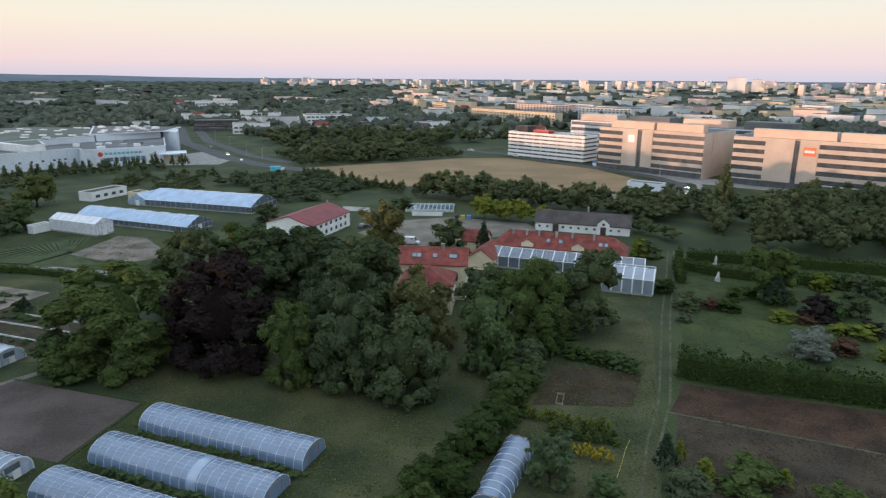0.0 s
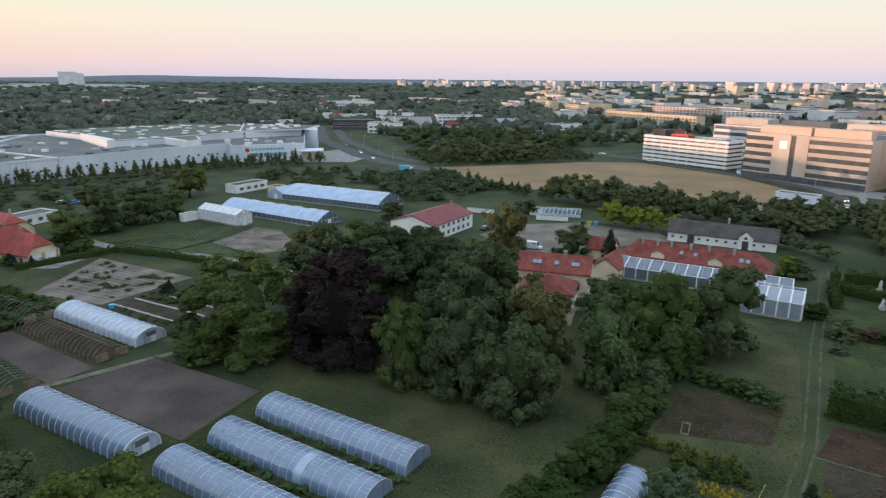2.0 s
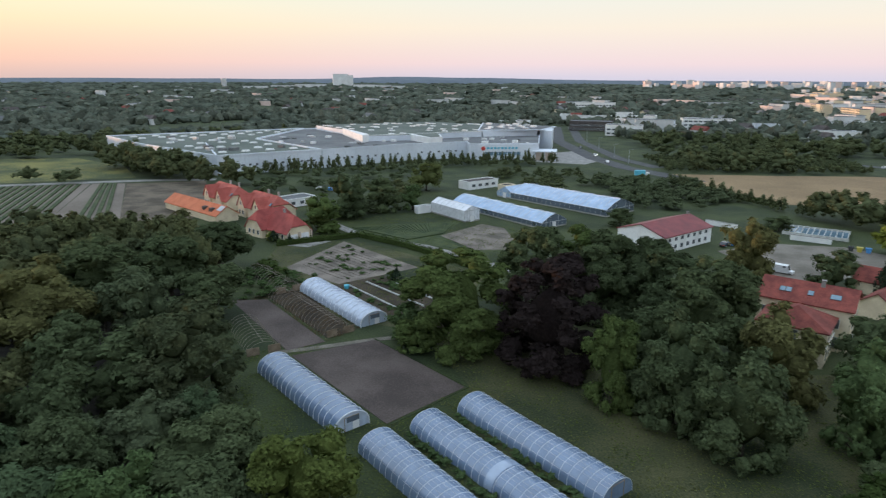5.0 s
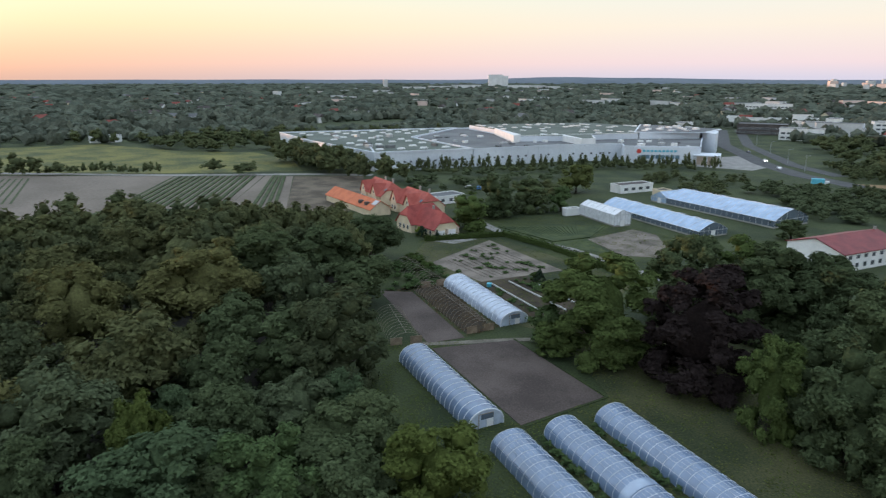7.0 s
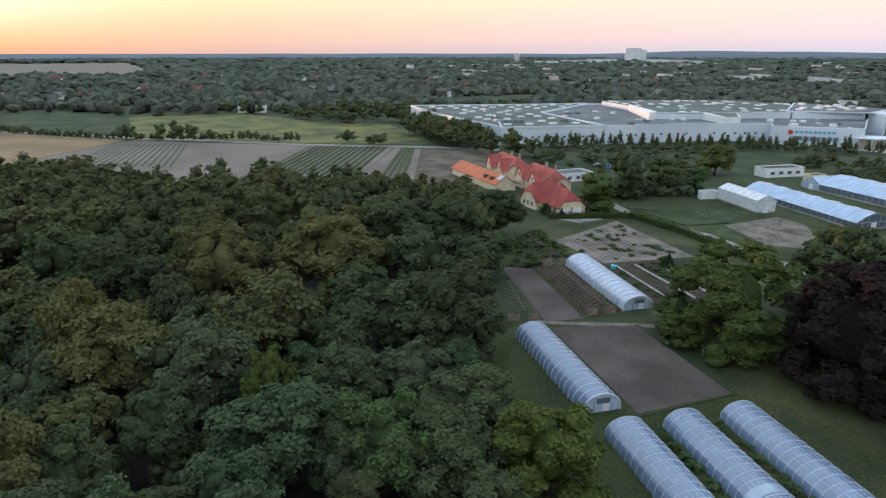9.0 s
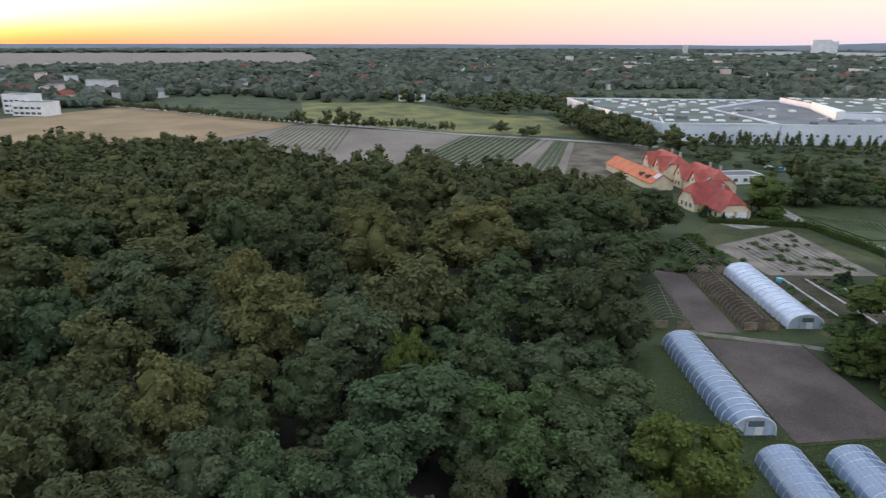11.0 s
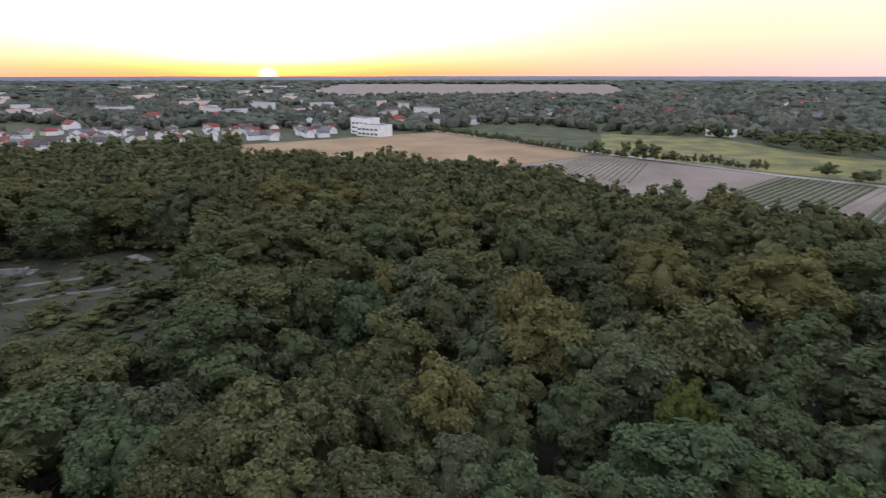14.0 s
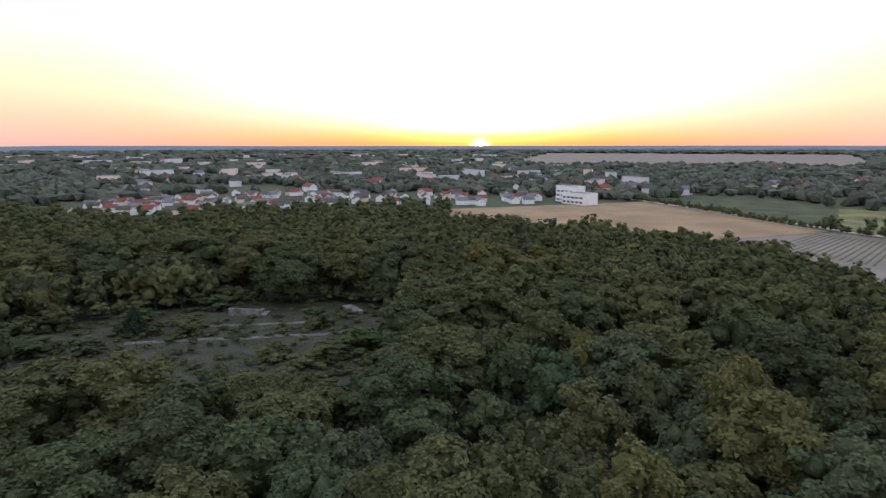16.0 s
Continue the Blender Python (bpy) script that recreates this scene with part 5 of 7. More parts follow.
villa = prism_house("villa", "cream two-storey villa with red tiled roofs", "house", -1.8, 146.6, -6, 16, 10.5, 8.3, 2.7, M_CREAM, M_RED)
windows(villa, -5.25, (-6.5, -4.2, 5.6), 4.6, 1.1, 1.8)
windows(villa, -5.25, (-6.5, -4.2, 5.6), 1.0, 1.1, 1.9)
windows(villa, 8.0, (-3.2, 0, 3.2), 4.6, 1.1, 1.8, 1, None, "y")
windows(villa, 8.0, (-3.2, 0, 3.2), 1.0, 1.1, 1.9, 1, None, "y")
for sx in (-4.3, -3.2, 0.6, 4.4, 5.2):
    skylight(villa, sx, -2.9, 9.75, 27)
chimney(villa, 2.2, -0.6, 9.8, 12.0, 0.7)
wing = prism_house("villa_wing", "cream villa wing with hipped red roof", "house", -3.0, 136.2, 84, 9.6, 11.4, 6.7, 2.6, M_CREAM, M_RED, hip=0.95)
windows(wing, -4.8, (-3.6, -0.5, 3.2), 4.3, 1.2, 1.9, -1, None, "y")
windows(wing, -4.8, (-3.6, -0.5, 3.2), 0.9, 1.2, 2.0, -1, None, "y")
windows(wing, -5.7, (-2.6, 0.6, 3.4), 4.3, 1.1, 1.8)
windows(wing, -5.7, (-2.6, 0.6, 3.4), 0.9, 1.1, 1.9)
part("cornice", Shape().box(-4.95, 4.95, -5.85, -5.7, 3.7, 3.95).box(-4.95, -4.8, -5.85, 5.85, 3.7, 3.95), M_WHITE, wing)

long_house = prism_house("long_house", "long low house with red tiled roof and dormers", "house", 34, 177.9, -18.4, 37, 10, 3.5, 3.4, M_CREAM, M_RED, hip=0.22)
for dx in (-8.6, 5.6):
    dormer(long_house, dx, -5.1, 3.3, 3.4, 2.4, 3.6)
for dx in (-13.5, -9.5, -6.0, -1.0, 3.5, 9.5):
    chimney(long_house, dx, -1.2, 5.6, 7.6)
for dx in (-3, 0.5, 11.5, 13):
    skylight(long_house, dx, -2.6, 5.3, 34)
annex = prism_house("annex", "small house with red tiled roof", "house", 12.4, 170.5, 70, 12, 7, 3.2, 2.4, M_CREAM, M_RED)
small = prism_house("small_house", "small red roofed outbuilding beside the conifer", "house", 10.5, 187, -15, 7, 8, 3.2, 2.6, M_CREAM, M_RED)
barn = prism_house("barn", "white barn with dark brown roof", "barn", 47.8, 211.8, -16.8, 31, 8.6, 3.0, 3.2, M_WHITE, M_SLATE)
windows(barn, -4.5, [-14 + 2.6 * i for i in range(11) if i not in (2, 8)], 1.3, 0.8, 0.7)
part("barn_door", Shape().box(-9.6, -7.6, -4.62, -4.5, 0, 2.6), M_DOOR, barn, "dark wooden double door")
gable = Shape().add([(5, -4.9, 0), (9, -4.9, 0), (9, -4.9, 3.6), (7, -4.9, 5.4), (5, -4.9, 3.6), (5, -1, 0), (9, -1, 0), (9, -1, 3.6), (7, -1, 5.4), (5, -1, 3.6)],
                    [(0, 1, 2, 3, 4), (1, 6, 7, 2), (5, 0, 4, 9)])
part("cross_gable", gable, M_WHITE, barn)
cr = Shape()
for q in (-1, 1):
    lo = [(7 + q * 2.25, -5.1, 3.42), (7, -5.1, 5.5), (7, 0, 5.5), (7 + q * 2.25, 0, 3.42)]
    cr.add(lo + [(a, b, c + .14) for a, b, c in lo], [(0, 1, 2, 3), (7, 6, 5, 4), (0, 4, 5, 1), (1, 5, 6, 2), (2, 6, 7, 3), (3, 7, 4, 0)])
part("cross_gable_roof", cr, M_SLATE, barn)
part("gable_door", Shape().box(6.1, 7.9, -5.0, -4.9, 0, 2.6), M_DOOR, barn, "dark wooden door")
part("gable_hatch", Shape().box(6.6, 7.4, -5.0, -4.9, 3.1, 3.9), M_DOOR, barn, "dark loft hatch")
chimney(barn, 1.5, 0.3, 6.0, 8.0)
hall = prism_house("hall", "white storage hall with dark red sheet roof", "hall", -44, 208.0, 70, 25, 16.5, 4.8, 2.6, M_WHITE, M_MAROON)
windows(hall, -8.25, [-10 + 3.2 * i for i in range(7)], 3.3, 1.3, 1.0)
windows(hall, -8.25, [-10 + 3.2 * i for i in range(7)], 0.9, 1.3, 1.2)
chimney(hall, 11.8, 0, 7.2, 8.3, 0.5)

house = prism_house("family_house", "cream house with steep deep red tiled roof", "house", -155.0, 150.0, 84, 13.5, 8.4, 3.0, 5.0, M_CREAM, M_CRIMSON, cut=0.5)
windows(house, -6.75, (-2.2, 0, 2.2), 1.0, 0.9, 1.4, -1, None, "y")
wing2 = prism_house("house_wing", "cream house wing with garage doors under deep red roof", "house", -146.8, 148.6, -10, 14, 9, 2.9, 4.7, M_CREAM, M_CRIMSON, cut=0.4)
for gy0 in (-2.1, 2.1):
    part("garage_door", Shape().box(7.0, 7.12, gy0 - 1.4, gy0 + 1.4, 0, 2.3), M_WHITEPAINT, wing2, "white roller garage door")
for gy0 in (-4.3, 0, 4.3):
    part("pier", Shape().box(7.0, 7.5, gy0 - 0.3, gy0 + 0.3, 0, 2.8), M_TAN, wing2, "brick pier beside the garage doors")
chimney(wing2, -1.5, 0.8, 6.8, 8.6)
windows(wing2, -4.5, (-2, 2.0, 4.6), 0.9, 1.0, 1.3)
field("driveway", [(-141, 140), (-132, 143), (-131, 152), (-139, 152)], M_PAVING, "grey paved drive before the garage", "driveway")
for hx, hy, turn, length, cross in ((-174.5, 166.5, -14, 20, -7), (-202.5, 173.0, -16, 21, -6)):
    h2 = prism_house("terrace_house", "cream and coral roofed terrace house with gables", "house", hx, hy, turn, length, 11.5, 3.8, 4.8, M_CREAM, M_CORAL, "terrace houses", cut=0.45)
    for cx in (cross, cross + 11):
        fr = Shape().add([(cx - 2.8, -6.6, 0), (cx + 2.8, -6.6, 0), (cx + 2.8, -6.6, 4), (cx, -6.6, 8.0), (cx - 2.8, -6.6, 4), (cx - 2.8, -1, 0), (cx + 2.8, -1, 0), (cx + 2.8, -1, 4), (cx, -1, 8.0), (cx - 2.8, -1, 4)],
                         [(0, 1, 2, 3, 4), (1, 6, 7, 2), (5, 0, 4, 9)])
        part("gable", fr, M_CREAM, h2)
        rr2 = Shape()
        for q in (-1, 1):
            lo = [(cx + q * 3.2, -7.0, 3.55), (cx, -7.0, 8.1), (cx, 0, 8.1), (cx + q * 3.2, 0, 3.55)]
            rr2.add(lo + [(a, b, c + .18) for a, b, c in lo], [(0, 1, 2, 3), (7, 6, 5, 4), (0, 4, 5, 1), (1, 5, 6, 2), (2, 6, 7, 3), (3, 7, 4, 0)])
        part("gable_roof", rr2, M_CORAL, h2)
        windows(h2, -6.6, (cx - 1.1, cx + 1.1), 1.0, 1.0, 1.4)
        windows(h2, -6.6, (cx,), 4.4, 0.9, 1.2)
        skylight(h2, cx + 5.2, -3.6, 6.2, 40)
    chimney(h2, 1, 0.5, 8.2, 10.0)
    chimney(h2, length / 2 - 2, 0.5, 8.2, 10.0)
shed = prism_house("shed", "long shed with bright orange roof", "shed", -199, 156.5, -10.6, 39, 8.4, 2.6, 2.8, M_CREAM, M_ORANGE)
for dx in (9, 14):
    part("roof_vent", Shape().box(dx - 0.9, dx + 0.9, -3.4, -1.8, 3.4, 4.6), M_SLATE, shed)
part("roof_sheet", Shape().add([(16.6, -2.4, 4.10), (19.7, -2.4, 4.10), (19.7, -0.4, 5.45), (16.6, -0.4, 5.45), (16.6, -2.4, 4.17), (19.7, -2.4, 4.17), (19.7, -0.4, 5.52), (16.6, -0.4, 5.52)],
                               [(0, 1, 2, 3), (7, 6, 5, 4), (0, 4, 5, 1), (1, 5, 6, 2), (2, 6, 7, 3), (3, 7, 4, 0)]), M_FRAME, shed, "bare metal roof sheet")


def flat_house(name, label, category, x, y, turn, length, width, h, m_wall, m_roof, group=""):
    """A flat-roofed building with a parapet and a row of windows."""
    ob = thing(name, label, category, x, y, 0, turn, group)
    a, b = length / 2, width / 2
    part("wall", Shape().box(-a, a, -b, b, -0.2, h), m_wall, ob)
    part("roof", Shape().box(-a + .25, a - .25, -b + .25, b - .25, h + .01, h + .06), m_roof, ob)
    p = Shape()
    for x0, x1, y0, y1 in ((-a - .1, a + .1, -b - .1, -b + .22), (-a - .1, a + .1, b - .22, b + .1), (-a - .1, -a + .22, -b + .22, b - .22), (a - .22, a + .1, -b + .22, b - .22)):
        p.box(x0, x1, y0, y1, h - 0.1, h + 0.35)
    part("parapet", p, m_wall, ob)
    return ob


fs = flat_house("flat_shed", "flat roofed pale shed behind the greenhouses", "shed", -142.5, 266, 70, 18, 7, 3.4, M_WHITE, M_SLATE)
windows(fs, -3.5, (-6, -2, 2, 6), 1.2, 2.0, 1.2)
gs = flat_house("grey_shed", "low pale shed with grey felt roof", "shed", -183, 189, 80, 14, 9, 3.0, M_WHITE, M_ROOFGREY)
windows(gs, -4.5, (-4, 0, 4), 1.0, 1.6, 1.2)
flat_house("boiler_house", "small cream boiler house", "shed", -126, 262, 70, 6, 5, 3.2, M_CREAM, M_SLATE)
flat_house("site_container", "white site container beside the film house", "container", -131.8, 204.0, 67, 6, 2.5, 2.5, M_WHITE, M_ROOFGREY)


# ---- glasshouses ----
def glasshouse(x, y, turn, length, width, eave, ridge, label, arch=0.25, bays=16, film=None, ribs=None, rib_w=0.09, side=None):
    """Framed glass or film house; ridge along local x; every bay of the roof is a pane of its own."""
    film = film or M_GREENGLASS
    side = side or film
    ob = thing("glasshouse", label, "greenhouse", x, y, 0, turn, "glasshouses")
    a, b = length / 2, width / 2
    prof = []
    n = 8
    for k in range(n + 1):
        t = k / n
        prof.append((-b + 2 * b * t, eave + (ridge - eave) * ((1 - arch) * (1 - abs(2 * t - 1)) + arch * math.sin(math.pi * t))))
    base = Shape().box(-a, a, -b, -b + .2, -0.1, 0.5).box(-a, a, b - .2, b, -0.1, 0.5).box(-a, -a + .2, -b + .2, b - .2, -0.1, 0.5).box(a - .2, a, -b + .2, b - .2, -0.1, 0.5)
    part("plinth", base, M_CONCRETE, ob)
    step = length / bays
    for k in range(n):
        (y0, z0), (y1, z1) = prof[k], prof[k + 1]
        me = Shape().add([(0.04, y0, z0), (step - .04, y0, z0), (step - .04, y1, z1), (0.04, y1, z1)], [(0, 1, 2, 3)]).mesh("roof_pane", film)
        for i in range(bays):
            o = part("roof_pane", me, None, ob)
            o.matrix_basis = pose(-a + i * step, 0, 0)
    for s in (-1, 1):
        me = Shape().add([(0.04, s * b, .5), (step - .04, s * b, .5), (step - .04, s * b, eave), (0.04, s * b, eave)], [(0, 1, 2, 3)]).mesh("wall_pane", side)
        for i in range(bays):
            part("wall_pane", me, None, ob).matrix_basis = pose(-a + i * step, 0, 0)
        e = Shape()
        for k in range(n):
            (y0, z0), (y1, z1) = prof[k], prof[k + 1]
            e.add([(s * a, y0, .5), (s * a, y1, .5), (s * a, y1, z1), (s * a, y0, z0)], [(0, 1, 2, 3)])
        part("end_panes", e, side, ob)
        part("end_door", Shape().box(s * a - .05, s * a + .05, -0.9, 0.9, 0, 2.1), M_WHITEPAINT, ob)
    rib = Shape()
    for (y0, z0), (y1, z1) in zip([(-b, 0.5)] + prof, prof + [(b, 0.5)]):
        rib.bar((0, y0, z0 + .02), (0, y1, z1 + .02), rib_w)
    me = rib.mesh("rib", ribs or M_FRAME)
    for i in range(bays + 1):
        part("rib", me, None, ob).matrix_basis = pose(-a + i * step, 0, 0)
        if i % 3 == 1 and arch > 0.4:
            (y0, z0), (y1, z1) = prof[n // 2], prof[n // 2 + 1]
            part("roof_vent", Shape().add([(0.1, y0 + .1, z0 + .12), (step * 1.6, y0 + .1, z0 + .12), (step * 1.6, y1, z1 + .3), (0.1, y1, z1 + .3)], [(0, 1, 2, 3)]), film, ob).matrix_basis = pose(-a + min(i, bays - 2) * step, 0, 0)
    for s in (-1, 1):
        for yy in (-0.66 * b, -0.33 * b, 0.33 * b, 0.66 * b):
            zz = eave + (ridge - eave) * ((1 - arch) * (1 - abs(yy / b)) + arch * math.sin(math.pi * (yy / b + 1) / 2))
            part("end_post", Shape().box(s * a - .06, s * a + .06, yy - .06, yy + .06, 0.5, zz), ribs or M_FRAME, ob)
        part("end_rail", Shape().box(s * a - .07, s * a + .07, -b, b, eave - .08, eave + .06), ribs or M_FRAME, ob)
    for (y0, z0) in (prof[0], prof[n // 2], prof[-1]):
        part("purlin", Shape().bar((-a, y0, z0 + .03), (a, y0, z0 + .03), 0.12), M_WHITEPAINT, ob)
    return ob


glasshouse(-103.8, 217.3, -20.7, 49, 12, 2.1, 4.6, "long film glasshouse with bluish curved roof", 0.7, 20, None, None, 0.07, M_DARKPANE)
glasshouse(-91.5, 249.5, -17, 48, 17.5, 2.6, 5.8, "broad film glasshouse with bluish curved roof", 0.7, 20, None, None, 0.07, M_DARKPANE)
glasshouse(-118.5, 256, 73, 14, 9, 2.2, 4.6, "short glasshouse joining the long ones", 0.1, 5)
glasshouse(-118.5, 205.1, -22.7, 21, 6.6, 4.0, 5.6, "white film covered plant house", 0.1, 7, M_FILMHOUSE)
glasshouse(33.5, 166.4, -18, 41, 10, 3.2, 4.7, "white framed glasshouse along the long house", 0.0, 14, M_DARKPANE, M_WHITEPAINT, 0.22)
glasshouse(46.5, 151.5, -20, 12, 12.5, 3.9, 5.0, "white framed glasshouse with large panes", 0.0, 5, M_HOUSEGLASS, M_WHITEPAINT, 0.3)

# ---- retail hall ----
def clad(ob, a, b, z0, z1, step, material, name="cladding_panel"):
    """Panels with open joints along a wall from a to b, proud of it on its right hand side."""
    a, b = Vector(a), Vector(b)
    d = b - a
    n = max(1, round(d.length / step))
    w = d.length / n
    me = Shape().box(0.04, w - .04, -0.18, 0.0, z0, z1).mesh(name, material)
    ang = math.degrees(math.atan2(d.y, d.x))
    for i in range(n):
        p = a + d * i / n
        part(name, me, None, ob).matrix_basis = pose(p.x, p.y, 0, 0, 0, ang)


HALL_A = [(-270, 222), (-247, 274), (-326, 298), (-362, 378), (-421, 254), (-358, 236)]
HALL_B = [(-247, 274.5), (-227, 328), (-204, 361), (-196, 350), (-162, 376.5), (-188, 436), (-208, 500), (-301, 474), (-362, 378.5), (-326, 298.5)]
retail = thing("retail_hall", "huge light grey retail hall with rooftop skylights", "shopping hall")
part("wall", Shape().prism(HALL_A, -0.2, 9.7), M_CLAD, retail)
part("roof", Shape().prism(HALL_A, 9.71, 9.9), M_ROOFGREEN, retail, "greenish grey felt roof")
for (x0, y0), (x1, y1) in zip(HALL_A, HALL_A[1:] + HALL_A[:1]):
    part("parapet", Shape().bar((x0, y0, 10.2), (x1, y1, 10.2), 0.9, 0.9), M_CLAD, retail)
part("roof_kerb", Shape().bar((-270, 222, 10.3), (-330, 262, 10.3), 0.7, 0.6), M_CLAD, retail)
clad(retail, (-270, 222), (-247, 274), 0.2, 9.7, 7.2, M_CLAD)
clad(retail, (-358, 236), (-270, 222), 0.2, 9.7, 8, M_CLAD)
q = random.Random(3)
dome = Shape().box(-2.2, 2.2, -1.1, 1.1, 9.9, 10.3).box(-1.9, 1.9, -0.85, 0.85, 10.3, 10.75).mesh("roof_dome", M_WHITE)
for i in range(11):
    for j in range(9):
        x, y = -268 - 13.5 * i + 5.0 * j, 232 + 3.0 * i + 12.0 * j
        if inside(x - 6, y, HALL_A) and inside(x + 6, y, HALL_A) and q.random() < 0.72:
            part("roof_dome", dome, None, retail).matrix_basis = pose(x + q.uniform(-1, 1), y + q.uniform(-1, 1), 0, 0, 0, 66)
for i in range(12):
    x, y = q.uniform(-400, -255), q.uniform(235, 340)
    if inside(x - 6, y, HALL_A) and inside(x + 6, y, HALL_A):
        w, l = q.uniform(1.2, 2.4), q.uniform(1.5, 4)
        part("roof_unit", Shape().box(x - w, x + w, y - l / 2, y + l / 2, 9.9, 9.9 + q.uniform(1, 2)), q.choice((M_ROOFGREY, M_FRAME)), retail)

front = thing("retail_building", "light grey retail building with stepped roofs and sign", "shopping hall")
part("wall", Shape().prism(HALL_B, -0.2, 9.4), M_CLAD, front)
part("roof", Shape().prism(HALL_B, 9.41, 9.6), M_ROOFGREY, front, "dark grey membrane roof")
for (x0, y0), (x1, y1) in zip(HALL_B, HALL_B[1:] + HALL_B[:1]):
    part("parapet", Shape().bar((x0, y0, 9.9), (x1, y1, 9.9), 0.6, 0.9), M_CLAD, front)
for (a0, b0) in zip(HALL_B[:5], HALL_B[1:6]):
    clad(front, a0, b0, 0.2, 9.4, 6.8, M_CLAD)
DECK = [(-260, 330), (-241, 353.5), (-228.5, 384.5), (-216.6, 402.5), (-246, 462), (-300, 468), (-350, 380), (-306, 361)]
deck = part("upper_hall", Shape().prism(DECK, 9.6, 13.0), M_CLAD, front)
part("roof_cover", Shape().prism(DECK, 13.01, 13.2), M_ROOFGREEN, deck, "greenish grey felt roof")
part("roof_edge", Shape().bar((-260, 330, 13.3), (-228.5, 384.5, 13.3), 0.5, 0.5).bar((-228.5, 384.5, 13.3), (-216.6, 402.5, 13.3), 0.5, 0.5), M_WHITE, deck)
part("roof_upstand", Shape().prism([(-307, 361), (-304, 358), (-256, 321), (-259, 331)], 9.6, 14.2), M_WHITE, front, "white windward upstand")
part("roof_upstand", Shape().prism([(-244, 356), (-241.5, 352), (-219.4, 340.5), (-216, 350.5), (-233, 372)], 9.6, 13.4), M_WHITE, front, "white roof house")
part("stair_roof", Shape().prism([(-243, 357), (-219.6, 342.5), (-217.4, 350), (-232, 370)], 13.41, 13.6), M_ROOFGREEN, front)
HEAD = [(-216, 403), (-188.3, 432), (-196, 462), (-250, 464)]
head = part("head_hall", Shape().prism(HEAD, 9.6, 13.6), M_CLAD, front, "white upper hall")
part("canopy", Shape().prism([(-219, 401), (-183.5, 431), (-188, 466), (-252, 468)], 13.6, 14.2), M_CLAD, head, "flat overhanging roof slab")
part("slab_cover", Shape().prism([(-218.5, 402.5), (-185, 431.5), (-189.5, 464.5), (-250, 466.5)], 14.21, 14.3), M_ROOFGREY, head)
part("entrance_wall", Shape().prism([(-188.0, 436), (-176, 430), (-184, 452), (-196, 462)], -0.2, 13.59), M_CLAD, head)
for i in range(26):
    x, y = q.uniform(-246, -192), q.uniform(410, 462)
    if inside(x - 3, y, HEAD) and inside(x + 3, y, HEAD):
        part("roof_unit", Shape().box(x - q.uniform(.8, 2.4), x + 1.6, y - 1.4, y + q.uniform(.8, 2.5), 14.2, 14.2 + q.uniform(0.6, 1.6)), q.choice((M_WHITE, M_FRAME, M_WHITE)), front)
for i in range(60):
    x, y = q.uniform(-340, -220), q.uniform(335, 465)
    if inside(x - 4, y, DECK) and inside(x + 4, y, DECK):
        part("roof_dome", Shape().box(x - 2.0, x + 2.0, y - 1.0, y + 1.0, 13.2, 13.8), M_WHITE, deck)
for i in range(90):
    x, y = q.uniform(-320, -165), q.uniform(285, 440)
    if inside(x - 3, y, HALL_B) and inside(x + 3, y, HALL_B) and inside(x, y - 3, HALL_B) and not any(inside(x + e, y + e, p) for p in (DECK, HEAD) for e in (-4, 0, 4)):
        w, l, h = q.uniform(0.6, 1.8), q.uniform(1.2, 4.5), q.uniform(0.6, 1.7)
        part("roof_unit", Shape().box(x - w, x + w, y - l / 2, y + l / 2, 9.6, 9.6 + h), q.choice((M_ROOFGREY, M_WHITE, M_FRAME, M_WHITE)), front)
porch = part("porch", Shape().prism([(-164, 371), (-150, 377), (-156, 392), (-166, 386)], 5.2, 5.8), M_CLAD, front, "flat porch roof before the entrance")
part("porch_wall", Shape().prism([(-163, 375), (-153, 379), (-157, 389), (-165, 385)], -0.2, 5.2), M_TAN, porch)
for cx, cy in ((-163, 372.2), (-157, 374.8), (-151, 377.6)):
    part("column", Shape().box(cx - .3, cx + .3, cy - .3, cy + .3, -0.1, 5.2), M_CLAD, porch)
sign_wall = part("sign_wall", Shape().box(0, 34, -0.6, -0.2, 0.3, 9.9), M_CLAD, front)
sign_wall.matrix_basis = pose(-191.5, 353.4, 0, 0, 0, 37.9)
for i in range(9):
    part("sign_bar", Shape().box(5 + i * 2.2, 6.6 + i * 2.2, -0.75, -0.6, 6.9, 8.1), M_CYANPAINT, sign_wall, "turquoise sign bar")
part("sign_disc", Shape().tube([(2.8, -0.8, 7.3), (2.8, -0.6, 7.3)], [1.3, 1.3], 14), M_REDPAINT, sign_wall, "red round sign")
for i in range(8):
    part("sign_window", Shape().box(4 + i * 2.8, 6.4 + i * 2.8, -0.68, -0.6, 3.0, 5.2), M_GLASSBLUE, sign_wall)
for a0, b0, n in ((HALL_A[0], HALL_A[1], 14), (HALL_B[0], HALL_B[1], 9), (HALL_B[1], HALL_B[2], 5)):
    a0, b0 = Vector(a0), Vector(b0)
    ang = math.degrees(math.atan2(b0.y - a0.y, b0.x - a0.x))
    me = Shape().box(0, 1.3, -0.26, -0.18, 4.2, 5.2).mesh("window", M_GLASS)
    for i in range(n):
        p = a0 + (b0 - a0) * (i + 1.5) / (n + 2)
        part("window", me, None, retail if a0.x < -260 else front).matrix_basis = pose(p.x, p.y, 0, 0, 0, ang)


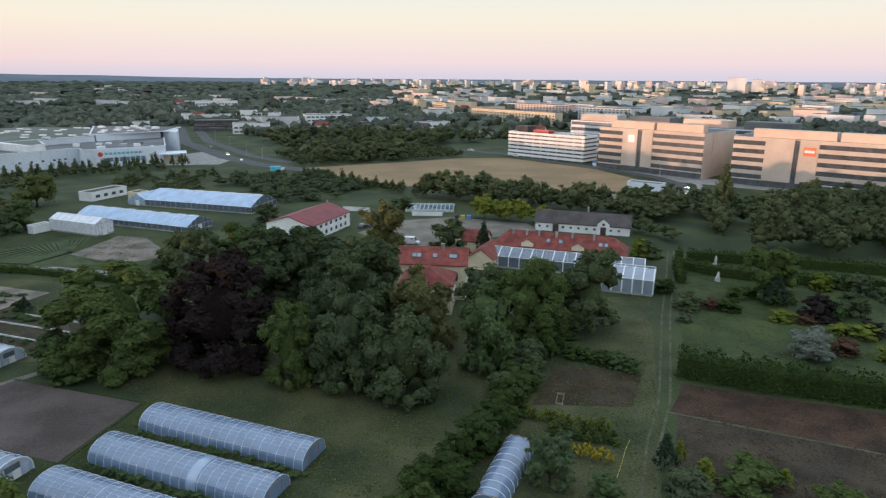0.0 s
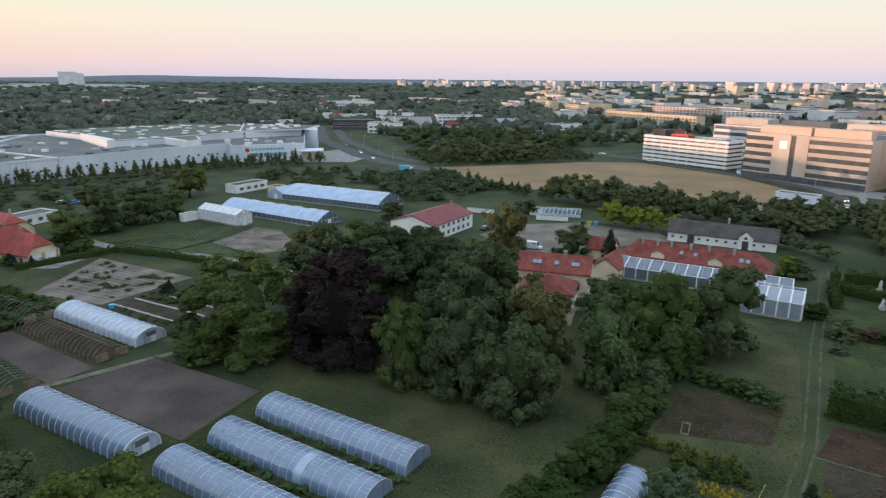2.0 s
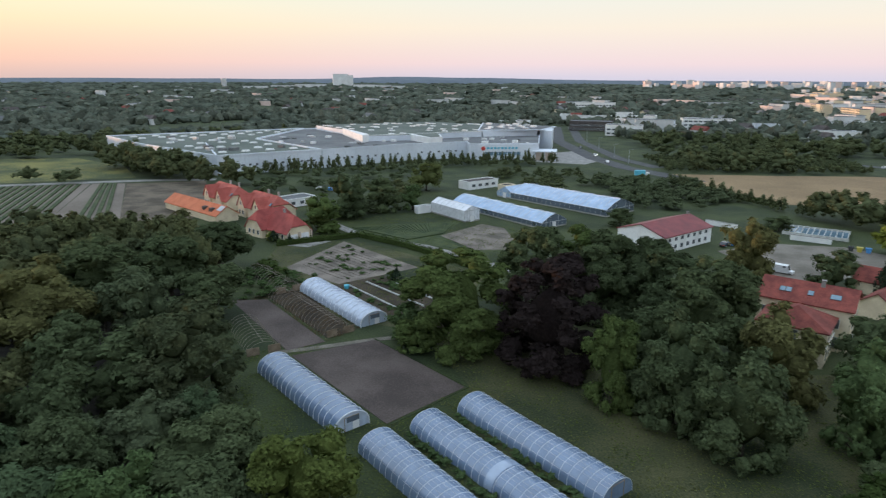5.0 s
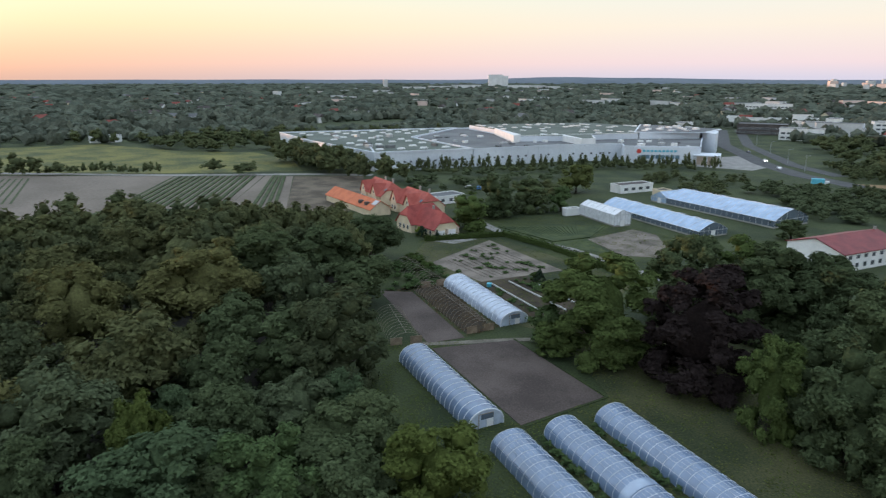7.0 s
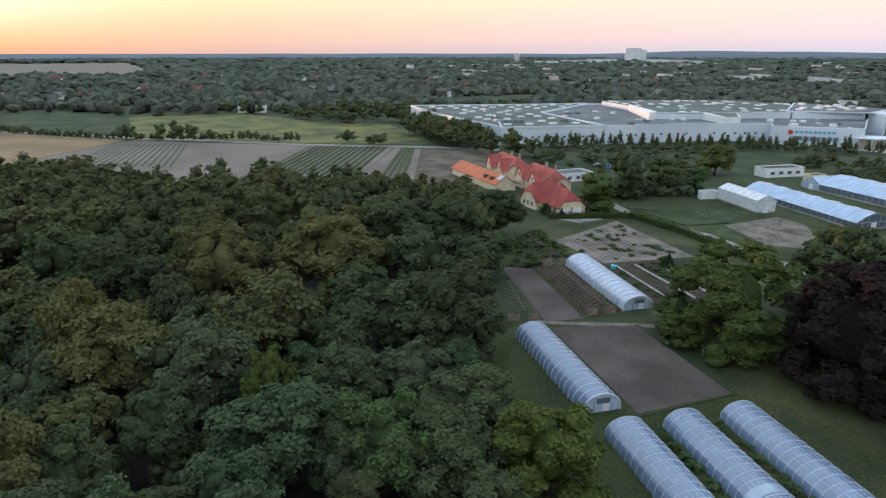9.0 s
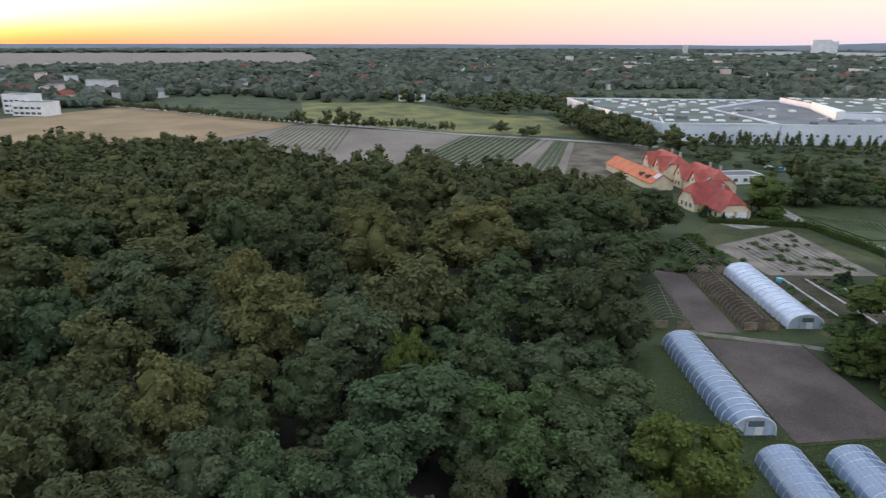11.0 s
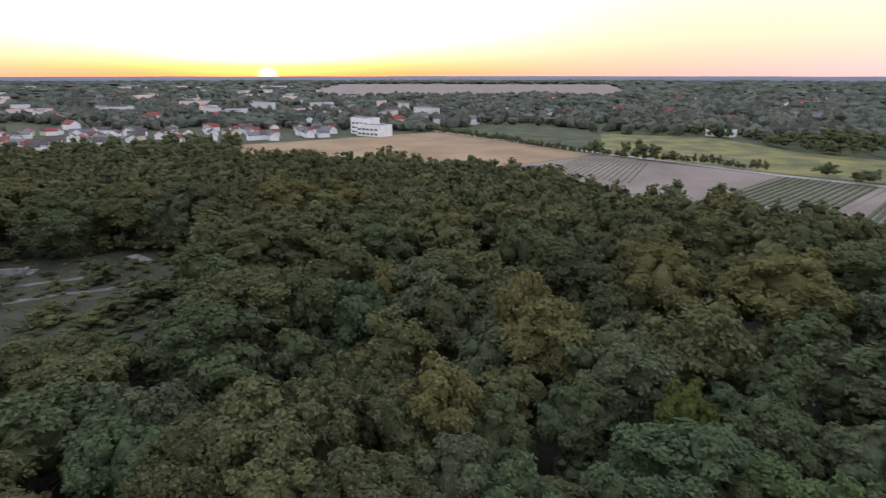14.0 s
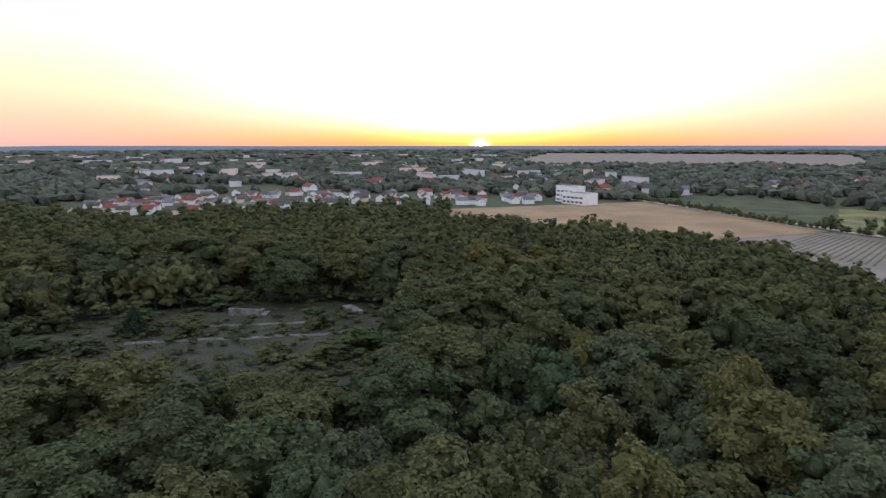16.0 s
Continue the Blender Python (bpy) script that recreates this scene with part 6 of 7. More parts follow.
# ---- offices ----
BAY = 2.9
frame_mesh = Shape().box(0, BAY, 0.12, 0.3, 0, 0.12).box(0, BAY, 0.12, 0.3, 1.98, 2.1).box(0, 0.12, 0.12, 0.3, 0.12, 1.98).box(BAY / 2 - .05, BAY / 2 + .05, 0.14, 0.3, 0.12, 1.98).mesh("window", M_SLATE)
pane_mesh = Shape().box(0.12, BAY, 0.22, 0.27, 0.12, 1.98).mesh("pane", M_GLASS)


def office_face(ob, x, y, turn, sections, floors, h):
    """One face of an office: window sections with spandrels, solid panels and dark recesses, (kind, metres) from its left end."""
    u = 0.0
    for kind, w in sections:
        place = Matrix.Translation((x, y, 0)) @ pose(0, 0, 0, 0, 0, turn) @ Matrix.Translation((u, 0, 0))

        def stick(name, shape, material, label=""):
            o = part(name, shape, material, ob, label)
            o.matrix_basis = place
            return o

        if kind == "panel":
            stick("panel", Shape().box(0.02, w - .02, -0.25, 0.35, 3.2, h), M_TAN)
            stick("ground_glazing", Shape().box(0.05, w - .05, 0.1, 0.35, 0.2, 3.2), M_GLASS)
        elif kind == "recess":
            stick("recess_glazing", Shape().box(0, w, 0.2, 0.34, 0.2, h - 0.5), M_GLASS)
        else:
            n = max(1, round(w / BAY))
            k = w / n / BAY
            for f in range(floors):
                z = 3.6 + f * 4.0
                stick("spandrel", Shape().box(0, w, -0.05, 0.35, z + 2.1 if f < floors - 1 else z + 2.1, z + 4.0 if f < floors - 1 else h), M_TAN)
                for i in range(n):
                    win = part("window", frame_mesh, None, ob)
                    win.matrix_basis = place @ Matrix.Translation((i * BAY * k, 0, z)) @ Matrix.Diagonal((k, 1, 1, 1))
                    part("pane", pane_mesh, None, win)
            stick("ground_glazing", Shape().box(0.05, w - .05, 0.1, 0.35, 0.2, 3.0), M_GLASS)
            stick("ground_spandrel", Shape().box(0, w, -0.05, 0.35, 3.0, 3.6), M_TAN)
        u += w


def office(x, y, turn, sections, side, depth, label, sign=None):
    ob = thing("office_building", label, "office building", x, y, 0, turn, "tan office buildings")
    length = sum(w for _, w in sections)
    part("wall", Shape().box(0, length, 0.35, depth, -0.2, 23.2), M_TAN, ob)
    part("roof", Shape().box(0.3, length - .3, 0.6, depth - .3, 23.21, 23.35), M_ROOFGREY, ob)
    office_face(ob, 0, 0, 0, sections, 5, 23.4)
    office_face(ob, length, 0.4, 90, side, 5, 23.4)
    office_face(ob, 0, depth, -90, [("window", depth - 0.4)], 5, 23.4)
    cut = length * 0.55
    for x0, x1 in ((length * 0.1, cut - 1.5), (cut, length - 2.0)):
        # the peach paints evening sun on the top storey
        top = part("roof_storey", Shape().box(x0, x1, 2.2, 7.5, 23.35, 27.0), M_SUNLIT_PEACH, ob, "roof storey coloured sunlit peach")
        part("roof_rim", Shape().box(x0 - .15, x1 + .15, 2.05, 7.65, 27.0, 27.25), M_TAN, top)
    if sign:
        s = part("sign", Shape().box(sign[0], sign[0] + sign[1], -0.42, -0.27, 16.2, 20.2), sign[2], ob, "plain coloured sign panel")
        part("sign_bar", Shape().box(sign[0] + .6, sign[0] + sign[1] - .6, -0.48, -0.42, 17.6, 18.8), M_WHITEPAINT, s)
    return ob


office(89.7, 370.4, -45.4, [("window", 15), ("panel", 9), ("recess", 2.6), ("panel", 6.4), ("window", 28)], [("window", 10), ("panel", 28)], 38.4, "tan office building with dark window bands", (18.5, 4.0, M_WHITEPAINT))
office(142.3, 315.6, -40.4, [("window", 14.5), ("panel", 12.5), ("recess", 2.2), ("panel", 8), ("window", 44)], [("window", 40)], 62, "tan office building with an orange sign", (31, 5.2, M_ORANGEPAINT))
parking = thing("parking_house", "white parking house with horizontal bands", "parking house", 43.4, 426.7, 0, -42.4)
# one solid dark core; its colour stands for the shade inside the open levels
part("deck", Shape().box(0.6, 56.4, 0.6, 15.4, -0.2, 15.0), M_DARKPAINT, parking)
for i in range(7):
    z = 0.7 + 2.35 * i
    s = Shape().box(0, 57, 0, 0.5, z, z + 1.45).box(0, 57, 15.5, 16, z, z + 1.45).box(0, 0.5, 0.5, 15.5, z, z + 1.45).box(56.5, 57, 0.5, 15.5, z, z + 1.45)
    part("band", s, M_WHITE, parking)
for i in range(10):
    part("pillar", Shape().box(1 + i * 6, 1.4 + i * 6, 0.5, 0.6, 0, 15), M_WHITE, parking)
part("stair_tower", Shape().box(-1, 9, 9, 18, 0, 19), M_SLATE, parking, "dark stair tower")
part("roof_house", Shape().box(14, 26, 8, 14, 15.0, 17.2), M_REDPAINT, parking, "red roof house")
part("roof_unit", Shape().box(44, 53, 3, 9, 15.0, 16.6), M_GLASSBLUE, parking)
back = thing("rear_office", "white banded rear office wing", "office building", 92, 466, 0, -42)
part("wall", Shape().box(0, 150, 0, 22, -0.2, 21), M_CLAD, back)
part("roof", Shape().box(0.3, 149.7, 0.3, 21.7, 21.01, 21.2), M_ROOFGREY, back)
for i in range(5):
    part("window_band", Shape().box(0.5, 149.5, -0.12, 0, 2.2 + 4 * i, 4.3 + 4 * i), M_GLASS, back)
for i in range(4):
    part("roof_storey", Shape().box(6 + i * 37, 34 + i * 37, 3, 17, 21.2, 25.5), (M_TAN, M_ROOFGREY, M_SUNLIT_PEACH, M_ROOFGREY)[i], back)


# ---- far town ----
def slab(x, y, turn, length, depth, h, m_wall, label, win=True, group="far apartment blocks"):
    """A far block of flats: wall, roof, and storeys of windows."""
    ob = thing("apartment_block", label, "apartment block", x, y, 0, turn, group)
    part("wall", Shape().box(-length / 2, length / 2, -depth / 2, depth / 2, -0.2, h), m_wall, ob)
    part("roof", Shape().box(-length / 2 - .2, length / 2 + .2, -depth / 2 - .2, depth / 2 + .2, h + .01, h + .4), M_ROOFGREY, ob)
    if win:
        n = int(length / 5)
        me = Shape().box(0, length / n * 0.45, -0.12, 0.02, 0, 1.4).mesh("window", M_GLASS)
        for f in range(int(h / 2.9)):
            for i in range(n):
                part("window", me, None, ob).matrix_basis = pose(-length / 2 + (i + 0.3) * length / n, -depth / 2, 0.9 + 2.9 * f)
    return ob


M_FLAT = surface("pale yellow flats", (0.62, 0.50, 0.34), (0.74, 0.62, 0.44), 0.85, 0.05, 1.0, 0.0, vary=0.12)
M_FLATPINK = surface("pale pink flats", (0.66, 0.50, 0.44), (0.76, 0.60, 0.54), 0.85, 0.05, 1.0, 0.0, vary=0.12)
M_FLATWHITE = surface("pale flats", (0.58, 0.58, 0.58), (0.72, 0.72, 0.72), 0.85, 0.05, 1.0, 0.0, vary=0.15)
slab(82, 752, -52.3, 138, 12, 14, M_FLAT, "long pale yellow block of flats")
slab(0, 950, -70, 60, 12, 15, M_FLAT, "pale yellow block of flats")
slab(-40, 1040, -70, 50, 12, 15, M_FLAT, "pale yellow block of flats")
slab(140, 900, -40, 90, 12, 15, M_FLATPINK, "pale pink block of flats")
slab(200, 800, -40, 70, 12, 15, M_FLATWHITE, "pale block of flats")
q = random.Random(21)
FAR_TOWN = {"flat": (Shape(), M_FLAT), "pink": (Shape(), M_FLATPINK), "white": (Shape(), M_FLATWHITE), "roof": (Shape(), M_ROOFGREY), "tiles": (Shape(), M_RED), "felt": (Shape(), M_SLATE)}


def far_block(x, y, turn, length, depth, h, tone, roof="roof", rise=0.0):
    """One block or house of the far town, added to the joined meshes."""
    m = pose(x, y, 0, 0, 0, turn)
    a, b = length / 2, depth / 2
    FAR_TOWN[tone][0].add([tuple(m @ Vector(p)) for p in ((-a, -b, -.2), (a, -b, -.2), (a, b, -.2), (-a, b, -.2), (-a, -b, h), (a, -b, h), (a, b, h), (-a, b, h))],
                          [(4, 5, 6, 7), (0, 1, 5, 4), (1, 2, 6, 5), (2, 3, 7, 6), (3, 0, 4, 7)])
    e = 0.3
    FAR_TOWN[roof][0].add([tuple(m @ Vector(p)) for p in ((-a - e, -b - e, h + .02), (a + e, -b - e, h + .02), (a + e, b + e, h + .02), (-a - e, b + e, h + .02), (-a, 0, h + .4 + rise), (a, 0, h + .4 + rise))],
                          [(3, 2, 1, 0), (0, 1, 5, 4), (2, 3, 4, 5), (1, 2, 5), (3, 0, 4)])


for i in range(430):
    az, d = math.radians(q.uniform(-42, 4)), 820 + 3300 * q.random() ** 1.1
    x, y = -d * math.sin(az), d * math.cos(az)
    tall = d > 1900 and q.random() < 0.35
    turn, length, h, c = q.choice((-50, -40, 40, -70, 20)) + q.uniform(-8, 8), q.uniform(14, 24) if tall else q.uniform(18, 54), q.uniform(22, 40) if tall else q.uniform(10, 17), q.random()
    if d < 1350:
        slab(x, y, turn, length, 13, h, M_FLAT if c < .3 else M_FLATPINK if c < .5 else M_FLATWHITE, "pale flat roofed block of flats among trees", False)
    else:
        far_block(x, y, turn, length, 13, h, "flat" if c < .3 else "pink" if c < .5 else "white")
for i in range(150):
    az, d = math.radians(q.uniform(-40, 16)), q.uniform(3000, 4250)
    far_block(-d * math.sin(az), d * math.cos(az), q.uniform(-60, 60), q.uniform(16, 46), 15, q.uniform(20, 42), q.choice(("pink", "white", "white")))
for az, d, length, h in ((41.0, 3200, 70, 62), (40.2, 3210, 30, 56), (43.5, 2900, 130, 18), (45.5, 2700, 120, 16), (39.0, 2800, 90, 18), (37.5, 2900, 80, 16), (36.5, 2800, 100, 14), (48, 2600, 90, 14), (50.5, 3000, 20, 40), (-24, 2500, 60, 55), (-25.4, 2500, 30, 50)):
    a = math.radians(az)
    slab(-d * math.sin(a), d * math.cos(a), az + 5, length, 16, h, M_FLATWHITE, "far white tower block" if h > 30 else "far white block of flats", False)
# business houses north of the road
for x, y, turn, length, w, h, mw, lab in ((-172, 585, 15, 32, 18, 9, M_WHITE, "white business house with flat roof"), (-215, 620, 15, 40, 20, 9, M_SLATE, "dark grey flat business house"), (-160, 655, 15, 30, 18, 10, M_CLAD, "light grey flat business house"),
                                          (-122, 690, 20, 48, 20, 11, M_WHITE, "white business house with long windows"), (-12, 668, 25, 34, 20, 6, M_WHITE, "white warehouse with blue roof"), (-70, 655, 10, 40, 16, 4, M_CLAD, "low white flat roofed warehouse"), (-340, 985, 20, 60, 18, 13, M_WHITE, "white far office house"),
                                          (-548, 174, 66, 22, 12, 5, M_WHITE, "white flat roofed house beyond the meadow"), (-519, -106, 60, 26, 14, 9, M_WHITE, "white flat roofed block beside the wheat field"), (-538, -118, 60, 20, 14, 13, M_WHITE, "white flat roofed block near the estate")):
    b = flat_house("business_house", lab, "building", x, y, turn, length, w, h, mw, M_ROOFGREY)
    for f in range(max(1, int(h / 3.6))):
        windows(b, -w / 2, [-length / 2 + 3 + 4.5 * i for i in range(int(length / 4.5))], 1.2 + 3.5 * f, 3.2, 1.5)
q = random.Random(31)
for i in range(14):
    x, y = q.uniform(-300, 20), q.uniform(575, 820)
    if not any(inside(x, y, p) for p in CITY_FREE):
        b = flat_house("business_house", q.choice(("white flat roofed house among trees", "pale grey flat roofed house among trees")), "building", round(x), round(y), q.choice((15, 105)) + q.uniform(-8, 8), q.uniform(16, 30), q.uniform(10, 14), q.uniform(6, 9.5), q.choice((M_WHITE, M_CLAD, M_WHITE)), M_ROOFGREY)
# housing estates: one house built for each kind, then repeated
kinds = [prism_house("estate_house", "small far house with %s roof" % n, "house", -430 - 20 * i, -300, 20, 10.5, 8, 4.4, 2.6, w, r, "estate houses") for i, (n, w, r) in
         enumerate((("red tiled", M_WHITE, M_RED), ("brown tiled", M_CREAM, M_SLATE), ("grey tiled", M_WHITE, M_SLATE), ("flat grey", M_WHITE, M_ROOFGREY)))]
ESTATE = [(-270, -395), (-300, -360), (-345, -320), (-420, -262), (-455, -205), (-500, -130), (-560, -150), (-560, -260), (-480, -420), (-380, -480)]
q = random.Random(8)
count = 0
while count < 170:
    x, y = q.uniform(-560, -265), q.uniform(-480, -125)
    if inside(x, y, ESTATE):
        copy_thing(q.choice(kinds), pose(round(x, 1), round(y, 1), 0, 0, 0, 33 + q.choice((0, 90)) + q.uniform(-6, 6)) @ Matrix.Diagonal((0.85, 0.85, 0.85, 1)))
        count += 1
for i in range(420):
    zone = q.random()
    az, d = (math.radians(q.uniform(92, 150)), q.uniform(620, 2600)) if zone < 0.4 else (math.radians(q.uniform(30, 92)), q.uniform(700, 2600)) if zone < 0.7 else (math.radians(q.uniform(-40, 25)), q.uniform(560, 1800))
    x, y = -d * math.sin(az), d * math.cos(az)
    if any(inside(x, y, p) for p in CITY_FREE[:-1]):
        continue
    if i < 110 and d < 1500:
        copy_thing(q.choice(kinds), pose(round(x), round(y), 0, 0, 0, q.uniform(0, 180)) @ Matrix.Diagonal((1.2, 1.2, 1.2, 1)))
    else:
        far_block(x, y, q.uniform(0, 180), q.uniform(11, 17), 10, q.uniform(5, 7), q.choice(("white", "white", "flat")), q.choice(("tiles", "felt", "roof", "felt")), 3.2)
for i in range(215):
    az, d = (math.radians(q.uniform(95, 150)), q.uniform(700, 2600)) if i < 110 else (math.radians(q.uniform(-40, -4)), q.uniform(700, 1400)) if i < 140 else (math.radians(q.uniform(-6, 22)), q.uniform(640, 1500)) if i < 165 else (math.radians(q.uniform(25, 62)), q.uniform(1100, 2800))
    x, y = -d * math.sin(az), d * math.cos(az)
    if not any(inside(x, y, p) for p in CITY_FREE[:-1]):
        far_block(x, y, q.uniform(-60, 60), q.uniform(18, 50), 12, q.uniform(7, 13), q.choice(("white", "white", "pink")))
for tone in sorted(FAR_TOWN):
    shape, material = FAR_TOWN[tone]
    tagged(new("far_town", shape.mesh("far_town", material)), "%s of the crowded low town far off" % {"flat": "pale yellow walls", "pink": "pale pink walls", "white": "pale grey walls", "roof": "flat grey roofs", "tiles": "red tiled roofs", "felt": "dark brown roofs"}[tone], "town", "", "stuff")


# ---- gardens ----
def hedge(pts, width, height, label, material=None, seed=1):
    """A clipped hedge along points: a solid core with leaf sprays over it."""
    q = np.random.RandomState(seed)
    core, pos, nor = Shape(), [], []
    for (x0, y0), (x1, y1) in zip(pts, pts[1:]):
        a, b = Vector((x0, y0)), Vector((x1, y1))
        d = (b - a).normalized()
        s = Vector((-d.y, d.x))
        length = (b - a).length
        core.prism([tuple(a - s * width * .36), tuple(b - s * width * .36), tuple(b + s * width * .36), tuple(a + s * width * .36)], -0.1, height * 0.84)
        n = int(length * (2 * height + width) * 8.0)
        for _ in range(n):
            t, u = q.uniform(0, length), q.uniform(0, 2 * height + width)
            wob = 1 + 0.12 * math.sin(t * 1.3) + 0.08 * math.sin(t * 3.1)
            if u < height:
                off, z, nn = -width / 2, u, -s
            elif u < height + width:
                off, z, nn = u - height - width / 2, height, Vector((0, 0))
            else:
                off, z, nn = width / 2, u - height - width, s
            p = a + d * t + s * off * wob
            pos.append((p.x + q.uniform(-.3, .3), p.y + q.uniform(-.3, .3), z * wob + q.uniform(-.3, .25)))
            nor.append((nn.x, nn.y, 0.25 if nn.length else 1.0))
    pos, nor = np.array(pos), np.array(nor) + q.normal(size=(len(pos), 3)) * 0.5
    nor /= np.linalg.norm(nor, axis=1)[:, None]
    lv = leaf_quads(pos, nor, 0.42, q)
    ob = thing("hedge", label, "hedge")
    part("hedge_core", core, material or L_HEDGE, ob)
    part("leaves", many("leaves", lv, 4 * np.arange(len(pos))[:, None] + np.arange(4)[None], material or L_HEDGE, False), None, ob)
    return ob


hedge([(41.5, 103), (53.5, 98), (70.5, 92.5), (92, 86), (120, 78)], 4.0, 4.2, "tall dense hedge along the brown field", None, 1)
hedge([(65.5, 167), (73, 161), (81.5, 156.5), (95, 153.5), (112, 149.5), (130, 146)], 2.4, 2.8, "clipped garden hedge behind the statues", None, 2)
hedge([(70, 176), (80, 174), (90, 171), (118, 163), (135, 158)], 2.4, 3.0, "clipped rear garden hedge", None, 3)
hedge([(64.5, 168.5), (62.2, 160), (60.5, 154)], 2.0, 2.6, "short clipped hedge beside the track", None, 4)
hedge([(-141, 139), (-134.5, 150), (-128, 161.5), (-109, 159.5), (-90, 154.5), (-74, 150)], 1.8, 1.6, "low dark hedge behind the nursery plot", None, 5)
hedge([(-70, 330), (-44, 307), (-20, 291)], 1.6, 2.0, "low hedge along the wheat field", None, 6)

bushes = random.Random(77)
for i in range(22):
    t = i / 21
    x, y = 22.5 - 26.5 * t + 3.0 * math.sin(t * 3.14) * 0.3, 119 - 57 * t
    tree(round(x + bushes.uniform(-1.3, 1.3), 1), round(y + bushes.uniform(-.6, .6), 1), bushes.uniform(3.4, 6.4), bushes.uniform(2.3, 3.6), "bush" if bushes.random() < 0.7 else "dark", "mid", 0.02, "overgrown hedge row", "overgrown dark green bush of the hedge row")
for x, y, h, r, sort in ((14.0, 71.3, 7.6, 3.1, "fresh"), (20.1, 67.8, 3.2, 2.0, "young"), (30.2, 68.9, 3.8, 2.6, "grey"), (32.1, 75.6, 4.1, 0.95, "cypress"), (33.9, 71.8, 3.5, 1.7, "cypress"), (38.5, 69.8, 3.9, 3.5, "linden"),
                         (43.5, 70.5, 2.9, 1.3, "cypress"), (29.8, 74.6, 5.2, 1.5, "conifer"), (48, 66, 3.4, 2.6, "linden"),
                         (24.4, 109.8, 2.6, 2.1, "bush"), (27.0, 108.0, 2.5, 2.0, "bush"), (29.4, 106.6, 2.6, 2.0, "bush"), (31.6, 105.2, 2.9, 2.1, "young"), (33.6, 103.6, 2.5, 1.7, "young"),
                         (76.4, 138.8, 7.2, 3.2, "conifer"), (72.8, 128.6, 1.8, 2.6, "yellow"), (77.4, 127.0, 1.6, 2.0, "rust"), (81.6, 121.8, 1.9, 2.2, "yellow"), (85.0, 119.6, 2.2, 2.8, "yellow"), (87.4, 121.5, 2.4, 3.0, "beech"),
                         (84.6, 130.8, 4.8, 2.8, "bright"), (90.5, 132.4, 5.4, 3.2, "dark"), (60.5, 136.2, 2.2, 2.4, "rust"), (64.6, 135.0, 3.0, 3.0, "bush"), (55.3, 135.6, 4.2, 2.8, "dark"), (52.0, 128.0, 2.0, 1.8, "grey"),
                         (66.3, 171.5, 5.6, 1.3, "young"), (57.2, 178.6, 5.5, 2.6, "yellow"), (60.6, 178.0, 5.0, 3.2, "dark"), (69.5, 143.2, 3.2, 2.2, "linden"), (73.6, 144.0, 2.0, 2.0, "bush"), (93.0, 149.4, 4.8, 2.6, "yellow"),
                         (97.6, 151.8, 4.4, 2.6, "young"), (101.5, 147, 5.4, 2.8, "grey"), (106, 142, 6.0, 4.0, "dark"), (54.0, 147.5, 3.6, 2.6, "bush"), (76.5, 112.0, 3.0, 2.8, "rust"), (83, 108.5, 2.8, 2.6, "yellow"), (90, 112, 3.6, 3.0, "grey"),
                         (-15.8, 246.0, 5.2, 4.6, "dark"), (-62.0, 222.0, 7.0, 4.6, "dark"), (-90.5, 131.0, 3.6, 1.4, "conifer"), (-92.4, 131.8, 2.6, 1.5, "bush"), (-73.6, 123.4, 3.4, 0.8, "conifer"), (-83.0, 130.5, 1.8, 2.4, "bush"),
                         (-124, 119, 3.4, 2.8, "bush"), (-117, 117, 3.0, 2.8, "bush"), (-110, 113.5, 2.6, 2.2, "grey"), (-139, 142.4, 3.4, 0.9, "conifer"), (-145.6, 142.0, 3.8, 1.6, "conifer"), (-147.4, 142.6, 3.2, 1.4, "yellow"),
                         (-66.5, 103.2, 7.5, 4.2, "bright"), (-63, 98.5, 5.0, 3.4, "linden")):
    tree(x, y, h, r, sort, "mid" if h > 3 else "low", 0.03)
# rows of small upright shrubs in the bed
q = random.Random(61)
for i in range(15):
    t = i / 14
    tree(round(13.4 + 11.0 * t + q.uniform(-.2, .2), 1), round(87.2 - 3.4 * t + q.uniform(-.4, .4), 1), q.uniform(1.5, 2.7), q.uniform(0.5, 0.8), "golden" if i % 3 == 1 else "cypress", "low", 0.03, "shrub rows", "small upright yellow green shrub in the bed")
for i in range(16):
    t = (i % 8) / 7
    tree(round(16.2 + 8.6 * t + q.uniform(-.3, .3), 1), round(84.2 - 2.2 * t - 1.8 * (i // 8) + q.uniform(-.3, .3), 1), q.uniform(1.0, 1.7), q.uniform(0.5, 0.8), "bush" if i % 3 else "golden", "low", 0.03, "shrub rows", "small dark green shrub in the bed")
# weeds and growth between the tunnels
wild = [[], [], 0]
for k, (x0, y0) in enumerate(((-17.5, 72.0), (-20.6, 63.8))):
    q = random.Random(40 + k)
    for i in range(19):
        t = i / 18
        add_wood(wild, x0 - 26 * t + q.uniform(-.5, .5), y0 + 9.9 * t + q.uniform(-.5, .5), q.uniform(0.5, 1.3), q.uniform(0.5, 0.95), q.random())
q = random.Random(44)
for i in range(60):
    x, y = q.uniform(-124, -96), q.uniform(122, 152)
    if inside(x, y, [(-121, 127), (-125, 151), (-97, 142), (-102, 124)]):
        add_wood(wild, x, y, q.uniform(0.4, 0.9), q.uniform(0.5, 1.4), q.random())
for i in range(70):
    x, y = q.uniform(-128, -108), q.uniform(100, 122)
    add_wood(wild, x, y, q.uniform(0.8, 2.2), q.uniform(0.8, 1.8), q.random())
fill(wild, [(-96, 127), (-96, 132), (-72, 126), (-74, 120)], 2.2, 0.7, 0.9, "light", 71)
fill(wild, [(-99, 118), (-97.5, 121), (-77, 114), (-76, 112)], 2.4, 0.6, 0.8, "light", 72)
